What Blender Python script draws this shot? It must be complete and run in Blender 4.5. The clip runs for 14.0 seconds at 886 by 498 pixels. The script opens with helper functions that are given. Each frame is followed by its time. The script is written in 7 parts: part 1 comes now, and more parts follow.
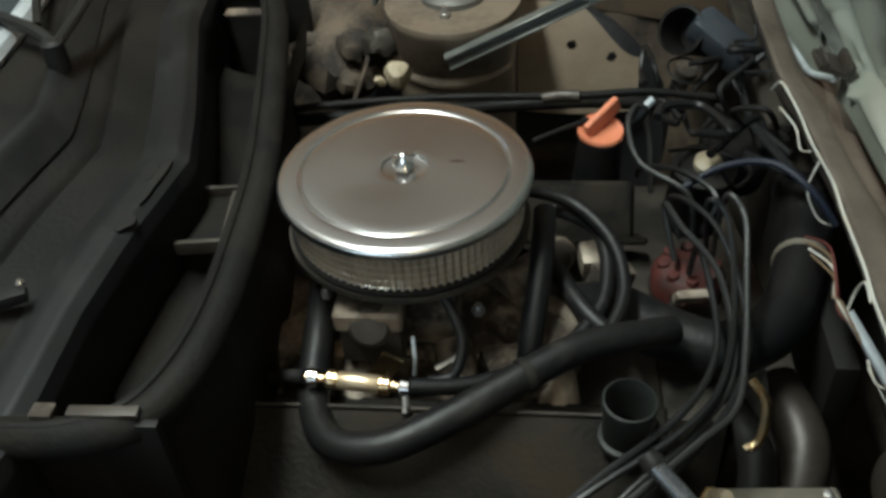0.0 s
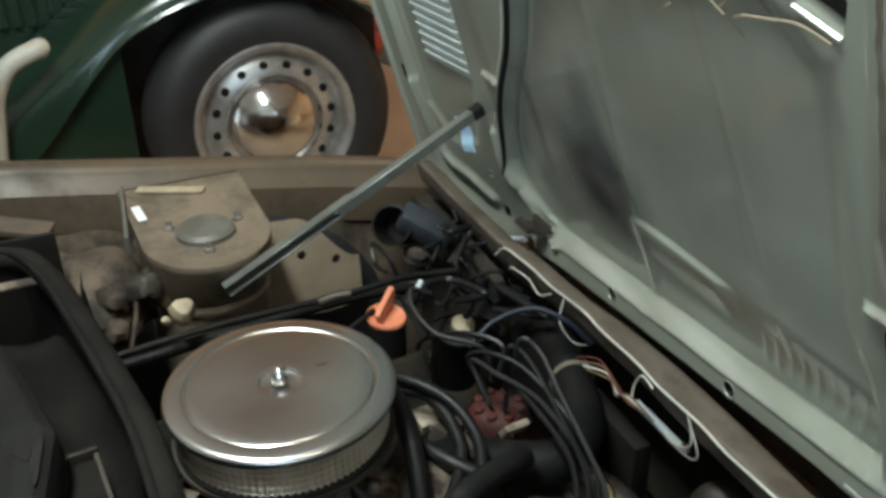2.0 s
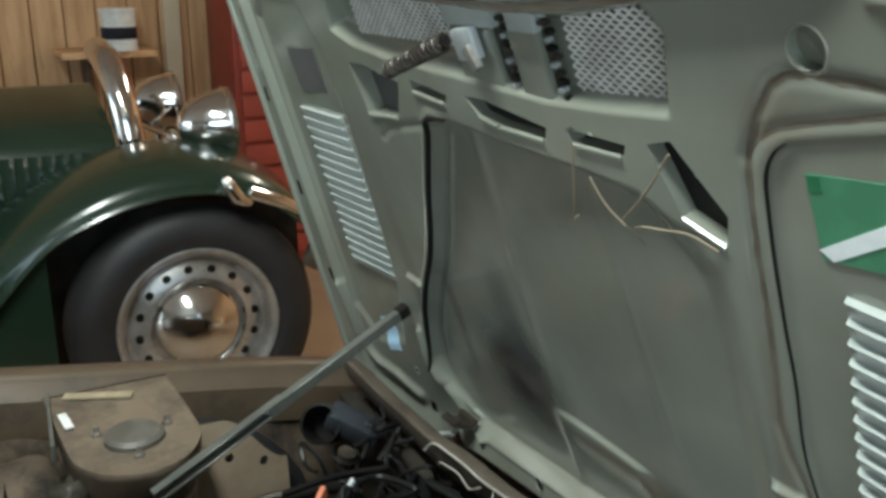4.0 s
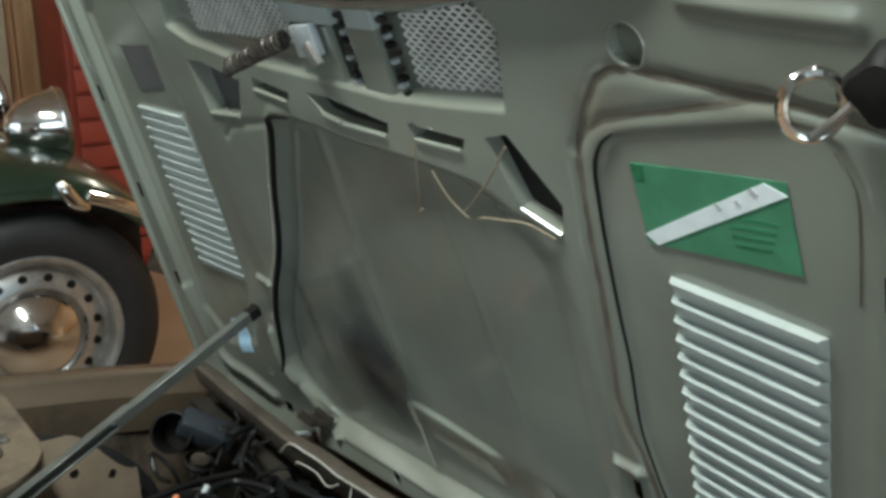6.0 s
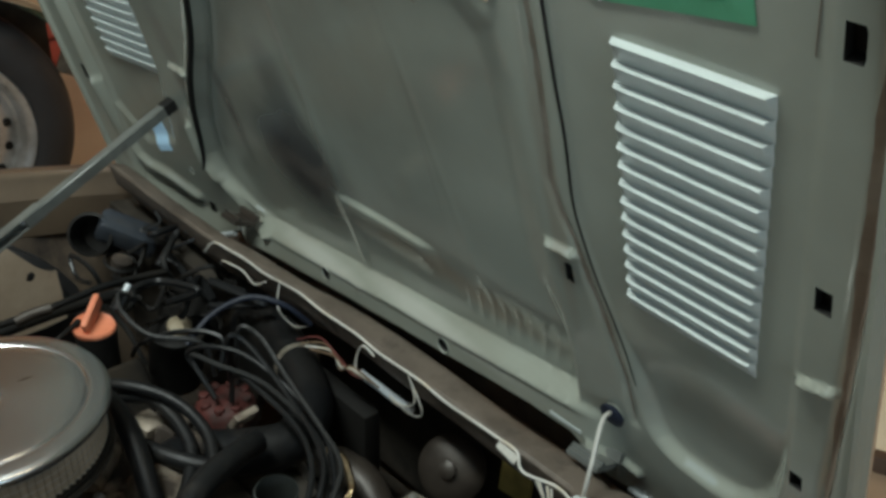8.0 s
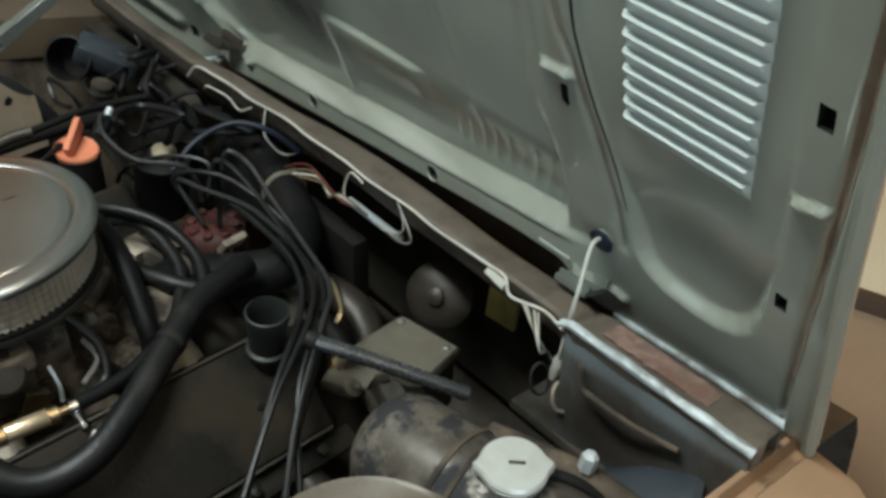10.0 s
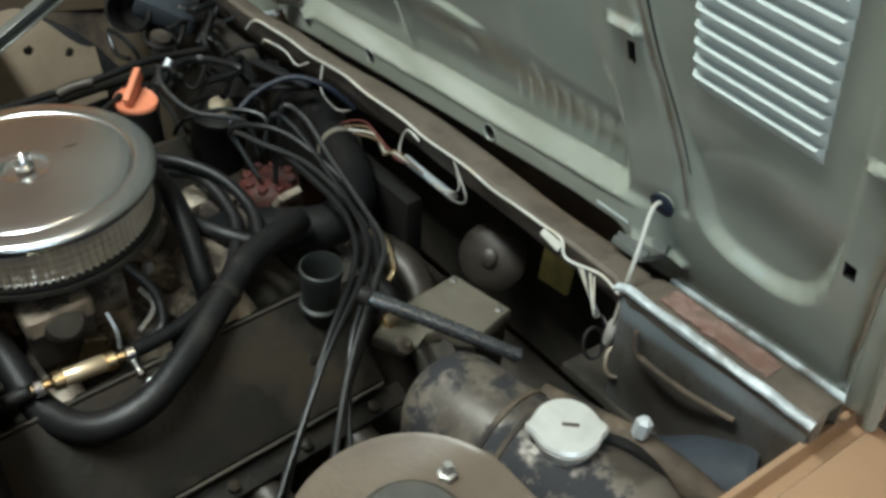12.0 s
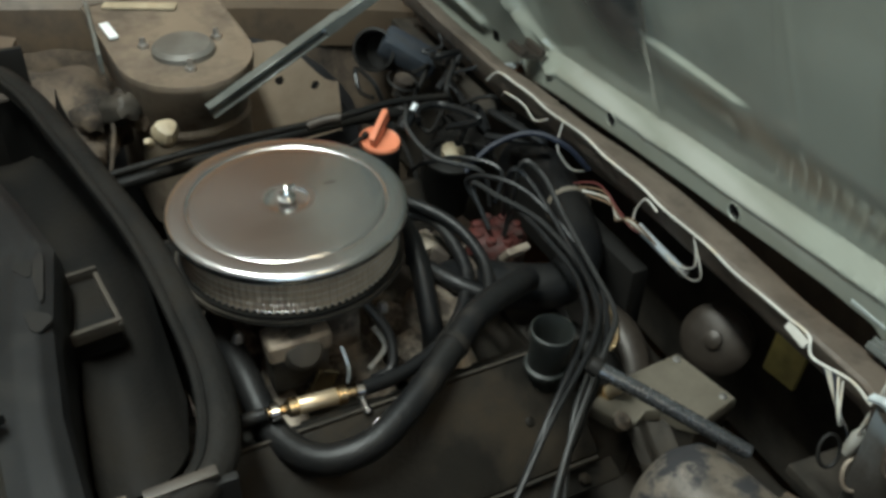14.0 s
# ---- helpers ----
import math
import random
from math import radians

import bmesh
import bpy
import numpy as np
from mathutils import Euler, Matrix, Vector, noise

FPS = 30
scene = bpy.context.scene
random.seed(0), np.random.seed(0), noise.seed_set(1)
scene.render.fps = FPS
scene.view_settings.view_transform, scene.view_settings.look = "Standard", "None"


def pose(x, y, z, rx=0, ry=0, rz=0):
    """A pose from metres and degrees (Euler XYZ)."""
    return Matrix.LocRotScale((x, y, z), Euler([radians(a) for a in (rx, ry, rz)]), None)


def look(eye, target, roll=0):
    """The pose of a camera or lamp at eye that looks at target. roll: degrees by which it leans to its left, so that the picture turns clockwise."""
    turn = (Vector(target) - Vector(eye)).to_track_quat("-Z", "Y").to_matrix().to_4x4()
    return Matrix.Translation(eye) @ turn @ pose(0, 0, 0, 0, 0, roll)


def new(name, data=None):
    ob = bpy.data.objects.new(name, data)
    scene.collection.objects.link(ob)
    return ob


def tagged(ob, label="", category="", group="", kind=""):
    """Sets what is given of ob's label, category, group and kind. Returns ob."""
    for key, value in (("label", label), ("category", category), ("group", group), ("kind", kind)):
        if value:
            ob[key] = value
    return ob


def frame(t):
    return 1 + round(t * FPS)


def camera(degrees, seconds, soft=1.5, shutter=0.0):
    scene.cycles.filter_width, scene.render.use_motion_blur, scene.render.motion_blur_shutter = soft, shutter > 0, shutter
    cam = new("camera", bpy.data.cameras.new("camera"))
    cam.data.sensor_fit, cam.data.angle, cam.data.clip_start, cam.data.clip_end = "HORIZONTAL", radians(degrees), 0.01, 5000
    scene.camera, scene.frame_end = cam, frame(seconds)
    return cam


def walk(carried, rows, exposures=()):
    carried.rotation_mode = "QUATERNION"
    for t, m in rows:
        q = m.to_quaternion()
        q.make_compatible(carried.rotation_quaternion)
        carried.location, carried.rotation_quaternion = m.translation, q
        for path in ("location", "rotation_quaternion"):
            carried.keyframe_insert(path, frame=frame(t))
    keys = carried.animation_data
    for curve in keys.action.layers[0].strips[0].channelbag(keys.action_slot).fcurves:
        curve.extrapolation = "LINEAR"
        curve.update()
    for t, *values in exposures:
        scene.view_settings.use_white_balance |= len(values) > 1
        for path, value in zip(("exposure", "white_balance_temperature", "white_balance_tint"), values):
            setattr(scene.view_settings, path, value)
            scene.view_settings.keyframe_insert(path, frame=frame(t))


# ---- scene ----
cam = camera(51.5, 14.0, soft=3.35)
METRES, EYE, TILT, LEAN, TURN = 0.55, 1.4, -41.0, 0.0, 0.0
PATH = [
    (0, (0.139, -0.739, 1.255), (-0.078, 0.764, -0.046), -4.5),
    (0.5, (0.118, -0.734, 1.26), (-0.05, 0.789, -0.026), -6.3),
    (1, (-0.02, -0.754, 1.288), (0.256, 0.777, 0.031), -4.2),
    (1.5, (-0.11, -0.786, 1.318), (0.442, 0.767, 0.186), -2.2),
    (2, (-0.153, -0.826, 1.343), (0.532, 0.783, 0.371), -0.8),
    (2.5, (-0.177, -0.845, 1.356), (0.578, 0.786, 0.478), -0.7),
    (3, (-0.19, -0.855, 1.372), (0.625, 0.804, 0.61), -0.8),
    (5.5, (-0.193, -0.881, 1.369), (0.898, 0.721, 0.874), 1.0),
    (6, (-0.192, -0.882, 1.371), (0.992, 0.62, 0.786), 0.7),
    (6.5, (-0.187, -0.886, 1.36), (1.052, 0.555, 0.738), 1.5),
    (7, (-0.18, -0.879, 1.348), (1.092, 0.506, 0.667), 2.0),
    (7.5, (-0.172, -0.872, 1.335), (1.093, 0.46, 0.542), 2.4),
    (8, (-0.161, -0.859, 1.32), (1.038, 0.429, 0.37), 2.2),
    (8.5, (-0.162, -0.858, 1.308), (1.045, 0.373, 0.295), 3.4),
    (9, (-0.164, -0.854, 1.305), (1.013, 0.324, 0.197), 3.4),
    (11.5, (-0.163, -0.858, 1.283), (0.879, 0.253, -0.012), 3.4),
    (12, (-0.168, -0.847, 1.284), (0.832, 0.301, -0.013), 3.3),
    (12.5, (-0.174, -0.837, 1.285), (0.778, 0.359, -0.005), 2.9),
    (13, (-0.185, -0.824, 1.288), (0.695, 0.443, 0.014), 2.3),
    (13.5, (-0.206, -0.804, 1.289), (0.59, 0.54, 0.04), 2.4),
    (14, (-0.223, -0.785, 1.294), (0.508, 0.603, 0.053), 2.2),
]
walk(cam, [(t, look(eye, target, roll)) for t, eye, target, roll in PATH], [(0.0, 0.32, 6150, 4.0), (2.0, 0.42, 6150, 4.0), (3.5, 0.26, 6150, 4.0), (5.5, 0.13, 6150, 4.0), (7.0, -0.02, 6150, 4.0), (9.0, 0.08, 6100, 4.0), (11.5, 0.58, 6100, 4.0), (12.5, 0.60, 6100, 4.0), (14.0, 0.44, 6150, 4.0)])

# ---- world, sun, lamps ----
SUN_EL, SUN_AZ = radians(38), radians(250)
world = bpy.data.worlds.new("sky")
scene.world = world
world.use_nodes = True
wn = world.node_tree.nodes
sky = wn.new("ShaderNodeTexSky")
sky.sky_type, sky.sun_disc, sky.sun_elevation, sky.sun_rotation = "NISHITA", False, SUN_EL, SUN_AZ
wn["Background"].inputs["Strength"].default_value = 0.12
world.node_tree.links.new(sky.outputs["Color"], wn["Background"].inputs["Color"])


def lamp(name, kind, power, color, m, size=(1.0, 1.0), angle=0.5):
    data = bpy.data.lights.new(name, kind)
    data.energy, data.color = power, color
    if kind == "AREA":
        data.shape, data.size, data.size_y = "RECTANGLE", size[0], size[1]
    if kind == "SUN":
        data.angle = radians(angle)
    ob = new(name, data)
    ob.matrix_world = m
    return ob


lamp("sun", "SUN", 3.0, (1.0, 0.95, 0.88), look((-20, 2, 16), (0, 0, 0)))
# sky light in the openings of the two garage doors, behind the camera and behind the cars' tails
lamp("door_daylight", "AREA", 56, (0.76, 0.91, 1.0), look((-1.75, -3.95, 1.05), (-1.0, 0.0, 1.0)), (2.6, 2.0))
lamp("door_daylight", "AREA", 23, (0.74, 0.90, 1.0), look((-4.35, 1.9, 1.05), (0.0, 1.9, 1.0)), (2.6, 2.0))
# pale tube over the bay, a warm one nearer the door and one by the far wall
lamp("tube_light", "AREA", 52, (0.97, 1.0, 0.93), pose(-0.42, -0.10, 2.50), (0.22, 1.2))
lamp("tube_light", "AREA", 5, (1.0, 0.82, 0.56), pose(0.35, -1.6, 2.50), (0.12, 1.2))
lamp("tube_light", "AREA", 27, (1.0, 0.88, 0.70), pose(2.3, 2.2, 2.50), (0.12, 1.2))


# ---- materials ----
def material(name, color, rough=0.5, metal=0.0, second=None, scale=8.0, mix=(0.42, 0.62), grain=160.0, bump=0.15, dirt=None, dirt_at=(0.55, 0.72),
             dirt_scale=5.0, rough_dirt=0.85, coat=0.0, spread=0.05, stretch=(1, 1, 1), spec=0.5, gloss_var=0.16):
    """Two-scale procedural surface: blotches between two colours, a dirt layer with a shape of its own, and fine grain in colour and bump."""
    m = bpy.data.materials.new(name)
    m.use_nodes = True
    nt = m.node_tree
    n, link = nt.nodes, nt.links.new
    bsdf = n["Principled BSDF"]
    tc = n.new("ShaderNodeTexCoord")
    mp = n.new("ShaderNodeMapping")
    mp.inputs["Scale"].default_value = stretch
    info = n.new("ShaderNodeObjectInfo")
    shift = n.new("ShaderNodeVectorMath")
    shift.operation = "MULTIPLY_ADD"
    shift.inputs[1].default_value = (7.0, 3.0, 5.0)
    link(info.outputs["Random"], shift.inputs[0])
    link(tc.outputs["Object"], shift.inputs[2])
    link(shift.outputs[0], mp.inputs["Vector"])

    def noise_tex(s, detail=4.0, roughness=0.55):
        t = n.new("ShaderNodeTexNoise")
        t.inputs["Scale"].default_value, t.inputs["Detail"].default_value, t.inputs["Roughness"].default_value = s, detail, roughness
        link(mp.outputs["Vector"], t.inputs["Vector"])
        return t

    def ramp(src, lo, hi):
        r = n.new("ShaderNodeMapRange")
        r.inputs["From Min"].default_value, r.inputs["From Max"].default_value = lo, hi
        link(src, r.inputs["Value"])
        return r.outputs["Result"]

    def blend(fac, a, b):
        x = n.new("ShaderNodeMix")
        x.data_type = "RGBA"
        link(fac, x.inputs["Factor"])
        for sock, v in ((x.inputs["A"], a), (x.inputs["B"], b)):
            if isinstance(v, tuple):
                sock.default_value = (*v, 1)
            else:
                link(v, sock)
        return x.outputs["Result"]

    big, fine = noise_tex(scale), noise_tex(grain, 3.0, 0.6)
    second = second or tuple(min(1.0, c * 0.72) for c in color)
    col = blend(ramp(big.outputs["Fac"], *mix), color, second)
    rgh = n.new("ShaderNodeMath")
    rgh.operation = "MULTIPLY_ADD"
    link(fine.outputs["Fac"], rgh.inputs[0])
    rgh.inputs[1].default_value, rgh.inputs[2].default_value = gloss_var, max(0.02, rough - gloss_var / 2)
    rough_out = rgh.outputs[0]
    if dirt:
        d = noise_tex(dirt_scale, 7.0, 0.65)
        f = ramp(d.outputs["Fac"], *dirt_at)
        col = blend(f, col, dirt)
        mr = n.new("ShaderNodeMix")
        link(f, mr.inputs["Factor"])
        link(rough_out, mr.inputs["A"])
        mr.inputs["B"].default_value = rough_dirt
        rough_out = mr.outputs["Result"]
        if metal > 0:
            mm = n.new("ShaderNodeMix")
            link(f, mm.inputs["Factor"])
            mm.inputs["A"].default_value, mm.inputs["B"].default_value = metal, metal * 0.25
            link(mm.outputs["Result"], bsdf.inputs["Metallic"])
    hsv = n.new("ShaderNodeHueSaturation")
    val = n.new("ShaderNodeMapRange")
    val.inputs["To Min"].default_value, val.inputs["To Max"].default_value = 1 - spread * 3, 1 + spread * 3
    link(fine.outputs["Fac"], val.inputs["Value"])
    link(val.outputs["Result"], hsv.inputs["Value"])
    link(col, hsv.inputs["Color"])
    link(hsv.outputs["Color"], bsdf.inputs["Base Color"])
    link(rough_out, bsdf.inputs["Roughness"])
    if not (dirt and metal > 0):
        bsdf.inputs["Metallic"].default_value = metal
    bsdf.inputs["Coat Weight"].default_value = coat
    bsdf.inputs["Specular IOR Level"].default_value = spec
    bsdf.inputs["Coat Roughness"].default_value = 0.12
    if bump:
        b = n.new("ShaderNodeBump")
        b.inputs["Strength"].default_value, b.inputs["Distance"].default_value = bump, 0.002
        link(fine.outputs["Fac"], b.inputs["Height"])
        link(b.outputs["Normal"], bsdf.inputs["Normal"])
    return m


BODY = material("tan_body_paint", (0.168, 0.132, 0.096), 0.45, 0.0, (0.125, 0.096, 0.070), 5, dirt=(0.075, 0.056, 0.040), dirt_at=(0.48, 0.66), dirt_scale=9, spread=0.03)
SLAM = material("dusty_brown_slam_paint", (0.102, 0.081, 0.063), 0.58, 0.0, (0.070, 0.055, 0.042), 16, dirt=(0.055, 0.043, 0.033), dirt_at=(0.54, 0.70), dirt_scale=18, bump=0.5)
# worn lip paint, made paler and bluer for the daylight on the edges
LIP = material("worn_lit_lip", (0.45, 0.49, 0.50), 0.30, 0.0, (0.17, 0.182, 0.183), 22, dirt=(0.10, 0.082, 0.065), dirt_at=(0.54, 0.70), dirt_scale=20, bump=0.4)
WORN_FACE = material("worn_blue_grey_face", (0.135, 0.138, 0.135), 0.38, 0.15, (0.085, 0.078, 0.068), 10, dirt=(0.050, 0.039, 0.030), dirt_at=(0.42, 0.62), dirt_scale=9, stretch=(1, 1, 0.5))
GRIMY_CAP = material("dusty_grey_cap", (0.125, 0.118, 0.104), 0.55, 0.2, (0.09, 0.082, 0.070), 18, dirt=(0.06, 0.05, 0.04), dirt_at=(0.55, 0.75), dirt_scale=16)
ROD = material("dark_polished_steel", (0.20, 0.21, 0.225), 0.26, 0.8, (0.15, 0.156, 0.165), 20, dirt=(0.06, 0.055, 0.05), dirt_at=(0.66, 0.8), dirt_scale=14)
STAYPAINT = material("grey_green_stay_paint", (0.150, 0.156, 0.143), 0.36, 0.35, (0.115, 0.120, 0.110), 20, dirt=(0.09, 0.085, 0.075), dirt_at=(0.60, 0.75), dirt_scale=25)
# dirty BODY paint in a darker copy, with shade put into the colour
BODY_SHADED = material("shaded_dirty_body_paint", (0.112, 0.087, 0.064), 0.42, 0.0, (0.080, 0.061, 0.045), 7, dirt=(0.048, 0.036, 0.027), dirt_at=(0.50, 0.68), dirt_scale=11, spread=0.03)
BODY_PALE = material("pale_tan_body_paint", (0.36, 0.285, 0.21), 0.5, 0.0, (0.28, 0.215, 0.155), 9, dirt=(0.13, 0.10, 0.07), dirt_at=(0.60, 0.80), dirt_scale=9, spread=0.03)
COWL_RIM = material("dusty_rim_lit_ledge", (0.0098, 0.0102, 0.0106), 0.50, 0.0, (0.007, 0.0072, 0.0074), 9, dirt=(0.022, 0.0205, 0.018), dirt_at=(0.55, 0.8), dirt_scale=12, spec=0.2)
RUSTY = material("scuffed_brown_metal", (0.042, 0.034, 0.027), 0.45, 0.3, (0.030, 0.024, 0.019), 22, dirt=(0.075, 0.066, 0.055), dirt_at=(0.60, 0.74), dirt_scale=20)
# far wing's paint, darkened for both its grime and its shade
FAR_WING = material("dusty_shaded_wing_paint", (0.094, 0.068, 0.045), 0.42, 0.0, (0.070, 0.051, 0.035), 5, dirt=(0.038, 0.028, 0.021), dirt_at=(0.54, 0.74), dirt_scale=8, spread=0.03)
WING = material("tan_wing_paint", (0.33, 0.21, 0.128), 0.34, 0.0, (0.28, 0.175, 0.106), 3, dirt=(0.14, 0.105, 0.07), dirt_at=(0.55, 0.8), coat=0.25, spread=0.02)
GRIME = material("greasy_inner_wing", (0.105, 0.078, 0.054), 0.72, 0.0, (0.060, 0.045, 0.033), 11, dirt=(0.022, 0.018, 0.015), dirt_at=(0.44, 0.60), dirt_scale=12, bump=0.7, spec=0.3)
BONNET = material("grey_green_bonnet_paint", (0.222, 0.236, 0.200), 0.21, 0.0, (0.192, 0.198, 0.164), 4, dirt=(0.180, 0.170, 0.136), dirt_at=(0.58, 0.92), dirt_scale=4, coat=0.55, rough_dirt=0.26, spread=0.003, bump=0.0, gloss_var=0.02)


def stained(m, spots):
    """Adds spots (stains, and painted light on the bonnet ledge) of a given place, reach and colour (object space) to a
    material.
    """
    nt = m.node_tree
    n, link = nt.nodes, nt.links.new
    bsdf = n["Principled BSDF"]
    src = bsdf.inputs["Base Color"].links[0].from_socket
    tc = n.new("ShaderNodeTexCoord")
    for place, reach, colour, amount, soft in spots:
        mp = n.new("ShaderNodeMapping")
        mp.vector_type = "TEXTURE"
        mp.inputs["Location"].default_value, mp.inputs["Scale"].default_value = place, reach
        link(tc.outputs["Object"], mp.inputs["Vector"])
        ln = n.new("ShaderNodeVectorMath")
        ln.operation = "LENGTH"
        link(mp.outputs["Vector"], ln.inputs[0])
        tx = n.new("ShaderNodeTexNoise")
        tx.inputs["Scale"].default_value, tx.inputs["Detail"].default_value = 14, 5
        link(tc.outputs["Object"], tx.inputs["Vector"])
        ad = n.new("ShaderNodeMath")
        ad.operation = "MULTIPLY_ADD"
        link(tx.outputs["Fac"], ad.inputs[0])
        ad.inputs[1].default_value = soft
        link(ln.outputs["Value"], ad.inputs[2])
        mr = n.new("ShaderNodeMapRange")
        mr.interpolation_type = "SMOOTHSTEP"
        mr.inputs["From Min"].default_value, mr.inputs["From Max"].default_value = 0.25 + soft / 2, 1.0 + soft / 2
        mr.inputs["To Min"].default_value, mr.inputs["To Max"].default_value = amount, 0.0
        link(ad.outputs[0], mr.inputs["Value"])
        mx = n.new("ShaderNodeMix")
        mx.data_type = "RGBA"
        link(mr.outputs["Result"], mx.inputs["Factor"])
        link(src, mx.inputs["A"])
        mx.inputs["B"].default_value = (*colour, 1)
        src = mx.outputs["Result"]
    link(src, bsdf.inputs["Base Color"])


# first two spots: the lit flange ledge, painted pale; the rest are stains
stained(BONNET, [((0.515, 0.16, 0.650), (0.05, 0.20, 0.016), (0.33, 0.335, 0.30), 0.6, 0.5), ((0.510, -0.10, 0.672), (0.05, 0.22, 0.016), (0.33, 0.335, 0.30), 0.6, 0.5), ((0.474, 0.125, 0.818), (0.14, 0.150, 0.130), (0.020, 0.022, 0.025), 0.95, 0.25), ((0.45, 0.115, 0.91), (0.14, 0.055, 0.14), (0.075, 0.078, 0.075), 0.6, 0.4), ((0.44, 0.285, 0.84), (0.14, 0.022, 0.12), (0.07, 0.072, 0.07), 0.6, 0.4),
                 ((0.46, -0.10, 0.765), (0.12, 0.17, 0.035), (0.215, 0.172, 0.118), 0.75, 0.7), ((0.46, -0.27, 0.755), (0.12, 0.14, 0.045), (0.225, 0.185, 0.130), 0.8, 0.8), ((0.37, 0.050, 1.05), (0.14, 0.010, 0.15), (0.29, 0.29, 0.25), 0.5, 0.3),
                 ((0.40, -0.19, 0.98), (0.2, 0.004, 0.17), (0.17, 0.165, 0.14), 0.3, 0.4), ((0.40, -0.39, 0.98), (0.2, 0.014, 0.30), (0.18, 0.155, 0.118), 0.5, 0.7), ((0.36, -0.44, 1.28), (0.2, 0.05, 0.03), (0.185, 0.155, 0.118), 0.5, 0.8), ((0.42, 0.36, 0.92), (0.2, 0.030, 0.22), (0.15, 0.145, 0.125), 0.5, 0.5)])
# slam face: pale blue along the top, darker patch, darker towards the bottom
stained(WORN_FACE, [((0.425, -0.53, 0.634), (0.08, 0.17, 0.026), (0.20, 0.225, 0.235), 0.85, 0.7), ((0.425, -0.60, 0.60), (0.08, 0.06, 0.03), (0.05, 0.055, 0.058), 0.6, 0.8), ((0.44, -0.56, 0.52), (0.2, 0.2, 0.085), (0.034, 0.028, 0.022), 0.85, 0.6)])
BONNET_OUT = material("bonnet_outer_paint", (0.42, 0.30, 0.20), 0.35, spread=0.02)
LOUVRE = material("pale_lit_paint", (0.37, 0.405, 0.39), 0.36, 0.0, (0.32, 0.35, 0.338), 14, spread=0.004, bump=0.0, coat=0.15, gloss_var=0.03)
CHROME = material("chrome", (0.78, 0.77, 0.76), 0.13, 1.0, (0.70, 0.69, 0.67), 6, spread=0.01, bump=0.0)
LID = material("worn_chrome_lid", (0.64, 0.64, 0.63), 0.25, 1.0, (0.59, 0.585, 0.575), 5, dirt=(0.30, 0.26, 0.22), dirt_at=(0.70, 0.86), dirt_scale=11, rough_dirt=0.36, spread=0.0, bump=0.0, gloss_var=0.03)
stained(LID, [((0.052, 0.010, 0.090), (0.013, 0.0035, 0.03), (0.20, 0.165, 0.145), 0.8, 0.6), ((-0.03, -0.045, 0.090), (0.05, 0.02, 0.03), (0.52, 0.50, 0.47), 0.5, 0.9)])
lid_nodes = LID.node_tree
tan_node = lid_nodes.nodes.new("ShaderNodeTangent")
tan_node.direction_type, tan_node.axis = "RADIAL", "Z"
lid_nodes.links.new(tan_node.outputs["Tangent"], lid_nodes.nodes["Principled BSDF"].inputs["Tangent"])
lid_nodes.nodes["Principled BSDF"].inputs["Anisotropic"].default_value = 0.22
STEEL = material("dull_steel", (0.46, 0.45, 0.43), 0.38, 0.9, (0.34, 0.33, 0.31), 20, dirt=(0.12, 0.09, 0.07), dirt_at=(0.55, 0.75), dirt_scale=18)
ZINC = material("zinc_plate", (0.56, 0.60, 0.62), 0.33, 0.45, (0.45, 0.48, 0.50), 18, dirt=(0.18, 0.15, 0.12), dirt_at=(0.62, 0.8), dirt_scale=12)
ALLOY = material("stained_cast_aluminium", (0.33, 0.28, 0.225), 0.5, 0.4, (0.15, 0.112, 0.080), 16, dirt=(0.030, 0.022, 0.016), dirt_at=(0.42, 0.56), dirt_scale=13, bump=0.5)
IRON = material("oily_dark_iron", (0.055, 0.047, 0.038), 0.55, 0.1, (0.022, 0.020, 0.017), 10, dirt=(0.070, 0.055, 0.038), dirt_at=(0.58, 0.8), bump=0.5, spec=0.25)
ROCKER = material("oily_rocker_cover", (0.0098, 0.0086, 0.0070), 0.42, 0.0, (0.0065, 0.006, 0.0052), 12, dirt=(0.024, 0.0185, 0.0125), dirt_at=(0.46, 0.66), dirt_scale=13, bump=0.45, spec=0.14)
RUBBER = material("black_rubber", (0.0095, 0.0092, 0.0085), 0.55, 0.0, (0.0125, 0.0115, 0.0105), 9, spread=0.05, dirt=(0.024, 0.020, 0.0155), dirt_at=(0.58, 0.80), dirt_scale=12, spec=0.18)
HOSE = material("dusty_rubber_hose", (0.0048, 0.0051, 0.0057), 0.46, 0.0, (0.0085, 0.0082, 0.0078), 10, dirt=(0.022, 0.018, 0.014), dirt_at=(0.56, 0.78), dirt_scale=18, bump=0.3, spec=0.30)
SEAL = material("foam_rubber_seal", (0.0075, 0.0073, 0.0068), 0.62, 0.0, (0.0125, 0.0115, 0.0102), 8, spread=0.08, dirt=(0.013, 0.0112, 0.009), dirt_at=(0.50, 0.72), dirt_scale=16, bump=0.7, spec=0.10)
COWL = material("dark_cowl_paint", (0.0072, 0.0072, 0.007), 0.45, 0.0, (0.011, 0.0102, 0.0092), 6, dirt=(0.013, 0.0108, 0.0082), dirt_at=(0.48, 0.74), dirt_scale=7, spread=0.06, bump=0.35, spec=0.10)
CABLE = material("black_cable", (0.0085, 0.0088, 0.0092), 0.40, spread=0.03, spec=0.35)
CABLE_GREY = material("dusty_grey_cable", (0.018, 0.018, 0.0175), 0.45, spread=0.04, spec=0.35)
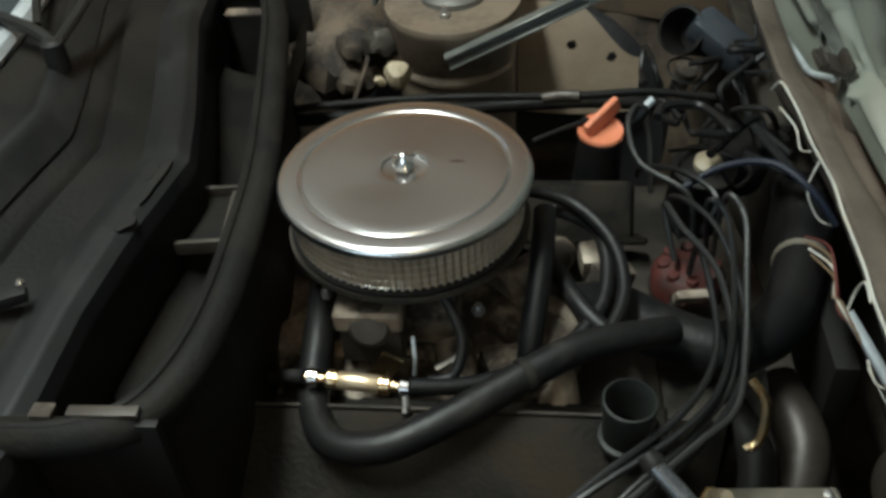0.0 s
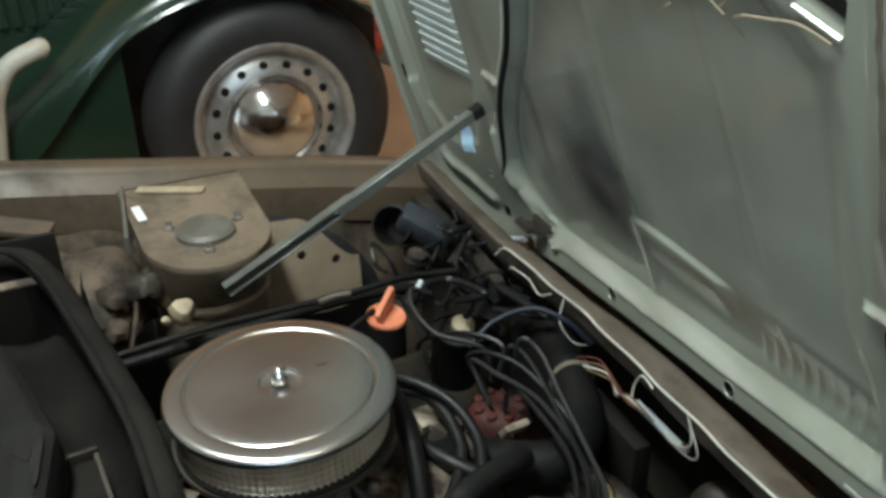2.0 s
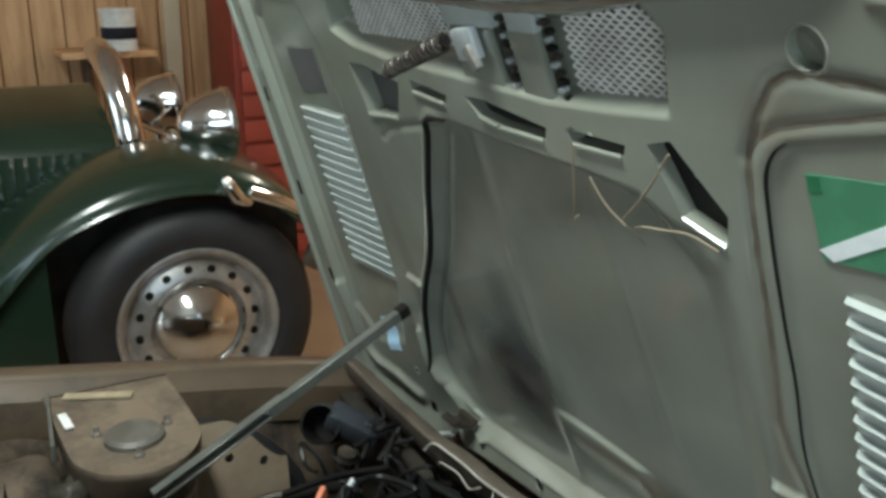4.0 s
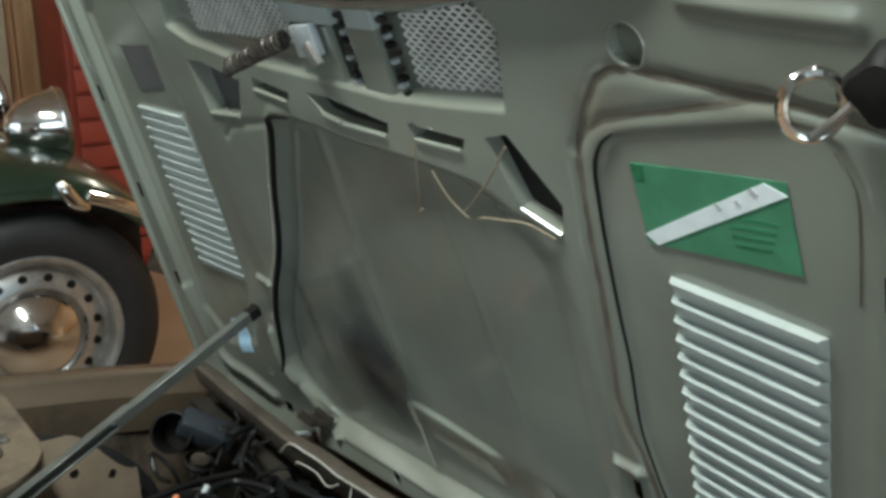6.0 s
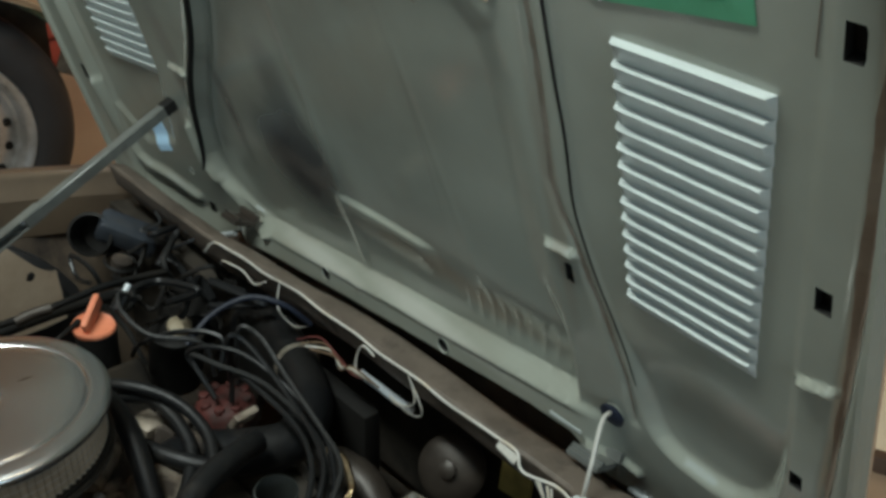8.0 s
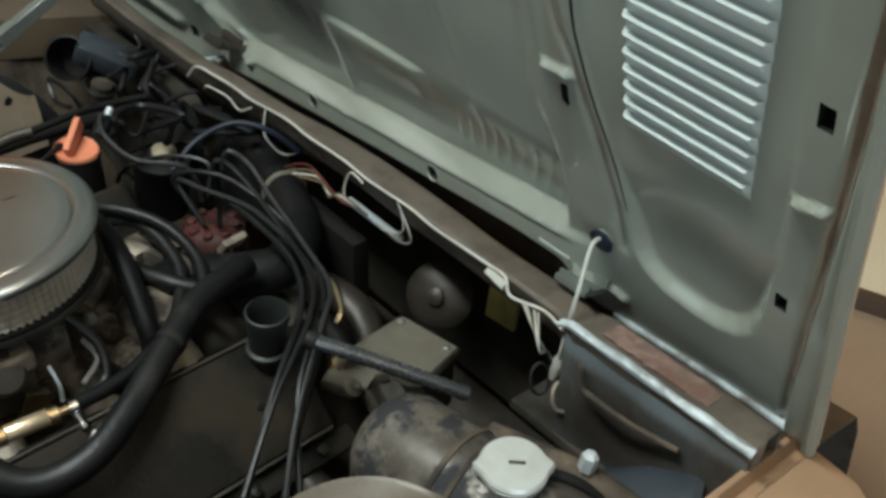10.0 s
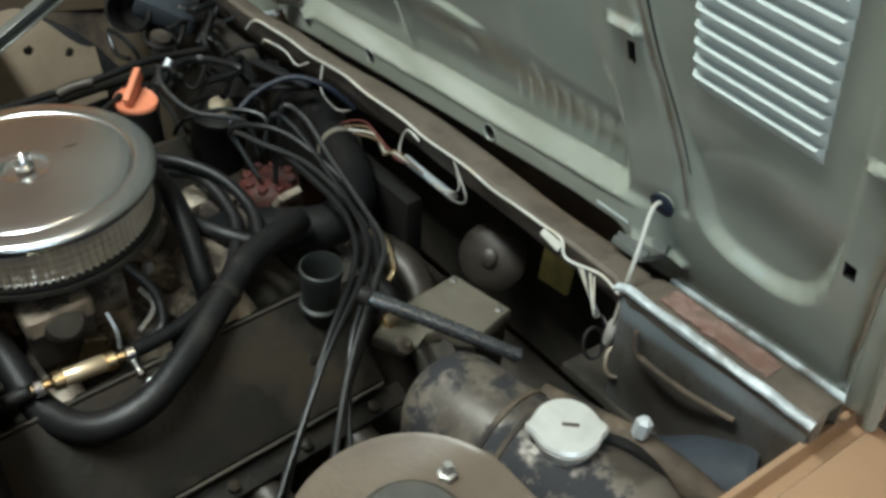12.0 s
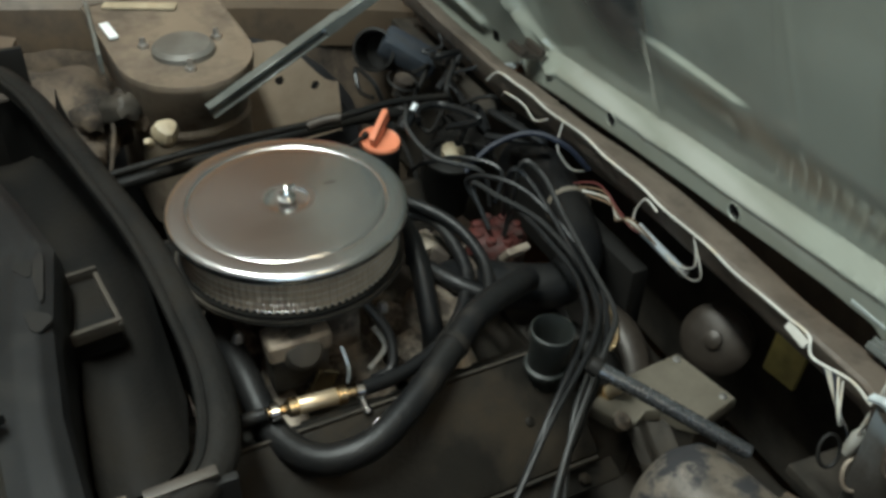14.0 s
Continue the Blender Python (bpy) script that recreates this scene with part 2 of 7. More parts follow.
CABLE_BLUE = material("blue_black_cable", (0.013, 0.016, 0.026), 0.5, spread=0.03, spec=0.2)
WIRE_WHITE = material("white_wire", (0.47, 0.455, 0.41), 0.4, spread=0.04, dirt=(0.45, 0.38, 0.27), dirt_at=(0.5, 0.7), dirt_scale=30)
WIRE_BROWN = material("brown_wire", (0.13, 0.085, 0.05), 0.45)
WIRE_RED = material("red_wire", (0.10, 0.025, 0.022), 0.45)
ORANGE = material("orange_plastic", (0.60, 0.20, 0.105), 0.45, 0.0, (0.52, 0.17, 0.09), 30, spread=0.03, dirt=(0.30, 0.10, 0.05), dirt_at=(0.64, 0.85), dirt_scale=40)
RED = material("red_distributor_plastic", (0.062, 0.017, 0.014), 0.55, 0.0, (0.038, 0.011, 0.010), 25, dirt=(0.022, 0.017, 0.014), dirt_at=(0.46, 0.66), dirt_scale=25, spec=0.3)
CREAM = material("cream_plastic", (0.36, 0.30, 0.205), 0.5, dirt=(0.20, 0.15, 0.095), dirt_at=(0.52, 0.72), dirt_scale=22)
BRASS = material("brass", (0.66, 0.53, 0.34), 0.24, 1.0, (0.66, 0.43, 0.20), 40, spread=0.03)
PAPER_GOLD = material("amber_filter_body", (0.56, 0.45, 0.31), 0.36, 0.75, (0.46, 0.35, 0.22), 40)
ELEMENT = material("pleated_filter_paper", (0.30, 0.24, 0.175), 0.7, 0.0, (0.22, 0.175, 0.125), 30, spread=0.06)
MESH = material("galvanised_mesh", (0.80, 0.80, 0.77), 0.42, 0.25, (0.62, 0.61, 0.58), 40)
RUST = material("red_primer_rust", (0.135, 0.075, 0.058), 0.55, 0.0, (0.195, 0.122, 0.102), 45, mix=(0.45, 0.58), dirt=(0.13, 0.085, 0.065), dirt_at=(0.46, 0.60), dirt_scale=30, bump=0.8)
TANK = material("scuffed_tank_paint", (0.060, 0.050, 0.040), 0.42, 0.25, (0.115, 0.098, 0.080), 14, mix=(0.5, 0.56), dirt=(0.014, 0.014, 0.016), dirt_at=(0.47, 0.53), dirt_scale=13)
CAPGREY = material("pale_cap_metal", (0.50, 0.50, 0.475), 0.38, 0.35, (0.42, 0.415, 0.39), 40, spread=0.04)
BOXPAINT = material("cream_box_paint", (0.120, 0.106, 0.082), 0.5, 0.0, (0.092, 0.080, 0.061), 16, dirt=(0.16, 0.125, 0.09), dirt_at=(0.62, 0.78), dirt_scale=14)
YELLOW = material("yellow_paint", (0.70, 0.62, 0.22), 0.5, dirt=(0.14, 0.11, 0.05), dirt_at=(0.5, 0.7))
GREYBLUE = material("blue_grey_plastic", (0.040, 0.047, 0.058), 0.42, dirt=(0.045, 0.043, 0.040), dirt_at=(0.52, 0.75), dirt_scale=20)
BREATHER = material("grey_green_plastic", (0.026, 0.029, 0.027), 0.5, dirt=(0.060, 0.055, 0.047), dirt_at=(0.58, 0.75), dirt_scale=20, spec=0.3)
STICKER = material("green_sticker", (0.066, 0.215, 0.118), 0.34, 0.0, (0.078, 0.25, 0.142), 35, spread=0.03, bump=0.03)
STRIPE = material("glossy_white_stripe", (0.82, 0.87, 0.89), 0.20, 0.0, (0.74, 0.79, 0.82), 40, bump=0.03)
STICKER_MARK = material("dark_green_print", (0.036, 0.175, 0.080), 0.42)
WHITE = material("white_vinyl", (0.72, 0.74, 0.74), 0.35, 0.0, (0.62, 0.64, 0.64), 40, spread=0.03, bump=0.03)
TAPE = material("dark_grey_tape", (0.085, 0.085, 0.085), 0.6)
SKY_GLINT = material("pale_sky_glint", (0.50, 0.74, 0.95), 0.22, 0.1, (0.44, 0.66, 0.88), 30, spread=0.02, bump=0.0)
SEALER = material("brown_seam_dirt", (0.105, 0.088, 0.066), 0.6, 0.0, (0.14, 0.125, 0.10), 30)
RUST_LINE = material("rusty_brown_stain", (0.150, 0.115, 0.085), 0.6, 0.0, (0.19, 0.155, 0.12), 22, bump=0.4)
STICKER_FAINT = material("faint_green_print", (0.047, 0.204, 0.099), 0.33)
SMUDGE = material("grey_smudge", (0.54, 0.56, 0.56), 0.4)
DARK_CAP = material("dusty_dark_cap", (0.060, 0.058, 0.050), 0.5, 0.0, (0.045, 0.043, 0.038), 20)
STRING = material("tan_string", (0.215, 0.175, 0.12), 0.8)
FOAM = material("brown_smeared_dirt", (0.205, 0.155, 0.112), 0.6, 0.0, (0.27, 0.235, 0.19), 14, bump=0.3)
GREEN = material("dark_green_car_paint", (0.0125, 0.029, 0.0175), 0.24, 0.0, (0.014, 0.033, 0.020), 3, coat=0.5, spread=0.01, bump=0.0, gloss_var=0.04)
TYRE = material("tyre_rubber", (0.024, 0.024, 0.026), 0.55, spread=0.05)
WHEELPAINT = material("silver_wheel_paint", (0.60, 0.605, 0.61), 0.30, 0.75, (0.42, 0.415, 0.40), 12, dirt=(0.16, 0.145, 0.125), dirt_at=(0.60, 0.80), dirt_scale=9)
GLASS_DARK = material("dark_screen_glass", (0.05, 0.06, 0.065), 0.06, spread=0.0, bump=0.0)
FLOOR = material("tan_concrete", (0.33, 0.235, 0.155), 0.6, 0.0, (0.28, 0.19, 0.125), 1.6, dirt=(0.16, 0.115, 0.08), dirt_at=(0.58, 0.8), dirt_scale=2.2)
PLANK = material("orange_pine", (0.68, 0.43, 0.23), 0.5, 0.0, (0.54, 0.31, 0.155), 3.5, dirt=(0.22, 0.10, 0.045), dirt_at=(0.60, 0.8), dirt_scale=5, stretch=(6, 6, 0.6), spread=0.05)
CEIL = material("grey_ceiling_board", (0.64, 0.62, 0.58), 0.7, 0.0, (0.56, 0.54, 0.50), 2)
PLASTER = material("pale_wall_board", (0.42, 0.42, 0.39), 0.75, 0.0, (0.36, 0.36, 0.33), 1.5)
REDPAINT = material("red_cabinet_paint", (0.33, 0.055, 0.035), 0.4, 0.0, (0.26, 0.045, 0.03), 4, dirt=(0.12, 0.035, 0.025), dirt_at=(0.6, 0.8))
BOARD = material("cream_board", (0.66, 0.57, 0.42), 0.65, 0.0, (0.60, 0.50, 0.36), 3)
DARKEDGE = material("dark_wood", (0.085, 0.05, 0.032), 0.6)


# ---- geometry helpers ----
class Geo:
    """Collects vertices and faces in world coordinates."""

    def __init__(self):
        self.v, self.f = [], []

    def add(self, verts, faces):
        k = len(self.v)
        self.v += [tuple(p) for p in verts]
        self.f += [tuple(i + k for i in face) for face in faces]
        return self

    def box(self, c, size, rot=None, bevel=0.0, seg=2):
        bm = bmesh.new()
        bmesh.ops.create_cube(bm, size=1.0)
        bmesh.ops.scale(bm, vec=size, verts=bm.verts)
        if bevel:
            bmesh.ops.bevel(bm, geom=list(bm.edges), offset=bevel, segments=seg, profile=0.7, affect="EDGES")
        m = Matrix.Translation(c) @ (rot.to_4x4() if rot else Matrix())
        bmesh.ops.transform(bm, matrix=m, verts=bm.verts)
        bm.verts.index_update()
        self.add([v.co[:] for v in bm.verts], [[v.index for v in face.verts] for face in bm.faces])
        bm.free()
        return self

    def lathe(self, profile, origin, axis=(0, 0, 1), n=32, cap=True, wobble=None):
        """profile: (radius, height) pairs along the axis."""
        q = Vector((0, 0, 1)).rotation_difference(Vector(axis).normalized())
        o = Vector(origin)
        verts, faces = [], []
        for r, h in profile:
            for i in range(n):
                a = 2 * math.pi * i / n
                k = r * (wobble(a, h) if wobble else 1)
                verts.append(o + q @ Vector((k * math.cos(a), k * math.sin(a), h)))
        for j in range(len(profile) - 1):
            for i in range(n):
                faces.append((j * n + i, j * n + (i + 1) % n, (j + 1) * n + (i + 1) % n, (j + 1) * n + i))
        if cap:
            faces.append(tuple(range(n - 1, -1, -1)))
            faces.append(tuple((len(profile) - 1) * n + i for i in range(n)))
        return self.add(verts, faces)

    def tube(self, pts, r, n=10, steps=8, radii=None, ribs=0.0):
        """A round tube through the points, smoothed between them."""
        path, rad = [], []
        P = [Vector(p) for p in pts]
        for i in range(len(P) - 1):
            a, b, c, d = P[max(i - 1, 0)], P[i], P[i + 1], P[min(i + 2, len(P) - 1)]
            for k in range(steps):
                t = k / steps
                path.append(0.5 * ((2 * b) + (c - a) * t + (2 * a - 5 * b + 4 * c - d) * t**2 + (3 * b - a - 3 * c + d) * t**3))
                rad.append(r if not radii else radii[i] + (radii[i + 1] - radii[i]) * t)
        path.append(P[-1])
        rad.append(radii[-1] if radii else r)
        verts, faces = [], []
        up = None
        for i, p in enumerate(path):
            d = (path[min(i + 1, len(path) - 1)] - path[max(i - 1, 0)]).normalized()
            if up is None:
                up = d.orthogonal().normalized()
            up = (up - d * up.dot(d)).normalized()
            side = d.cross(up)
            k = rad[i] * (1 + ribs * (i % 2))
            verts += [p + k * (math.cos(2 * math.pi * j / n) * up + math.sin(2 * math.pi * j / n) * side) for j in range(n)]
        for i in range(len(path) - 1):
            faces += [(i * n + j, i * n + (j + 1) % n, (i + 1) * n + (j + 1) % n, (i + 1) * n + j) for j in range(n)]
        faces += [tuple(range(n - 1, -1, -1)), tuple((len(path) - 1) * n + j for j in range(n))]
        return self.add(verts, faces)

    def grid(self, fn, nu, nv, thick=None, keep=None):
        """A sheet fn(u, v) over the unit square; thick: offset that gives it a back and closed rims."""
        top = [Vector(fn(i / nu, j / nv)) for j in range(nv + 1) for i in range(nu + 1)]
        quads = []
        for j in range(nv):
            for i in range(nu):
                if keep is None or keep((i + 0.5) / nu, (j + 0.5) / nv):
                    a = j * (nu + 1) + i
                    quads.append((a, a + 1, a + nu + 2, a + nu + 1))
        if thick is None:
            return self.add(top, quads)
        n = len(top)
        back = [p + Vector(thick) for p in top]
        faces = quads + [tuple(i + n for i in reversed(q)) for q in quads]
        edges = {}
        for q in quads:
            for a, b in zip(q, q[1:] + q[:1]):
                edges[(a, b)] = True
        for a, b in edges:
            if (b, a) not in edges:
                faces.append((b, a, a + n, b + n))
        return self.add(top + back, faces)

    def slab(self, outline, low, high, bevel=0.0):
        """A flat plate: an outline of (x, y) between two heights, its upper rim chamfered."""
        k = len(outline)
        c = Vector((sum(p[0] for p in outline) / k, sum(p[1] for p in outline) / k))
        rings = [(1.0, low), (1.0, high - bevel)] + ([(None, high)] if bevel else [])
        verts = []
        for s, z in rings:
            for p in outline:
                if s is None:
                    d = (Vector(p) - c)
                    q = c + d * (1 - bevel / max(d.length, 1e-6))
                    verts.append((q.x, q.y, z))
                else:
                    verts.append((p[0], p[1], z))
        faces = [tuple(range(k - 1, -1, -1)), tuple((len(rings) - 1) * k + i for i in range(k))]
        for j in range(len(rings) - 1):
            faces += [(j * k + i, j * k + (i + 1) % k, (j + 1) * k + (i + 1) % k, (j + 1) * k + i) for i in range(k)]
        return self.add(verts, faces)


def base_of(ob):
    p = Vector((0, 0, 0))
    while ob is not None:
        p += ob.location
        ob = ob.parent
    return p


def mesh_of(name, g, mat, shift=(0, 0, 0), smooth=38):
    me = bpy.data.meshes.new(name)
    s = Vector(shift)
    me.from_pydata([tuple(Vector(v) - s) for v in g.v], [], g.f)
    bm = bmesh.new()
    bm.from_mesh(me)
    bmesh.ops.recalc_face_normals(bm, faces=bm.faces)
    for e in bm.edges:
        e.smooth = len(e.link_faces) == 2 and e.calc_face_angle(0) < radians(smooth)
    for face in bm.faces:
        face.smooth = True
    bm.to_mesh(me)
    bm.free()
    me.materials.append(mat)
    return me


def part(name, g, mat, parent, label="", smooth=38):
    ob = new(name, mesh_of(name, g, mat, base_of(parent), smooth))
    ob.parent = parent
    return tagged(ob, label)


def thing(name, at, label, category, group="", kind=""):
    ob = new(name)
    ob.empty_display_size = 0.05
    ob.location = at
    return tagged(ob, label, category, group, kind)


def solid(name, g, mat, at, label, category, group="", kind="", smooth=38):
    """A thing that is one mesh."""
    ob = new(name, mesh_of(name, g, mat, at, smooth))
    ob.location = at
    return tagged(ob, label, category, group, kind)


def smoothstep(a, b, x):
    t = min(1.0, max(0.0, (x - a) / (b - a)))
    return t * t * (3 - 2 * t)


def near_line(p, line):
    """Distance from p to a polyline, in the plane."""
    best = 9.0
    for (ax, ay), (bx, by) in zip(line, line[1:]):
        dx, dy = bx - ax, by - ay
        t = min(1.0, max(0.0, ((p[0] - ax) * dx + (p[1] - ay) * dy) / (dx * dx + dy * dy + 1e-12)))
        best = min(best, math.hypot(p[0] - ax - t * dx, p[1] - ay - t * dy))
    return best


def inside(p, poly):
    hit = False
    for (ax, ay), (bx, by) in zip(poly, poly[1:] + poly[:1]):
        if (ay > p[1]) != (by > p[1]) and p[0] < (bx - ax) * (p[1] - ay) / (by - ay) + ax:
            hit = not hit
    return hit


def depth_in(p, poly):
    """Signed distance to an outline: positive inside."""
    d = near_line(p, poly + poly[:1])
    return d if inside(p, poly) else -d


# ---- the garage ----
X0, X1, Y0, Y1, TOP = -4.4, 3.4, -4.0, 3.7, 2.6
g = Geo().box(((X0 + X1) / 2 - 10, 0, -0.06), (X1 - X0 + 40, 40, 0.12))
solid("floor", g, FLOOR, (0, 0, 0), "tan stained concrete garage floor", "floor", kind="structure")
g = Geo().box(((X0 + X1) / 2, (Y0 + Y1) / 2, TOP + 0.06), (X1 - X0 + 0.3, Y1 - Y0 + 0.3, 0.12))
solid("ceiling", g, CEIL, (0, 0, TOP), "brown boarded garage ceiling", "ceiling", kind="structure")
far_wall = solid("wall_north", Geo().box(((X0 + X1) / 2, Y1 + 0.08, TOP / 2), (X1 - X0 + 0.3, 0.10, TOP)), DARKEDGE, (0, Y1, 0), "wooden plank garage wall", "wall", kind="structure")
front_wall = solid("wall_east", Geo().box((X1 + 0.08, (Y0 + Y1) / 2, TOP / 2), (0.10, Y1 - Y0, TOP)), DARKEDGE, (X1, 0, 0), "wooden plank garage wall", "wall", kind="structure")
g = Geo()
DX0, DX1, DZ = -3.1, 1.3, 2.1
g.box(((X0 + DX0) / 2, Y0 - 0.06, TOP / 2), (DX0 - X0, 0.12, TOP))
g.box(((X1 + DX1) / 2, Y0 - 0.06, TOP / 2), (X1 - DX1, 0.12, TOP))
g.box(((DX0 + DX1) / 2, Y0 - 0.06, (DZ + TOP) / 2), (DX1 - DX0, 0.12, TOP - DZ))
solid("wall_south", g, PLASTER, (0, Y0, 0), "pale boarded garage wall with a wide open door", "wall", kind="structure")
g = Geo()
g.box((X0 - 0.06, (Y0 + 0.6) / 2, TOP / 2), (0.12, 0.6 - Y0, TOP))
g.box((X0 - 0.06, (Y1 + 3.2) / 2, TOP / 2), (0.12, Y1 - 3.2, TOP))
g.box((X0 - 0.06, 1.9, (2.1 + TOP) / 2), (0.12, 2.6, TOP - 2.1))
solid("wall_west", g, PLASTER, (X0, 0, 0), "pale boarded garage wall with an open door", "wall", kind="structure")

# ---- the engine bay's own car ----
car = thing("sports_car", (0.0, 0.0, 0.0), "tan sports car with its grey-green front-hinged bonnet propped open", "car")


def wing_z(x):
    """Height of the wing tops along the car."""
    return 0.682 - 0.16 * x - 0.10 * max(0.0, x - 0.15) ** 2


# far wing: rolled flange, gutter, inner wing and outer skin
def far_wing(u, v):
    x = -0.75 + 1.27 * u
    z = wing_z(x)
    prof = [(0.705, z - 0.10), (0.712, z - 0.035), (0.735, z - 0.012), (0.742, z), (0.752, z + 0.004), (0.80, z - 0.004), (0.85, z - 0.05), (0.875, z - 0.16), (0.88, 0.22)]
    k = v * (len(prof) - 1)
    i = min(int(k), len(prof) - 2)
    a, b = prof[i], prof[i + 1]
    t = k - i
    return (x, a[0] + (b[0] - a[0]) * t, a[1] + (b[1] - a[1]) * t)


part("far_wing", Geo().grid(far_wing, 30, 16, (0, 0.0, -0.004)), FAR_WING, car, "dusty brown wing with a rolled edge, darkened for shade")


def near_wing(u, v):
    x = -0.75 + 1.27 * u
    z = wing_z(x) + 0.028
    prof = [(-0.655, z - 0.14), (-0.660, z - 0.02), (-0.666, z - 0.002), (-0.672, z - 0.001), (-0.678, z - 0.014), (-0.688, z - 0.014), (-0.694, z), (-0.74, z - 0.006), (-0.80, z - 0.05), (-0.835, z - 0.16), (-0.84, 0.22)]
    k = v * (len(prof) - 1)
    i = min(int(k), len(prof) - 2)
    a, b = prof[i], prof[i + 1]
    t = k - i
    return (x, a[0] + (b[0] - a[0]) * t, a[1] + (b[1] - a[1]) * t)


part("near_wing", Geo().grid(near_wing, 30, 20, (0, 0.0, -0.004)), WING, car, "tan painted wing with a gutter")


def inner_wing(u, v, side):
    """Grimy pressed panel between the wing flange and the chassis leg, with swellings."""
    x = -0.60 + 1.10 * u
    y = 0.715 - 0.06 * v - 0.015 * math.sin(v * 3.0)
    z = wing_z(x) - 0.09 - 0.42 * v**1.2
    y += 0.012 * noise.noise(Vector((x * 9, z * 9, side)))
    return (x, y * side + (0.03 if side < 0 else 0), z)


part("inner_wing", Geo().grid(lambda u, v: inner_wing(u, v, 1), 40, 24, (0, 0.004, 0)), GRIME, car, "dirty brown inner wing")
part("inner_wing", Geo().grid(lambda u, v: inner_wing(u, v, -1), 40, 24, (0, -0.004, 0)), GRIME, car, "dirty brown inner wing")


def tower(cx, cy, side, z):
    """D-shaped strut tower: straight sides to the wing, round towards the engine."""
    out = []
    for k in range(25):
        a = math.pi + math.pi * k / 24
        out.append((cx + 0.100 * math.cos(a), cy + side * ((0.118 if side > 0 else 0.098) * math.sin(a))))
    out = [(cx - 0.112, cy + side * 0.215)] + out + [(cx + 0.097, cy + side * 0.215)]
    if side < 0:
        out.reverse()
    g = Geo()
    k = len(out)
    verts = []
    low = 0.62 if side > 0 else 1.03
    for s, zz in ((low + 0.02, 0.40), (low + 0.02, z - 0.106), (low + 0.08, z - 0.104), (low + 0.08, z - 0.098), (low, z - 0.094), (0.985, z - 0.012), (1.0, z - 0.006), (0.985, z), (0.93, z - 0.002)):
        # only the round side towards the engine draws in below the top
        verts += [(cx + (p[0] - cx) * (0.35 * s + 0.65), cy + (p[1] - cy) * (s if (p[1] - cy) * side < 0 else 1.0), zz) for p in out]
    faces = [tuple(8 * k + i for i in range(k))]
    for j in range(8):
        faces += [(j * k + i, j * k + (i + 1) % k, (j + 1) * k + (i + 1) % k, (j + 1) * k + i) for i in range(k)]
    return g.add(verts, faces)


def strut_tower(cx, cy, side, z, label):
    t = part("strut_tower", tower(cx, cy, side, z), BODY if side > 0 else BODY_SHADED, car, label)
    part("strut_cap", Geo().lathe([(0.046, -0.004), (0.046, 0.006), (0.040, 0.012), (0.010, 0.014)], (cx, cy, z), n=28), GRIMY_CAP if side > 0 else DARK_CAP, t, "dull round strut cap")
    for a in (25, 145, 265):
        p = (cx + 0.062 * math.cos(radians(a)), cy + 0.062 * math.sin(radians(a)), z - 0.003)
        part("stud_nut", Geo().lathe([(0.0085, 0), (0.0085, 0.007), (0.005, 0.008), (0.004, 0.017)], p, n=6), STEEL, t)
    return t


tow = strut_tower(0.004, 0.49, 1, 0.672, "tan painted strut tower")
part("tape", Geo().box((-0.022, 0.668, 0.674), (0.115, 0.022, 0.003), Euler((0, 0, radians(-24))).to_matrix()), CREAM, tow, "cream tape")
part("tape", Geo().box((-0.084, 0.592, 0.675), (0.014, 0.056, 0.004), Euler((0, 0, radians(6))).to_matrix(), 0.001), WHITE, tow, "cream paint daub")
part("tower_flange", Geo().box((-0.106, 0.60, 0.668), (0.006, 0.20, 0.030), Euler((0, 0, radians(-4))).to_matrix(), 0.002), STAYPAINT, tow)
strut_tower(0.080, -0.545, -1, 0.664, "dirty brown strut tower, painted darker for shade")

# sloped panel with two holes ahead of the far tower
g = Geo()


def holed(u, v):
    x = 0.092 + 0.20 * u
    high = 0.600 - 0.105 * smoothstep(0.40, 1.0, u)
    return (x, 0.615 + 0.012 * (1 - v) ** 2 - 0.01 * math.sin(u * 3.1), high + (0.40 - high) * v)


def holed_keep(u, v):
    p = holed(u, v)
    return min(math.hypot(p[0] - 0.180, p[2] - 0.527), math.hypot(p[0] - 0.245, p[2] - 0.502)) > 0.0080


g.grid(holed, 68, 70, (0, 0.004, -0.002), holed_keep)
part("wing_panel", g, BODY_PALE, car, "tan inner panel with two round holes")

# slam panel across the nose, open below
def slam_edge(y):
    return 0.452 - 0.012 * smoothstep(0.05, 0.26, y) - 0.012 * smoothstep(0.24, 0.34, y) - 0.024 * smoothstep(-0.42, -0.455, y) + 0.006 * math.sin(2.2 * y)


def along(prof, v):
    k = v * (len(prof) - 1)
    i = min(int(k), len(prof) - 2)
    t = k - i
    return prof[i][0] + (prof[i + 1][0] - prof[i][0]) * t, prof[i][1] + (prof[i + 1][1] - prof[i][1]) * t


def slam(u, v):
    y = 0.68 - 1.35 * u
    bow = slam_edge(y)
    wide = 0.013 * smoothstep(0.15, -0.10, y) + 0.010 * smoothstep(-0.42, -0.47, y)
    x, z = along([(bow + 0.010, 0.600), (bow + 0.001, 0.632), (bow, 0.637), (bow + 0.004, 0.640), (bow + wide + 0.027, 0.636), (bow + wide + 0.034, 0.630), (bow + wide + 0.038, 0.560), (0.62, 0.520), (0.75, 0.48), (0.84, 0.28)], v)
    z += 0.005 * noise.noise(Vector((y * 7, v * 3, 2.0))) + (0.020 * smoothstep(-0.43, -0.47, y) if v < 0.55 else 0)
    return (x, y, z)


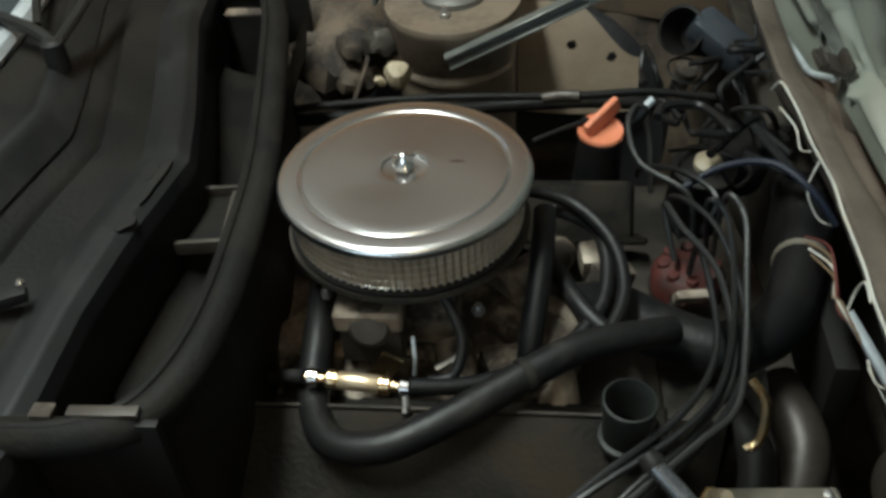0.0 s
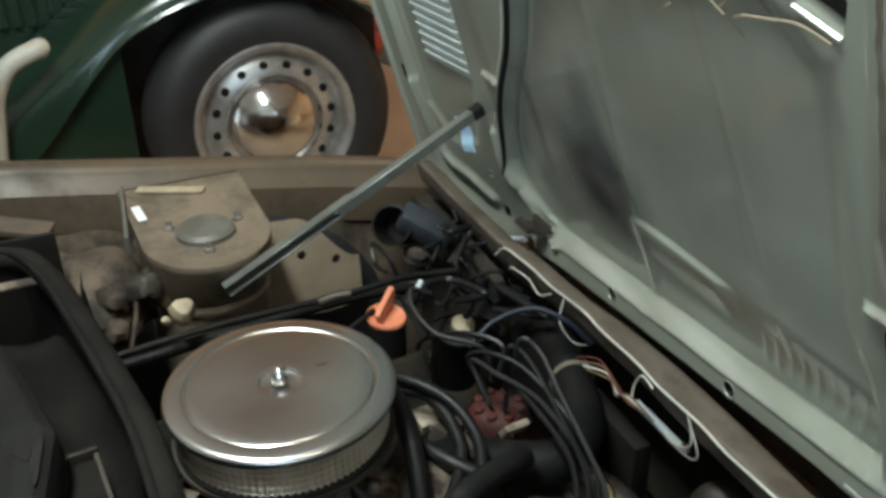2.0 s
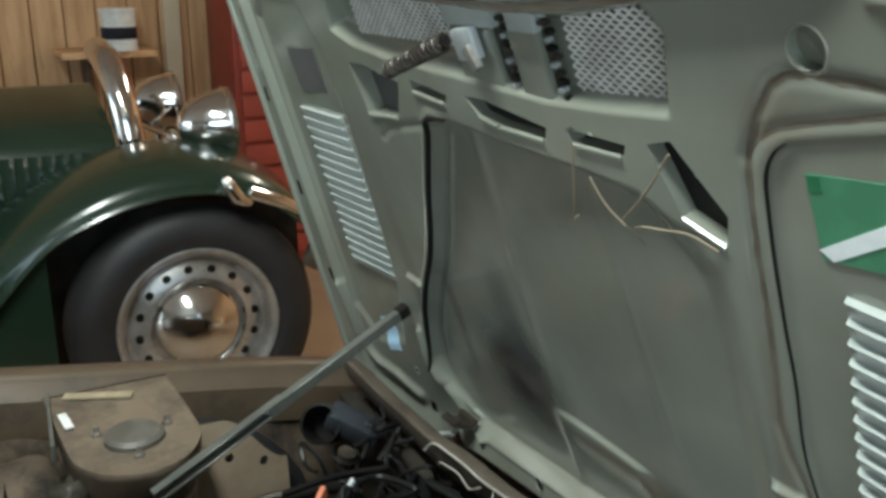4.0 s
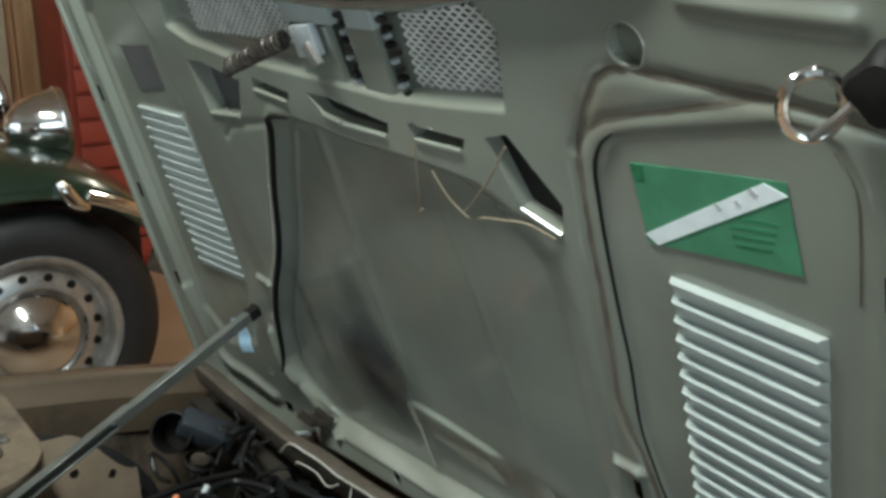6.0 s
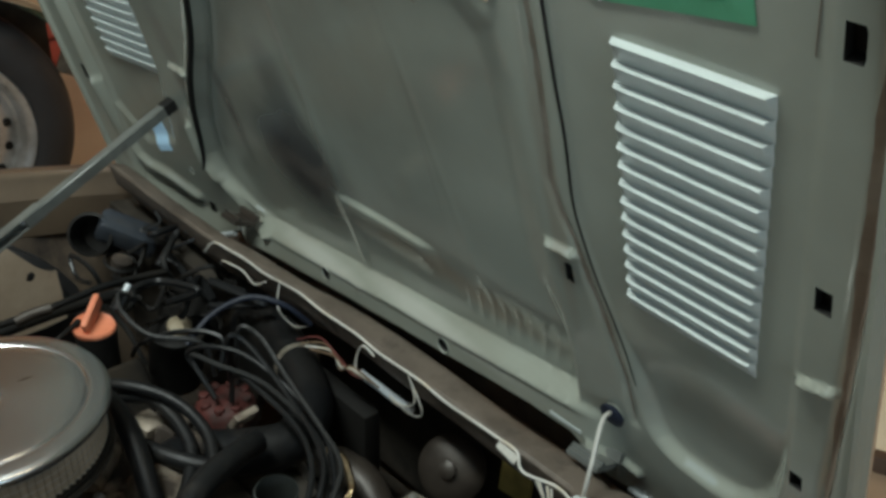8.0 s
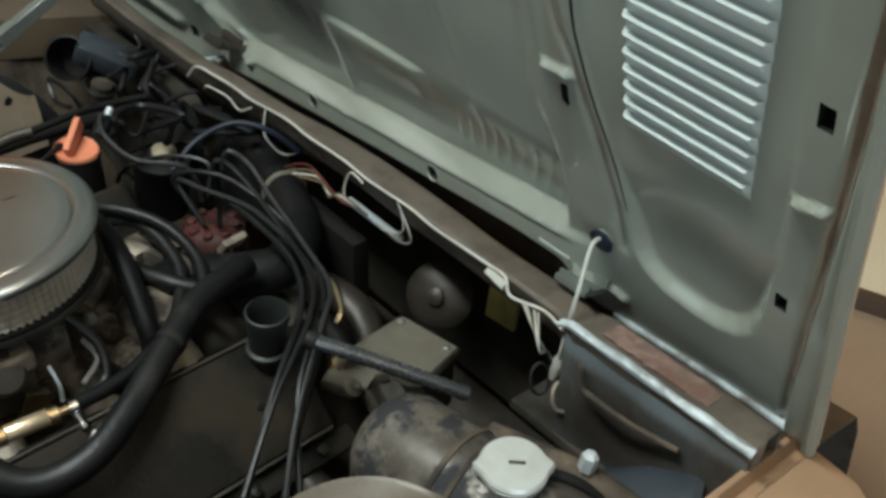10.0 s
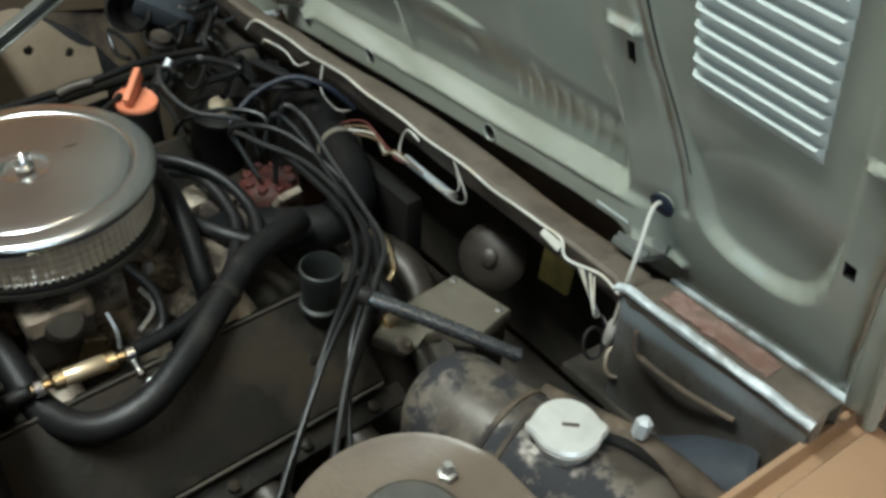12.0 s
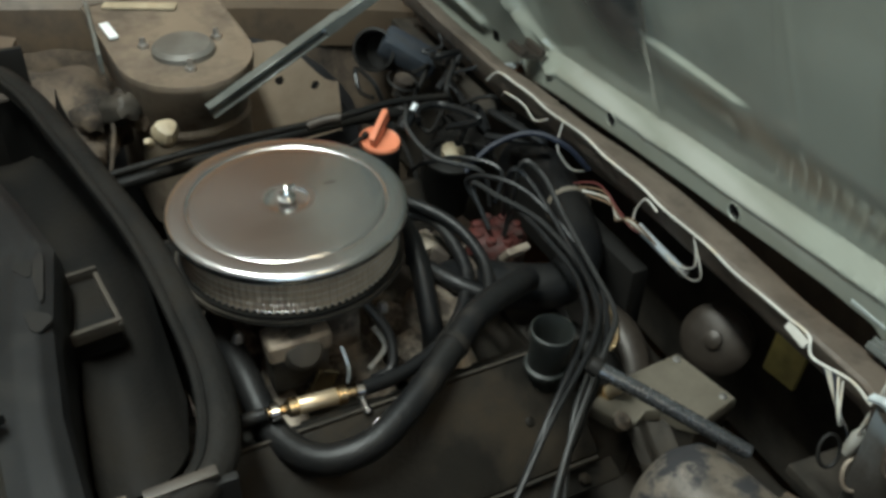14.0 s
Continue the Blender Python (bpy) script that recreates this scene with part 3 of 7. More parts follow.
nose = part("slam_panel", Geo().grid(slam, 90, 24, (0.003, 0, -0.003)), SLAM, car, "dirty brown slam panel across the nose")
part("edge_lip", Geo().grid(lambda u, v: (slam_edge(-0.47) + 0.003 - 0.006 * math.sin(min(1.0, v * 1.6) * 1.57) + 0.003 * max(0.0, v - 0.62), -0.440 - 0.232 * u + 0.002 * noise.noise(Vector((u * 9, v, 4))), 0.6645 - 0.008 * v ** 1.4 - 0.003 * noise.noise(Vector((u * 7, 2, v))) - 0.006 * smoothstep(0.06, 0.0, u)), 40, 12, (0.003, 0, -0.001)), LIP, nose, "rounded lip worn pale, daylight blue in its colour")
part("face_bead", Geo().tube([(0.421, -0.478, 0.622), (0.4175, -0.485, 0.600), (0.419, -0.50, 0.595), (0.419, -0.55, 0.597), (0.422, -0.605, 0.605)], 0.0034, 8), GRIME, nose)


def inner_face(u, v):
    y = -0.448 - 0.222 * u
    dent = 0.010 * math.exp(-((y + 0.53) / 0.05) ** 2) * math.sin(v * 3.1)
    return (0.426 - 0.008 * math.sin(v * 2.6) + dent + 0.03 * v, y, 0.646 - 0.24 * v)


part("inner_face", Geo().grid(inner_face, 30, 20, (0.003, 0, 0)), WORN_FACE, nose, "worn blue-grey face below the slam panel lip")
part("radiator_core", Geo().box((0.62, 0.0, 0.42), (0.05, 1.0, 0.34), None, 0.01), IRON, car, "black radiator behind the slam panel")


def rust_patch(u, v):
    y = -0.484 - 0.128 * u
    wob = 0.004 * noise.noise(Vector((y * 60, v * 3, 1)))
    x = 0.439 + 0.028 * v + wob + 0.002 * noise.noise(Vector((u * 22, round(v) * 3.0, 6)))
    return (x, y, 0.6632 - 0.10 * max(0, x - 0.437) - 0.0014 + 0.0010 * noise.noise(Vector((x * 300, y * 300, 0))))


part("rust_patch", Geo().grid(rust_patch, 40, 12, (0, 0, -0.002)), RUST, nose, "flaking red primer and rust")

# gutter by the near wing corner and box section below the slam panel
part("panel_corner", Geo().box((0.44, -0.662, 0.60), (0.02, 0.02, 0.12), None, 0.004), BODY, car)
part("side_duct", Geo().lathe([(0.040, -0.10), (0.058, -0.09), (0.060, 0.0), (0.060, 0.06), (0.054, 0.066), (0.048, 0.064), (0.046, 0.02)], (0.420, -0.615, 0.500), (0.30, -0.75, 0.55), 32), GREYBLUE, car, "blue-grey dusty duct")
# chassis tray closes the bay below
part("bay_tray", Geo().box((0.12, 0.02, 0.20), (1.45, 1.64, 0.02)), IRON, car)
part("bulkhead", Geo().box((-0.40, 0.0, 0.42), (0.02, 1.30, 0.44)), IRON, car)
# added dark plates and panel keep the bright floor out of the nose corners
part("corner_plate", Geo().box((0.545, 0.55, 0.535), (0.22, 0.42, 0.012), Euler((0, 0.12, 0)).to_matrix(), 0.003), IRON, car, "dark plate added to close the nose corner")
part("corner_plate", Geo().box((0.545, -0.56, 0.46), (0.22, 0.36, 0.012), Euler((0, 0.12, 0)).to_matrix(), 0.003), IRON, car)
part("front_valance", Geo().box((0.475, 0.50, 0.40), (0.014, 0.42, 0.26), Euler((0, 0.15, 0.12)).to_matrix(), 0.004), IRON, car, "dark panel added to close the nose corner")
part("front_crossmember", Geo().box((0.68, 0.0, 0.34), (0.06, 1.30, 0.12), None, 0.01), IRON, car)
for sx, sy in ((0.08, 0.74), (0.08, -0.70)):
    w = part("wheel", Geo().lathe([(0.17, -0.085), (0.27, -0.085), (0.29, -0.06), (0.29, 0.06), (0.27, 0.085), (0.17, 0.085)], (sx, sy, 0.29), (0, 1, 0), 40), TYRE, car)

# ---- scuttle with the air intake trough ----


def inner_edge(s):
    """Rear rim of the trough, from the far end (0) to the near end (1)."""
    pts = [(-0.345, 0.62), (-0.318, 0.35), (-0.255, 0.13), (-0.232, 0.03), (-0.250, -0.09), (-0.258, -0.20), (-0.255, -0.31), (-0.262, -0.40), (-0.275, -0.66)]
    k = s * (len(pts) - 1)
    i = min(int(k), len(pts) - 2)
    t = k - i
    t = t * t * (3 - 2 * t) * 0.4 + t * 0.6
    return pts[i][0] + (pts[i + 1][0] - pts[i][0]) * t, pts[i][1] + (pts[i + 1][1] - pts[i][1]) * t


def scuttle(u, v):
    x, y = inner_edge(u)
    prof = [(0.0, 0.60), (0.0, 0.69), (-0.004, 0.708), (-0.016, 0.716), (-0.035, 0.717), (-0.055, 0.712), (-0.098, 0.722), (-0.102, 0.719), (-0.107, 0.724), (-0.128, 0.735), (-0.150, 0.764), (-0.165, 0.770), (-0.26, 0.778)]
    k = v * (len(prof) - 1)
    i = min(int(k), len(prof) - 2)
    a, b = prof[i], prof[i + 1]
    t = k - i
    return (x + a[0] + (b[0] - a[0]) * t, y, a[1] + (b[1] - a[1]) * t)


scut = part("scuttle", Geo().grid(lambda u, v: scuttle(u, 5 / 12 + v * 7 / 12), 70, 28, (-0.002, 0, -0.004)), COWL, car, "dark dusty scuttle panel")
part("scuttle_rim", Geo().grid(lambda u, v: scuttle(u, v * 5 / 12), 90, 20, (-0.002, 0, -0.003)), COWL_RIM, scut, "dusty grey rolled rim")
# overlay in the paler rim colour, for the bluish light on this ledge
part("screen_ledge", Geo().grid(lambda u, v: Vector(scuttle(u, 9 / 12 + v * 1.6 / 12)) + Vector((0.003, 0, 0.003)), 60, 6, (-0.001, 0, -0.002)), COWL_RIM, scut, "ledge below the windscreen, painted paler for bluish light")
# worn notches on the rim, thin black plates laid on for their dark inside
for cx, cy, ra, rb_, turn in ((-0.2545, -0.016, 0.0050, 0.036, -0.10), (-0.2665, -0.001, 0.0085, 0.013, 0.2), (-0.2645, -0.082, 0.0105, 0.016, 0.3)):
    pts = []
    for k in range(28):
        a = 2 * math.pi * k / 28
        w = 1 + 0.18 * math.sin(3 * a + cy * 50)
        px_, py_ = ra * w * math.cos(a), rb_ * w * math.sin(a)
        pts.append((cx + px_ * math.cos(turn) - py_ * math.sin(turn), cy + px_ * math.sin(turn) + py_ * math.cos(turn)))
    part("scuttle_hole", Geo().slab(pts, 0.7150, 0.7176, 0.0004), RUBBER, scut, "worn hole drawn as a black plate")


def trough(u, v):
    xi, yi = inner_edge(0.1 + 0.55 * u)
    a = Vector((xi + 0.003, yi, 0.61))
    b = Vector((-0.185 + 0.03 * smoothstep(0, 0.4, u) - 0.01 * u, yi, 0.61))
    p = a.lerp(b, v)
    p.z = 0.70 - 0.10 * math.sin(math.pi * min(1, max(0, v * 0.8 + 0.2))) ** 0.3
    return p


part("intake_trough", Geo().grid(trough, 40, 12, (0, 0, -0.004)), COWL, scut, "black intake trough")
part("trough_end", Geo().box((-0.215, -0.322, 0.655), (0.13, 0.008, 0.12), None, 0.002), RUBBER, scut)
part("trough_end", Geo().box((-0.29, 0.50, 0.655), (0.16, 0.008, 0.12), None, 0.002), RUBBER, scut)
part("end_plate", Geo().box((-0.192, -0.319, 0.7225), (0.056, 0.010, 0.004), Euler((0, 0, radians(2))).to_matrix(), 0.001), RUSTY, scut, "bare metal clip plate")
part("end_plate", Geo().box((-0.240, -0.320, 0.7215), (0.018, 0.014, 0.006), None, 0.002), ALLOY, scut, "bare metal clip plate")
part("end_plate", Geo().box((-0.262, 0.390, 0.700), (0.070, 0.018, 0.004), None, 0.001), ALLOY, scut, "bare metal clip plate")
bxm = Euler((0, 0, radians(6))).to_matrix()
part("trough_box", Geo().box((-0.226, 0.008, 0.628), (0.056, 0.090, 0.030), bxm, 0.004), COWL, scut, "scuffed brown metal outlet box in the trough")
for c, sz in (((-0.222, -0.040, 0.648), (0.060, 0.006, 0.016)), ((-0.231, 0.054, 0.648), (0.060, 0.005, 0.014)), ((-0.254, 0.010, 0.646), (0.005, 0.094, 0.012)), ((-0.199, 0.005, 0.646), (0.005, 0.094, 0.012))):
    part("box_rim", Geo().box(c, sz, bxm, 0.0015), IRON, scut, "scuffed dark metal rim")


def seal_curve(off, z):
    return [(x + off, y, z) for x, y in [(-0.34, 0.475), (-0.262, 0.455), (-0.222, 0.37), (-0.195, 0.25), (-0.168, 0.11), (-0.150, 0.0), (-0.142, -0.11), (-0.140, -0.20), (-0.150, -0.27), (-0.172, -0.312), (-0.215, -0.330), (-0.275, -0.333)]]


seal = part("scuttle_seal", Geo().tube(seal_curve(0.0, 0.705), 0.0165, 14, 8), SEAL, scut, "dusty black foam rubber bonnet seal")
part("seal_lip", Geo().tube(seal_curve(-0.013, 0.718), 0.005, 8, 8), SEAL, scut)
# seal carrier wall below the tube
g = Geo()
sc = seal_curve(0.004, 0.70)
for (ax, ay, az), (bx, by, bz) in zip(sc, sc[1:]):
    g.add([(ax, ay, az), (bx, by, bz), (bx, by, 0.52), (ax, ay, 0.52)], [(0, 1, 2, 3)])
    g.add([(ax - 0.006, ay, az), (bx - 0.006, by, bz), (bx - 0.006, by, 0.52), (ax - 0.006, ay, 0.52)], [(3, 2, 1, 0)])
part("seal_carrier", g, RUBBER, scut)
# the rest of the open body behind the windscreen


def tail_skin(u, v):
    x = -0.74 - 1.95 * u
    half = 0.84 - 0.10 * u * u
    a = math.pi * v
    c, s = math.cos(a), math.sin(a)
    y = half * math.copysign(abs(c) ** 0.30, c)
    top = 0.745 + 0.05 * math.sin(u * 3.0) - 0.16 * smoothstep(0.86, 1.0, u)
    return (x, y, 0.22 + (top - 0.22) * abs(s) ** 0.42)


part("tail_body", Geo().grid(tail_skin, 40, 48, (0, 0, -0.004)), WING, car, "tan body sides and tail")
part("tonneau_cover", Geo().grid(lambda u, v: (-0.80 - 0.95 * u, 0.60 * (1 - 2 * v), 0.806 + 0.02 * math.sin(u * 3.1) * math.sin(v * 3.1)), 16, 16, (0, 0, -0.02)), SEAL, car, "black tonneau over the cockpit")
for wy_ in (0.74, -0.74):
    part("wheel", Geo().lathe([(0.17, -0.085), (0.27, -0.085), (0.29, -0.06), (0.29, 0.06), (0.27, 0.085), (0.17, 0.085)], (-2.02, wy_ * 1.04, 0.29), (0, 1, 0), 40), TYRE, car)
# windscreen foot, and an added pale strip standing for daylight mirrored in the glass
part("windscreen", Geo().grid(lambda u, v: (-0.475 - 0.14 * v - 0.10 * (2 * u - 1) ** 2, 0.66 - 1.32 * u, 0.780 + 0.11 * v), 30, 4, (-0.004, 0, -0.004)), GLASS_DARK, car, "dark windscreen foot")
part("screen_trim", Geo().tube([(-0.56, 0.66, 0.782), (-0.495, 0.33, 0.782), (-0.468, 0.0, 0.782), (-0.495, -0.33, 0.782), (-0.56, -0.66, 0.782)], 0.013, 8), ZINC, car, "pale blue-grey strip for the reflection in the windscreen")

wiper = thing("windscreen_wiper", (-0.44, 0.10, 0.77), "black windscreen wiper arm over the scuttle", "wiper")
part("wiper_arm", Geo().tube([(-0.398, 0.128, 0.792), (-0.400, 0.20, 0.796), (-0.412, 0.32, 0.800)], 0.006, 8), RUBBER, wiper)
part("wiper_blade", Geo().tube([(-0.394, 0.126, 0.790), (-0.44, 0.155, 0.800), (-0.52, 0.19, 0.806)], 0.008, 8), RUBBER, wiper)
part("wiper_blade", Geo().tube([(-0.43, 0.16, 0.800), (-0.46, 0.23, 0.806), (-0.50, 0.36, 0.806)], 0.005, 6), RUBBER, wiper)
part("pivot", Geo().lathe([(0.013, -0.03), (0.013, 0.004), (0.008, 0.008)], (-0.402, 0.128, 0.792), n=16), RUBBER, wiper)
washer = thing("washer_jet", (-0.315, -0.205, 0.728), "small bright washer jet on the dark scuttle", "washer jet")
part("jet_body", Geo().box((-0.318, -0.205, 0.731), (0.030, 0.018, 0.012), Euler((0, 0, 0.5)).to_matrix(), 0.004), RUBBER, washer)
part("nozzle", Geo().lathe([(0.004, 0), (0.004, 0.006), (0.002, 0.008)], (-0.308, -0.198, 0.736), n=10), CHROME, washer)

# ---- bonnet ----
HO, HU, HN = Vector((0.5475, 0, 0.585)), Vector((-0.341, 0, 0.940)), Vector((-0.940, 0, -0.341))


def crown(y, s):
    """The bonnet's sides droop towards the engine, most at its far front corner."""
    if y > 0.30:
        return min((y - 0.30) / 0.42, 1.1) ** 1.5 * (0.05 - 0.045 * s / 0.7)
    if y < -0.40:
        return 0.02 * ((-y - 0.40) / 0.28) ** 1.5
    return 0.0


def hp(y, s, h=0.0):
    return HO + HU * s + HN * (h + crown(y, s)) + Vector((0, y, 0))


def bead(y):
    return 0.082 - 0.10 * y


RECESS = [(0.350, 0.048), (0.398, 0.108), (0.408, 0.163), (0.385, 0.238), (0.360, 0.282), (0.322, 0.338), (0.268, 0.402), (0.230, 0.457), (0.186, 0.535), (0.140, 0.608), (0.124, 0.638), (0.105, 0.654),
          (0.053, 0.657), (-0.078, 0.648), (-0.174, 0.645), (-0.27, 0.640), (-0.325, 0.618), (-0.360, 0.585), (-0.372, 0.53), (-0.372, 0.42), (-0.376, 0.25), (-0.370, 0.085), (-0.12, 0.060), (0.10, 0.045)]
PANEL_R = [(-0.597, 0.754), (-0.546, 0.742), (-0.480, 0.727), (-0.447, 0.718), (-0.433, 0.707), (-0.423, 0.687), (-0.420, 0.654), (-0.418, 0.609), (-0.417, 0.549), (-0.418, 0.497), (-0.415, 0.432), (-0.419, 0.393), (-0.429, 0.342), (-0.442, 0.297), (-0.452, 0.260),
           (-0.460, 0.215), (-0.464, 0.178), (-0.469, 0.158), (-0.478, 0.142), (-0.490, 0.132), (-0.508, 0.125), (-0.546, 0.124), (-0.572, 0.129), (-0.594, 0.141), (-0.610, 0.160), (-0.620, 0.188), (-0.626, 0.23), (-0.630, 0.30), (-0.634, 0.404), (-0.638, 0.507), (-0.644, 0.646), (-0.645, 0.698), (-0.641, 0.725), (-0.630, 0.745), (-0.615, 0.753)]
LEFT_BAY = [(0.44, 0.30), (0.40, 0.60), (0.40, 0.72), (0.44, 0.80), (0.60, 0.80), (0.645, 0.76), (0.65, 0.50), (0.66, 0.20), (0.60, 0.13), (0.50, 0.16)]
GRILLE = [(0.326, 0.755), (0.310, 0.826), (0.20, 0.818), (0.06, 0.800), (-0.12, 0.792), (-0.22, 0.795), (-0.320, 0.810), (-0.342, 0.789), (-0.330, 0.722), (-0.25, 0.716), (-0.161, 0.712), (0.009, 0.721), (0.164, 0.726), (0.273, 0.738)]
SLOTS = [[(0.306, 0.708), (0.262, 0.709), (0.162, 0.694), (0.201, 0.640), (0.300, 0.632)], [(0.126, 0.703), (0.040, 0.692), (0.048, 0.680), (0.130, 0.687)], [(-0.001, 0.697), (-0.040, 0.697), (-0.150, 0.682), (-0.143, 0.667), (-0.060, 0.669), (-0.022, 0.675)],
         [(-0.182, 0.687), (-0.268, 0.684), (-0.262, 0.672), (-0.188, 0.672)], [(-0.296, 0.690), (-0.327, 0.698), (-0.377, 0.642), (-0.370, 0.612), (-0.322, 0.628)]]
ROUND = [(-0.476, 0.787, 0.0165), (0.123, 0.056, 0.0112), (-0.144, 0.073, 0.0112), (0.487, 0.104, 0.008), (0.488, 0.822, 0.016), (-0.425, 0.145, 0.011)]
SQUARE = [(-0.659, 0.657, 0.0065, 0.012), (-0.651, 0.460, 0.0065, 0.011), (-0.637, 0.237, 0.0060, 0.010), (-0.394, 0.333, 0.0045, 0.012), (0.706, 0.62, 0.006, 0.014), (0.700, 0.44, 0.006, 0.014), (0.690, 0.26, 0.006, 0.014), (0.47, 0.03, 0.008, 0.010)]
GROOVES = [[(-0.66, 0.757), (-0.602, 0.764), (-0.549, 0.766), (-0.506, 0.769), (-0.473, 0.770), (-0.455, 0.768), (-0.440, 0.759), (-0.423, 0.735), (-0.407, 0.703), (-0.402, 0.655), (-0.399, 0.593), (-0.398, 0.537), (-0.395, 0.488), (-0.391, 0.441), (-0.399, 0.404), (-0.408, 0.381), (-0.419, 0.329), (-0.433, 0.283), (-0.447, 0.215), (-0.452, 0.15)],
           [(-0.404, 0.698), (-0.419, 0.716), (-0.438, 0.727), (-0.461, 0.734), (-0.516, 0.748), (-0.56, 0.760), (-0.58, 0.765)],
           [(0.437, 0.803), (0.66, 0.800), (0.70, 0.785), (0.714, 0.752), (0.706, 0.673)], [(0.277, 0.599), (0.246, 0.620), (0.131, 0.641)]]
SHELF_TOP = 0.222
BEADS = [([(0.412, 0.22), (0.416, 0.150), (0.402, 0.123), (0.384, 0.100), (0.346, 0.066), (0.29, 0.050)], 0.010, 0.007), ([(0.672, 0.24), (0.665, 0.13), (0.648, 0.092), (0.624, 0.076), (0.569, 0.068), (0.50, 0.046)], 0.010, 0.009),
         ([(-0.53, 0.822), (-0.575, 0.819), (-0.64, 0.818)], 0.0036, 0.0065)]
TABS = ((-0.650, 0.372, 0.013, -0.28), (-0.389, 0.361, 0.016, 0.0), (0.355, 0.338, 0.020, 0.1), (-0.42, 0.065, 0.03, 0.25))


def side_line(s):
    """The rust-stained fold along the near side of the bonnet."""
    return -0.655 - 0.026 * smoothstep(0.05, 0.60, s)


def within(p, poly, m):
    return min(q[0] for q in poly) - m < p[0] < max(q[0] for q in poly) + m and min(q[1] for q in poly) - m < p[1] < max(q[1] for q in poly) + m


def relief(y, s):
    p = (y, s)
    h = 0.0
    if within(p, RECESS, 0.03):
        d = depth_in(p, RECESS)
        low = smoothstep(0.24, 0.16, s)
        deep = (0.009 + 0.011 * smoothstep(-0.34, -0.02, y)) * (1 - low) + 0.020 * low
        soft = 0.012 + 0.036 * smoothstep(-0.22, -0.34, y) * smoothstep(0.20, 0.32, s)
        h -= deep * min(1.0, max(0.0, (s - bead(y)) / 0.008)) * smoothstep(-0.003, soft, d)
        h += 0.003 * math.exp(-((d + 0.006) / 0.006) ** 2) * smoothstep(0.05, 0.15, y) * smoothstep(0.12, 0.18, s)
        if d > 0:
            # a second pressed line inside the far edge
            h += 0.002 * math.exp(-((d - 0.024) / 0.004) ** 2) * smoothstep(0.06, 0.12, y) * smoothstep(0.14, 0.20, s)
            top = SHELF_TOP + 0.10 * min(0.0, y + 0.165)
            shelf = smoothstep(top + 0.003, top - 0.003, s) * smoothstep(0.085, 0.015, y) * smoothstep(-0.155, -0.115, y)
            h += 0.006 * shelf * smoothstep(0.0, 0.02, d) * smoothstep(0.15, 0.215, s)
            # soft press lines in the panel
            h += 0.0022 * math.exp(-((y - 0.042) / 0.010) ** 2) * smoothstep(0.0, 0.04, d)
            h += 0.0006 * math.exp(-((y + 0.19 - 0.15 * (s - 0.5)) / 0.006) ** 2) * smoothstep(0.0, 0.04, d)
            if y < -0.15 and s < 0.23:
                # creased corner
                for k in range(9):
                    mid = -0.190 - 0.0205 * k
                    slant = (y - mid) + (0.10 + 0.03 * k) * (s - 0.16)
                    h += (0.0014 + 0.0005 * math.sin(k * 2.3)) * math.exp(-(slant / 0.0034) ** 2) * smoothstep(0.192 + 0.004 * k, 0.165 + 0.004 * k, s) * smoothstep(0.128, 0.142, s)
    # front flange, standing proud of the panel behind it
    b = bead(y)
    if -0.47 < y < 0.47:
        h += (0.006 + 0.026 * min(1.0, max(0.0, (b - s) / b))) * smoothstep(b + 0.004, b - 0.002, s) * smoothstep(-0.44, -0.38, y) * smoothstep(0.42, 0.34, y)
        h += 0.0028 * math.exp(-((s - b + 0.003) / 0.0055) ** 2) * smoothstep(-0.40, -0.36, y) * smoothstep(0.36, 0.32, y)
    if within(p, PANEL_R, 0.02):
        d = depth_in(p, PANEL_R)
        low = smoothstep(0.30, 0.17, s)
        h -= (0.0028 + 0.011 * low) * smoothstep(-0.003, 0.005 + 0.009 * low, d)
    if within(p, LEFT_BAY, 0.02):
        h -= 0.006 * smoothstep(-0.004, 0.014, depth_in(p, LEFT_BAY))
    if within(p, GRILLE, 0.02):
        h -= 0.024 * smoothstep(-0.004, 0.010, depth_in(p, GRILLE))
    for k, line in enumerate(GROOVES):
        q = near_line(p, line) if within(p, line, 0.02) else 1.0
        if q < 0.02:
            h -= (0.0028, 0.0020, 0.0026, 0.0020)[k] * math.exp(-(q / 0.0055) ** 2)
    # side borders
    e = side_line(s)
    h += 0.007 * smoothstep(e - 0.001, e - 0.010, y) - 0.004 * math.exp(-((y - e) / 0.005) ** 2)
    h += 0.010 * smoothstep(0.665, 0.68, y) - 0.005 * math.exp(-((y - 0.664) / 0.004) ** 2)
    # rolled rear lip
    h += 0.013 * smoothstep(0.799, 0.816, s - 0.20 * (y + 0.10) ** 2) * smoothstep(-0.56, -0.45, y) * smoothstep(0.40, 0.25, y)
    h -= 0.006 * smoothstep(bonnet_low(y) + 0.006, bonnet_low(y) - 0.002, s)
    # flared front edge of the far corner
    if y > 0.38:
        h += 0.024 * smoothstep(bonnet_low(y) + 0.050, bonnet_low(y), s) * smoothstep(0.39, 0.47, y) * smoothstep(0.74, 0.62, y)
    # rolled beads
    for line, rise, wide in BEADS:
        q = near_line(p, line) if within(p, line, 0.03) else 1.0
        if q < 0.03:
            h += rise * math.exp(-(q / wide) ** 2)
    # small pressed tabs
    for ty, ts, tw, lean in TABS:
        if abs(y - ty) < 0.05 and abs(s - ts) < 0.04:
            h += 0.007 * math.exp(-((s - ts - lean * (y - ty)) / 0.0045) ** 4) * smoothstep(tw + 0.005, tw, abs(y - ty))
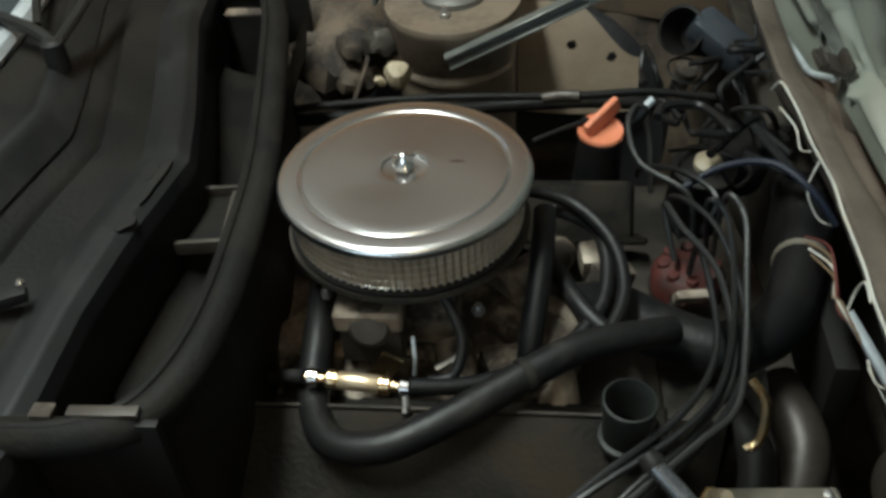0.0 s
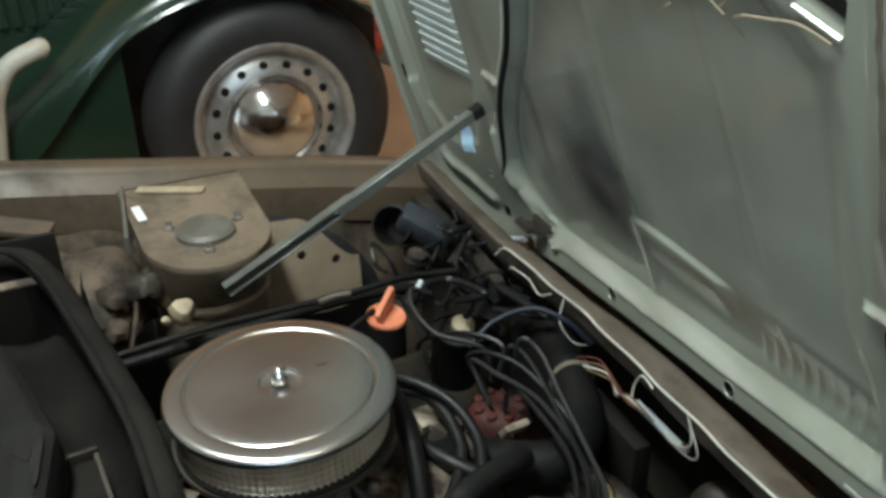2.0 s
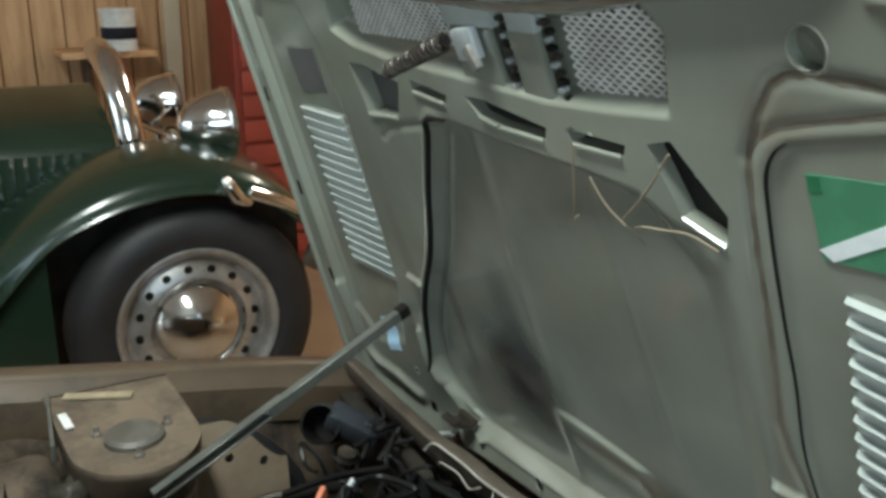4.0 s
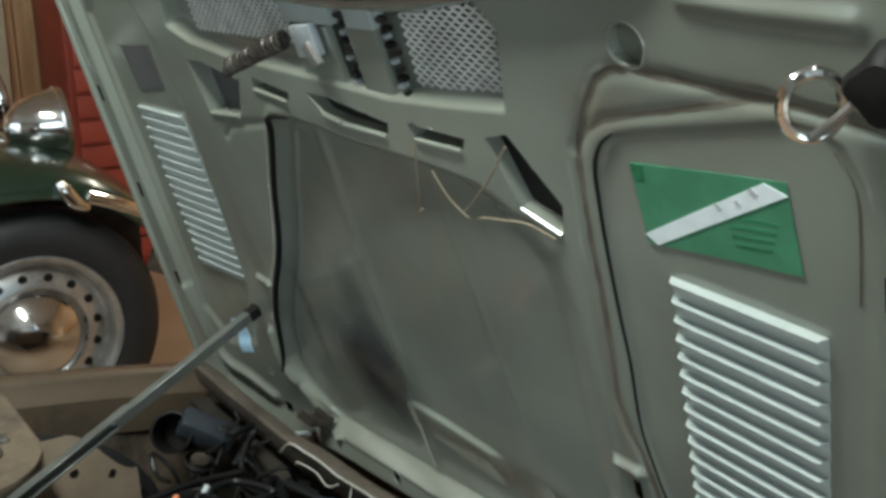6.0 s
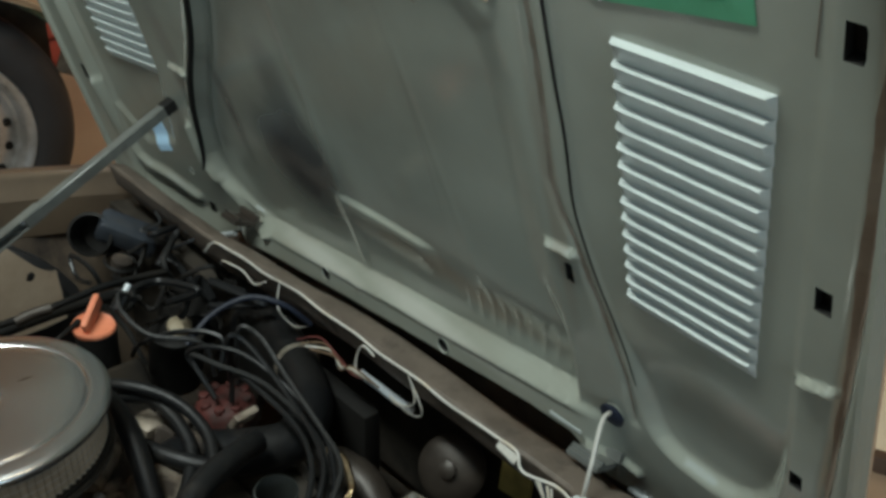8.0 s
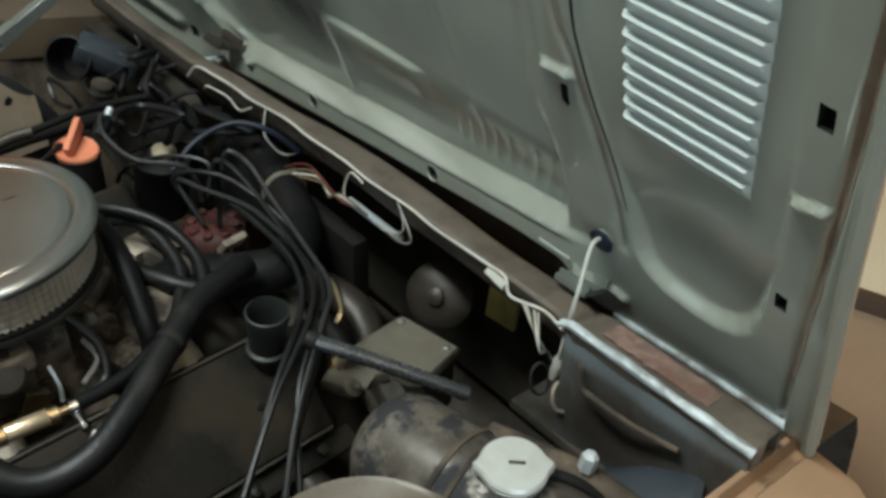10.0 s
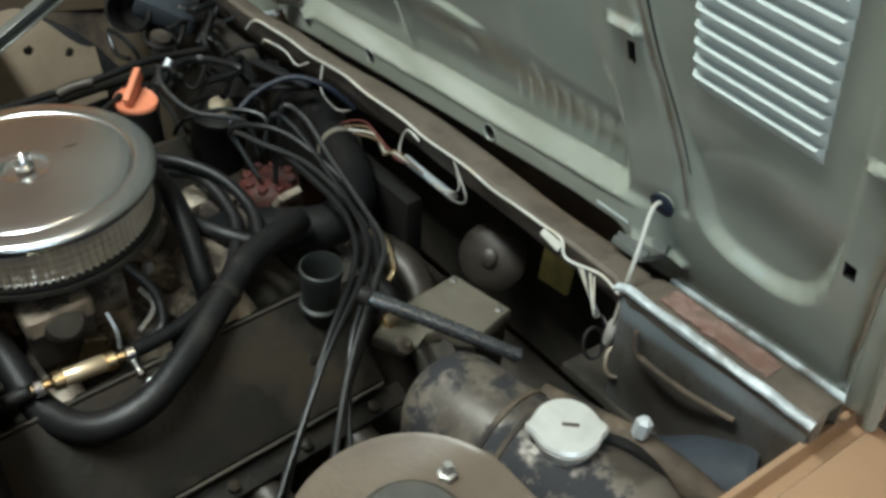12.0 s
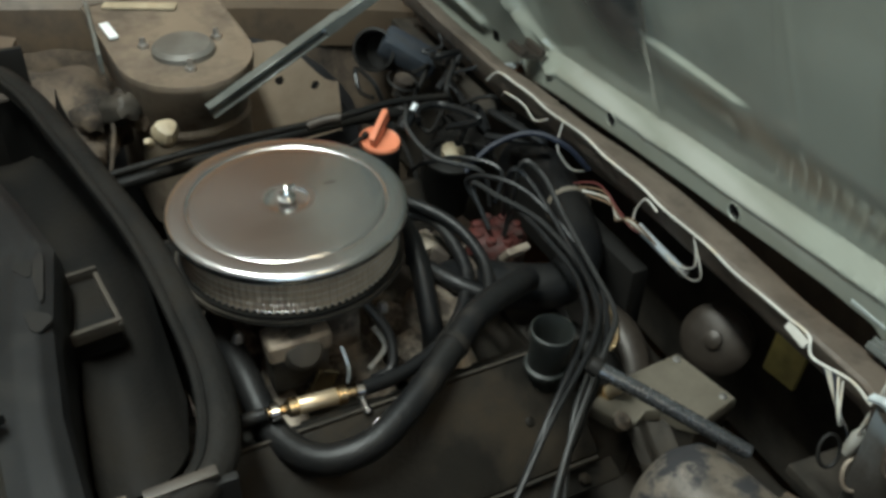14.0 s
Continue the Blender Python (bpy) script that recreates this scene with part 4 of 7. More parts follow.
    # hand-beaten unevenness of the sheet
    return h + 0.0007 * noise.noise(Vector((y * 11, s * 11, 3.0)))


YA, YB = -0.692, 0.732
OPENINGS = list(SLOTS)
OPENINGS += [[(a + r * math.cos(k * math.pi / 12), b + r * math.sin(k * math.pi / 12)) for k in range(24)] for a, b, r in ROUND]
OPENINGS += [[(a - p, b - q), (a + p, b - q), (a + p, b + q), (a - p, b + q)] for a, b, p, q in SQUARE]
BOXES = [(min(p[0] for p in o) - 0.01, max(p[0] for p in o) + 0.01, min(p[1] for p in o) - 0.01, max(p[1] for p in o) + 0.01) for o in OPENINGS]


def bonnet_low(y):
    base = 0.042 - 0.095 * min(0.40, max(-0.30, y)) + 0.030 * smoothstep(0.60, 0.73, y) - 0.024 * smoothstep(0.38, 0.46, y) * smoothstep(0.72, 0.52, y)
    k = smoothstep(-0.36, -0.44, y)
    return base * (1 - k) + (0.002 + 0.20 * max(0.0, -y - 0.44)) * k


def bonnet_high(y):
    return 0.837 + 0.030 * min(1.0, abs(y + 0.10) / 0.36) ** 2 - 0.037 * smoothstep(-0.40, -0.62, y)


def snapped(y, s, reach):
    """Draws a point that lies close to the rim of an opening onto that rim."""
    for o, (a, b, c, d) in zip(OPENINGS, BOXES):
        if a < y < b and c < s < d:
            best, spot = reach, None
            for (ax, ay), (bx, by) in zip(o, o[1:] + o[:1]):
                dx, dy = bx - ax, by - ay
                t = min(1.0, max(0.0, ((y - ax) * dx + (s - ay) * dy) / (dx * dx + dy * dy)))
                q = math.hypot(y - ax - t * dx, s - ay - t * dy)
                if q < best:
                    best, spot = q, (ax + t * dx, ay + t * dy)
            for px, py in o:
                if math.hypot(y - px, s - py) < reach * 0.75:
                    spot = (px, py)
            if spot:
                return spot
    return y, s


NU, NV = 460, 290


def bonnet_panel(u, v):
    y = YA + (YB - YA) * u
    low, high = bonnet_low(y), bonnet_high(y)
    y, s = snapped(y, low + (high - low) * v, 0.0021)
    return hp(y, s, relief(y, s))


def panel_keep(u, v):
    y = YA + (YB - YA) * u
    low, high = bonnet_low(y), bonnet_high(y)
    s = low + (high - low) * v
    return not any(a < y < b and c < s < d and inside((y, s), o) for o, (a, b, c, d) in zip(OPENINGS, BOXES))


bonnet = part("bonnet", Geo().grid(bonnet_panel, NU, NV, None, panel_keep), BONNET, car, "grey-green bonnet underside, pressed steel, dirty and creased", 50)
for o in OPENINGS:
    g = Geo()
    k = len(o)
    rim = [hp(y, s, relief(y, s)) for y, s in o]
    cut = 0.026 if o is SLOTS[0] else 0.016 if o in SLOTS else 0.011
    pressed = o in SLOTS or o is OPENINGS[len(SLOTS)]
    deep = [hp(y, s, relief(y, s) - cut) for y, s in o]
    g.add(rim + deep, [(i, (i + 1) % k, k + (i + 1) % k, k + i) for i in range(k)])
    # most backing sheets, and small holes' walls, are black for the shade inside
    part("opening_rim", g, BONNET if pressed else RUBBER, bonnet)
    part("cavity", Geo().add(deep, [tuple(range(k))]), RUBBER if o in SLOTS[1:] or not pressed else TAPE if o in SLOTS else BONNET, bonnet)
    if o in SLOTS:
        # rolled lips along the lower edges of the pressed opening
        mid_s = sum(s for _, s in o) / k
        for (ay, as_), (by, bs) in zip(o, o[1:] + o[:1]):
            if (as_ + bs) / 2 < mid_s and abs(by - ay) > abs(bs - as_):
                lip = [hp(ay + (by - ay) * t, as_ + (bs - as_) * t - 0.001, relief(ay + (by - ay) * t, as_ + (bs - as_) * t - 0.001)) for t in (0.03, 0.35, 0.65, 0.97)]
                part("opening_lip", Geo().tube(lip, 0.0026, 6, 3), BONNET, bonnet)
    elif k > 4:
        lip = [hp(y, s, relief(y, s) - 0.0006) for y, s in o]
        part("opening_lip", Geo().tube(lip + lip[:1], 0.0016, 6, 3), BONNET, bonnet)


def bonnet_skin(u, v):
    y = YA - 0.004 + (YB - YA + 0.008) * u
    low, high = bonnet_low(y) - 0.004, bonnet_high(y) + 0.004
    edge = min(u, 1 - u, v, 1 - v)
    return hp(y, low + (high - low) * v, -0.055 * smoothstep(0.0, 0.045, edge) - 0.002)


part("outer_skin", Geo().grid(bonnet_skin, 90, 60, tuple(-0.004 * HN)), BONNET_OUT, bonnet, "tan outer bonnet skin")
# rolled front and side edges; the front ones painted pale for their glint
part("edge_roll", Geo().tube([hp(y, bonnet_low(y) + 0.003, 0.001) for y in (-0.43, -0.48, -0.54, -0.60, -0.66, -0.69)], 0.0048, 10), LIP, bonnet, "edge painted pale for its glint")
part("edge_roll", Geo().tube([hp(y, bonnet_low(y) + 0.002, relief(y, bonnet_low(y) + 0.002) + 0.003) for y in (0.42, 0.47, 0.52, 0.58, 0.64, 0.69, 0.725)], 0.0055, 10), LIP, bonnet, "edge painted pale for its glint")
part("edge_roll", Geo().tube([hp(y, bonnet_high(y), relief(y, bonnet_high(y)) - 0.003) for y in (-0.47, -0.40, -0.30, -0.20, -0.10, 0.0, 0.10, 0.20, 0.30)], 0.0060, 10), BONNET, bonnet, "rolled rear lip")
part("edge_roll", Geo().tube([hp(YA, s, 0.006) for s in (0.05, 0.2, 0.4, 0.6, 0.80)], 0.007, 8), BONNET, bonnet)
part("edge_roll", Geo().tube([hp(YB, s, 0.008) for s in (0.0, 0.2, 0.4, 0.6, 0.87)], 0.008, 8), BONNET, bonnet)


def oriented(y, s, h=0.0):
    """A matrix whose x runs along the car's width, y up the bonnet and z out of it."""
    p = hp(y, s, h)
    ax = (hp(y + 0.01, s, h) - hp(y - 0.01, s, h)).normalized()
    ay = (hp(y, s + 0.01, h) - hp(y, s - 0.01, h)).normalized()
    az = ax.cross(ay).normalized()
    if az.dot(HN) < 0:
        az = -az
    ay = az.cross(ax)
    m = Matrix((ax, ay, az)).transposed().to_4x4()
    m.translation = p
    return m


def louvre_geo(width, pitch, rise):
    """One pressed louvre: flat face sloping from a sharp lower edge back to the panel above, with short closed ends."""
    g = Geo()

    def fn(u, v):
        e = min(1.0, min(u / 0.035, (1 - u) / 0.050))
        e = math.sqrt(max(0.0, 1 - (1 - e) ** 2))
        k = (0.0, 0.90, 1.0, 0.97, 0.81, 0.63, 0.42, 0.20, 0.0)[int(round(v * 8))]
        c = (0.0, 0.005, 0.02, 0.05, 0.17, 0.35, 0.57, 0.79, 1.0)[int(round(v * 8))]
        return ((u - 0.5) * width, (c - 0.5) * pitch, rise * e * k - 0.0006)

    return g.grid(fn, 40, 8, (0, 0, -0.0012))


def louvre_bank(y0, y1, s0, s1, count, lean, rise, label):
    pitch = (s1 - s0) / count
    me = mesh_of("louvre", louvre_geo(abs(y1 - y0), pitch, rise), LOUVRE)
    for k in range(count):
        s = s0 + pitch * (k + 0.5)
        t = (s - s0) / (s1 - s0)
        yc = (y0 + y1) / 2 + lean * (t - 0.5)
        h = relief(yc, s)
        ob = new("louvre", me)
        ob.parent = bonnet
        m = oriented(yc, s, h + 0.0015)
        ob.matrix_local = Matrix.Translation(-base_of(bonnet)) @ m
        tagged(ob, label)


# louvres are paler than the bonnet: the light they catch is in their colour
louvre_bank(-0.472, -0.604, 0.334, 0.606, 15, -0.016, 0.0072, "pressed louvre, painted paler for the light on it")
louvre_bank(0.430, 0.594, 0.303, 0.606, 17, -0.006, 0.0064, "pressed louvre, painted paler for the light on it")


def patch(name, corners, mat, label, h=0.0012, parent=None, n=10):
    (a, b, c, d) = [Vector(p) for p in corners]

    def fn(u, v):
        q = a.lerp(b, u).lerp(d.lerp(c, u), v)
        return hp(q.x, q.y, relief(q.x, q.y) + h)

    return part(name, Geo().grid(fn, n, n, tuple(-0.0008 * HN)), mat, parent or bonnet, label)


sticker = patch("sticker", [(-0.458, 0.697), (-0.590, 0.713), (-0.597, 0.648), (-0.464, 0.631)], STICKER, "green rectangular sticker")
patch("stripe", [(-0.4625, 0.639), (-0.574, 0.709), (-0.591, 0.704), (-0.474, 0.6325)], STRIPE, "white diagonal stripe with faint grey marks", 0.0018, sticker)
for yy, ss, w in ((-0.565, 0.701, 0.004), (-0.535, 0.683, 0.003), (-0.552, 0.690, 0.0025)):
    patch("stripe_smudge", [(yy + w, ss), (yy, ss + w * 0.7), (yy - w, ss - 0.001), (yy, ss - w * 0.8)], SMUDGE, "faint grey smudge", 0.0024, sticker, 2)
patch("print_mark", [(-0.4592, 0.6965), (-0.470, 0.698), (-0.471, 0.687), (-0.4605, 0.6845)], STICKER_MARK, "dark printed square", 0.0018, sticker, 2)
for k in range(4):
    yy = -0.540 - 0.002 * k
    patch("print_bar", [(yy, 0.677 - 0.007 * k), (yy - 0.042 + 0.004 * k, 0.682 - 0.007 * k), (yy - 0.042 + 0.004 * k, 0.6795 - 0.007 * k), (yy, 0.6745 - 0.007 * k)], STICKER_FAINT, "faint printed line", 0.0014, sticker, 3)
# sky mirrored in the curved corner, painted as a pale blue patch
patch("scuff", [(0.576, 0.190), (0.530, 0.207), (0.522, 0.136), (0.568, 0.122)], SKY_GLINT, "pale blue sky reflection, painted on", 0.0010)
patch("tape_patch", [(0.564, 0.709), (0.446, 0.716), (0.451, 0.648), (0.558, 0.635)], TAPE, "dark grey tape patch", 0.0012)


def ribbon(name, line, width, mat, label, h=0.0008, ragged=0.0):
    """A thin film that follows the panel along a line."""
    pts, n = [], 12
    for (ay, as_), (by, bs) in zip(line, line[1:]):
        pts += [(ay + (by - ay) * k / n, as_ + (bs - as_) * k / n) for k in range(n)]
    pts.append(line[-1])
    m = len(pts) - 1

    def fn(u, v):
        i = int(round(u * m))
        (ay, as_), (by, bs) = pts[max(i - 1, 0)], pts[min(i + 1, m)]
        q = math.hypot(by - ay, bs - as_) or 1.0
        w = width * (v - 0.5) * min(1.0, 0.15 + 8 * min(u, 1 - u)) * (1 + ragged * noise.noise(Vector((i * 0.35, round(v) * 5, width * 900))))
        y, s = pts[i][0] - (bs - as_) / q * w, pts[i][1] + (by - ay) / q * w
        return hp(y, s, relief(y, s) + h)

    return part(name, Geo().grid(fn, m, 3, tuple(-0.0006 * HN)), mat, bonnet, label)


ribbon("dirt_smear", [(0.16, 0.822), (0.06, 0.811), (-0.02, 0.806), (-0.10, 0.803), (-0.18, 0.804), (-0.30, 0.814), (-0.40, 0.827)], 0.009, FOAM, "brown dirt smeared along the rear lip", 0.0007, 0.9)
ribbon("rust_line", [(-0.681, 0.80), (-0.681, 0.70), (-0.679, 0.60), (-0.676, 0.48), (-0.673, 0.38), (-0.668, 0.28), (-0.661, 0.16), (-0.652, 0.12)], 0.0085, RUST_LINE, "rusty brown line along the folded edge", 0.0007, 0.5)

# thin black line along the far side of the recess, for its groove's shade
STRIP = [(0.070, 0.656), (0.112, 0.652), (0.132, 0.622), (0.186, 0.535), (0.230, 0.457), (0.268, 0.402), (0.322, 0.338), (0.360, 0.282), (0.384, 0.238), (0.406, 0.170), (0.411, 0.140)]
part("weather_strip", Geo().tube([hp(y, s, relief(y, s) + 0.0016) for y, s in STRIP], 0.0040, 8, 8, [0.0016, 0.0040, 0.0042, 0.0040, 0.0040, 0.0044, 0.0046, 0.0046, 0.0044, 0.0036, 0.0018]), RUBBER, bonnet, "black line for the shaded groove")
ribbon("seam_dirt", GROOVES[0], 0.0060, SEALER, "brown dirt in the seam", 0.0004, 0.5)
ribbon("seam_dirt", GROOVES[1], 0.0038, SEALER, "brown dirt in the seam", 0.0004, 0.5)
part("panel_seam", Geo().tube([hp(y, s, relief(y, s) + 0.0008) for y, s in PANEL_R[3:16]], 0.0013, 6, 4, [0.0006, 0.0014, 0.0018, 0.0016, 0.0015, 0.0014, 0.0013, 0.0012, 0.0010, 0.0009, 0.0008, 0.0007, 0.0005]), RUBBER, bonnet, "dark open seam")
part("panel_seam", Geo().tube([hp(y, s, relief(y, s) + 0.0004) for y, s in ((-0.624, 0.740), (-0.636, 0.719), (-0.637, 0.684), (-0.635, 0.641))], 0.0006, 6, 4), SEALER, bonnet, "dark crack")
patch("scratch", [(-0.333, 0.088), (-0.380, 0.087), (-0.380, 0.083), (-0.333, 0.083)], LOUVRE, "pale scratch", 0.0010)

# striker ring with its rubber block
g = Geo().lathe([(0.012, -0.006), (0.019, -0.002), (0.0205, 0.006), (0.0195, 0.014), (0.015, 0.021), (0.005, 0.023)], hp(-0.664, 0.791, 0.0), HN, 22, wobble=lambda a, h: 1 + 0.10 * math.cos(4 * a) + 0.06 * math.sin(3 * a + h * 200))
part("rubber_block", g, RUBBER, bonnet, "black lumpy rubber bump block")
ring = []
for k in range(17):
    a = 2 * math.pi * k / 16
    ring.append(hp(-0.626 + 0.011 * math.cos(a), 0.778 + 0.018 * math.sin(a), 0.018 + 0.012 * math.cos(a)))
part("striker_ring", Geo().tube(ring, 0.0036, 8, 4), CHROME, bonnet, "bright steel striker ring")
part("striker_pin", Geo().tube([hp(-0.652, 0.785, 0.022), hp(-0.640, 0.773, 0.026), hp(-0.628, 0.762, 0.022)], 0.0026, 8), STEEL, bonnet, "dull steel striker pin")

# latch and mesh in the rear recess
SPRING = ((0.108, 0.728), (-0.050, 0.772))
def latch_box(name, y, s, h, size, mat, label="", turn=0.0, bevel=0.002):
    m = oriented(y, s, h)
    return part(name, Geo().box(m.translation, size, m.to_3x3() @ Euler((0, 0, turn)).to_matrix(), bevel), mat, bonnet, label)


latch_box("latch_plate", -0.053, 0.789, -0.006, (0.094, 0.023, 0.010), LOUVRE, "pale latch plate")
latch_box("latch_plate", -0.150, 0.788, -0.006, (0.046, 0.022, 0.010), LOUVRE, "pale latch plate")
latch_box("latch_strap", -0.048, 0.740, -0.008, (0.076, 0.066, 0.008), BONNET, "", 0.06)
latch_box("latch_strap", -0.146, 0.738, -0.008, (0.048, 0.080, 0.008), BONNET, "", 0.06)
latch_box("latch_bracket", -0.052, 0.762, 0.004, (0.042, 0.034, 0.010), ZINC, "zinc latch bracket", 0.1, 0.003)
latch_box("latch_pawl", -0.066, 0.750, 0.010, (0.014, 0.026, 0.008), STEEL, "", 0.5, 0.002)
for col, (ya, yb, sa, sb) in enumerate(((-0.112, -0.106, 0.796, 0.708), (-0.182, -0.188, 0.794, 0.714))):
    for k in range(11):
        t = k / 10
        latch_box("strap_tooth", ya + (yb - ya) * t + 0.003 * math.sin(k * 2.3), sa + (sb - sa) * t, -0.008, (0.009 + 0.003 * math.sin(k * 1.7), 0.0045, 0.007), ZINC if k % 3 == 0 else (RUSTY if k % 2 else RUBBER), "", 0.4 * math.sin(k * 3.1), 0.001)
coil = []
ca, cb = hp(SPRING[0][0], SPRING[0][1], 0.030), hp(SPRING[1][0], SPRING[1][1], 0.026)
cd = (cb - ca).normalized()
cu = cd.orthogonal().normalized()
cv = cd.cross(cu)
for k in range(10 * 14 + 1):
    a = 2 * math.pi * k / 10
    coil.append(ca.lerp(cb, k / 140) + 0.0085 * (math.cos(a) * cu + math.sin(a) * cv))
part("latch_spring", Geo().tube(coil, 0.0022, 5, 1), RUSTY, bonnet, "coiled latch spring")
part("spring_rod", Geo().tube([ca - cd * 0.008, cb], 0.0045, 8), RUBBER, bonnet)


def expanded_mesh(y0, y1, s0, s1, cell):
    g = Geo()
    rows, cols = int((s1 - s0) / cell), int((y1 - y0) / (cell * 1.5))
    for j in range(rows + 1):
        for i in range(cols):
            y = y0 + i * cell * 1.5
            s = s0 + j * cell
            up = cell * (1 if (i + j) % 2 else -1) * 0.5
            a, b = hp(y, s - up, -0.020), hp(y + cell * 1.5, s + up, -0.018)
            d = HU * 0.0012
            n = HN * 0.0012
            g.add([a - d, a + d, b + d, b - d, a - d + n, a + d + n, b + d + n, b - d + n], [(4, 5, 6, 7), (0, 3, 2, 1), (0, 1, 5, 4), (2, 3, 7, 6)])
    return g


part("mesh_screen", expanded_mesh(-0.334, -0.190, 0.718, 0.800, 0.0044), MESH, bonnet, "expanded metal mesh")
part("mesh_screen", expanded_mesh(0.02, 0.275, 0.748, 0.806, 0.0044), MESH, bonnet, "expanded metal mesh")
part("mesh_backing", Geo().grid(lambda u, v: hp(-0.336 + 0.62 * u, 0.722 + 0.030 * u + 0.078 * v, -0.0285), 8, 2, tuple(-0.001 * HN)), STEEL, bonnet)

# strings tied through the slots
for line in ([(-0.198, 0.676), (-0.190, 0.64), (-0.175, 0.60), (-0.156, 0.582), (-0.170, 0.592)], [(-0.330, 0.690), (-0.30, 0.655), (-0.268, 0.625), (-0.242, 0.605)], [(-0.262, 0.604), (-0.280, 0.612), (-0.305, 0.616), (-0.335, 0.618), (-0.362, 0.608)], [(-0.212, 0.645), (-0.232, 0.622), (-0.255, 0.606)]):
    part("string", Geo().tube([hp(y, s, 0.006 + 0.004 * math.sin(k)) for k, (y, s) in enumerate(line)], 0.0012, 6, 5), STRING, bonnet, "tan string")
part("loose_thread", Geo().tube([hp(-0.245, 0.60, 0.002), hp(-0.25, 0.55, -0.02), hp(-0.262, 0.49, -0.022)], 0.0006, 5, 5), STRING, bonnet)

# hinges
for hy in (-0.405, 0.335):
    hm = Matrix.Translation((0.497, hy, 0.646)) @ Euler((0, radians(20), 0)).to_matrix().to_4x4()
    part("hinge", Geo().box(hm.translation, (0.040, 0.044, 0.008), hm.to_3x3(), 0.002).box(hm @ Vector((0.018, 0, 0.010)), (0.008, 0.050, 0.012), hm.to_3x3(), 0.002).box(hm @ Vector((-0.012, 0, 0.006)), (0.005, 0.044, 0.006), hm.to_3x3(), 0.001), STAYPAINT if hy < 0 else RUSTY, car, "grey steel bonnet hinge")

# ---- prop stay ----
stay = thing("bonnet_stay", (0.006, 0.42, 0.60), "grey steel bonnet prop stay, braced between tower and bonnet", "stay")
pa, pb = Vector((0.005, 0.366, 0.634)), Vector((0.457, 0.437, 0.824))
g = Geo()
mid = pa.lerp(pb, 0.41)
dirn = (pb - pa).normalized()
sidev = dirn.cross(Vector((0, 0, 1))).normalized()
upv = sidev.cross(dirn)


def channel(a, b, w, d, near=1):
    """A U-shaped bar, open towards the near side."""
    g = Geo()
    rot = Matrix((dirn, sidev, upv)).transposed()
    c = a.lerp(b, 0.5)
    out = sidev if sidev.y > 0 else -sidev
    g.box(c + out * near * d / 2, ((b - a).length, 0.0025, w), rot, 0.0008, 1)
    for k in (-1, 1):
        g.box(c + upv * k * (w / 2 - 0.001), ((b - a).length, d, 0.0028), rot, 0.0008, 1)
    return g


part("lower_channel", channel(pa, mid + dirn * 0.03, 0.019, 0.016), STAYPAINT, stay, "dull steel channel")
part("upper_channel", channel(mid, pb, 0.017, 0.014, -1), STAYPAINT, stay, "dull steel channel")
part("rivet", Geo().lathe([(0.005, -0.004), (0.005, 0.004), (0.002, 0.006)], mid + upv * 0.003, upv, 10), ZINC, stay)
part("stay_foot", Geo().box(pb - dirn * 0.004, (0.040, 0.019, 0.019), Matrix((dirn, sidev, upv)).transposed(), 0.004), RUBBER, stay)

# ---- engine ----
engine = thing("engine", (0.0, 0.0, 0.22), "oily V-shaped car engine in its bay", "engine")
part("block", Geo().box((0.0, 0.0, 0.36), (0.56, 0.34, 0.24), None, 0.03), IRON, engine, "oily dark engine block")


def rocker_cover(side):
    g = Geo()
    tilt = Euler((radians(-38 * side), 0, 0)).to_matrix()
    c = Vector((0.0, 0.212 * side, 0.502))
    g.box(c, (0.50, 0.135, 0.075), tilt, 0.014, 3)
    g.box(c + tilt @ Vector((0, 0, -0.036)), (0.53, 0.155, 0.010), tilt, 0.003, 1)
    return g


near_cover = part("rocker_cover", rocker_cover(-1), ROCKER, engine, "oily dark brown rocker cover")
far_cover = part("rocker_cover", rocker_cover(1), ROCKER, engine, "oily dark brown rocker cover")
for side, cov in ((-1, near_cover), (1, far_cover)):
    for k in (-1, 1):
        part("cover_screw", Geo().lathe([(0.008, 0), (0.008, 0.006), (0.004, 0.009)], (0.18 * k, 0.235 * side, 0.522), (0, 0.6 * side, 0.8), 10), ROCKER, cov)
for k, x in enumerate((-0.19, -0.07, 0.07, 0.19)):
    part("exhaust_stub", Geo().tube([(x, -0.275, 0.445), (x + 0.01, -0.325, 0.430), (x + 0.02, -0.352, 0.385)], 0.022, 12, 5), RUSTY, engine, "rusty exhaust stub")
part("exhaust_manifold", Geo().tube([(-0.23, -0.350, 0.385), (-0.05, -0.355, 0.375), (0.12, -0.352, 0.375), (0.26, -0.345, 0.350)], 0.026, 14, 6), RUSTY, engine, "rusty exhaust manifold")
part("gasket_rail", Geo().box((0.0, -0.293, 0.467), (0.53, 0.026, 0.010), Euler((radians(20), 0, 0)).to_matrix(), 0.003), ROCKER, near_cover)
for k in range(6):
    part("rail_bolt", Geo().lathe([(0.007, 0), (0.007, 0.005), (0.004, 0.007)], (-0.22 + 0.088 * k, -0.297, 0.474), (0, -0.35, 0.94), 6), ROCKER, near_cover)
# worn beads along the near cover's long edges
part("edge_bead", Geo().tube([(-0.242, -0.287, 0.4905), (0.0, -0.2875, 0.4912), (0.242, -0.287, 0.4905)], 0.0022, 7, 4), IRON, near_cover)
part("edge_bead", Geo().tube([(-0.242, -0.184, 0.5725), (0.0, -0.1835, 0.5732), (0.242, -0.184, 0.5725)], 0.0016, 7, 4), IRON, near_cover)
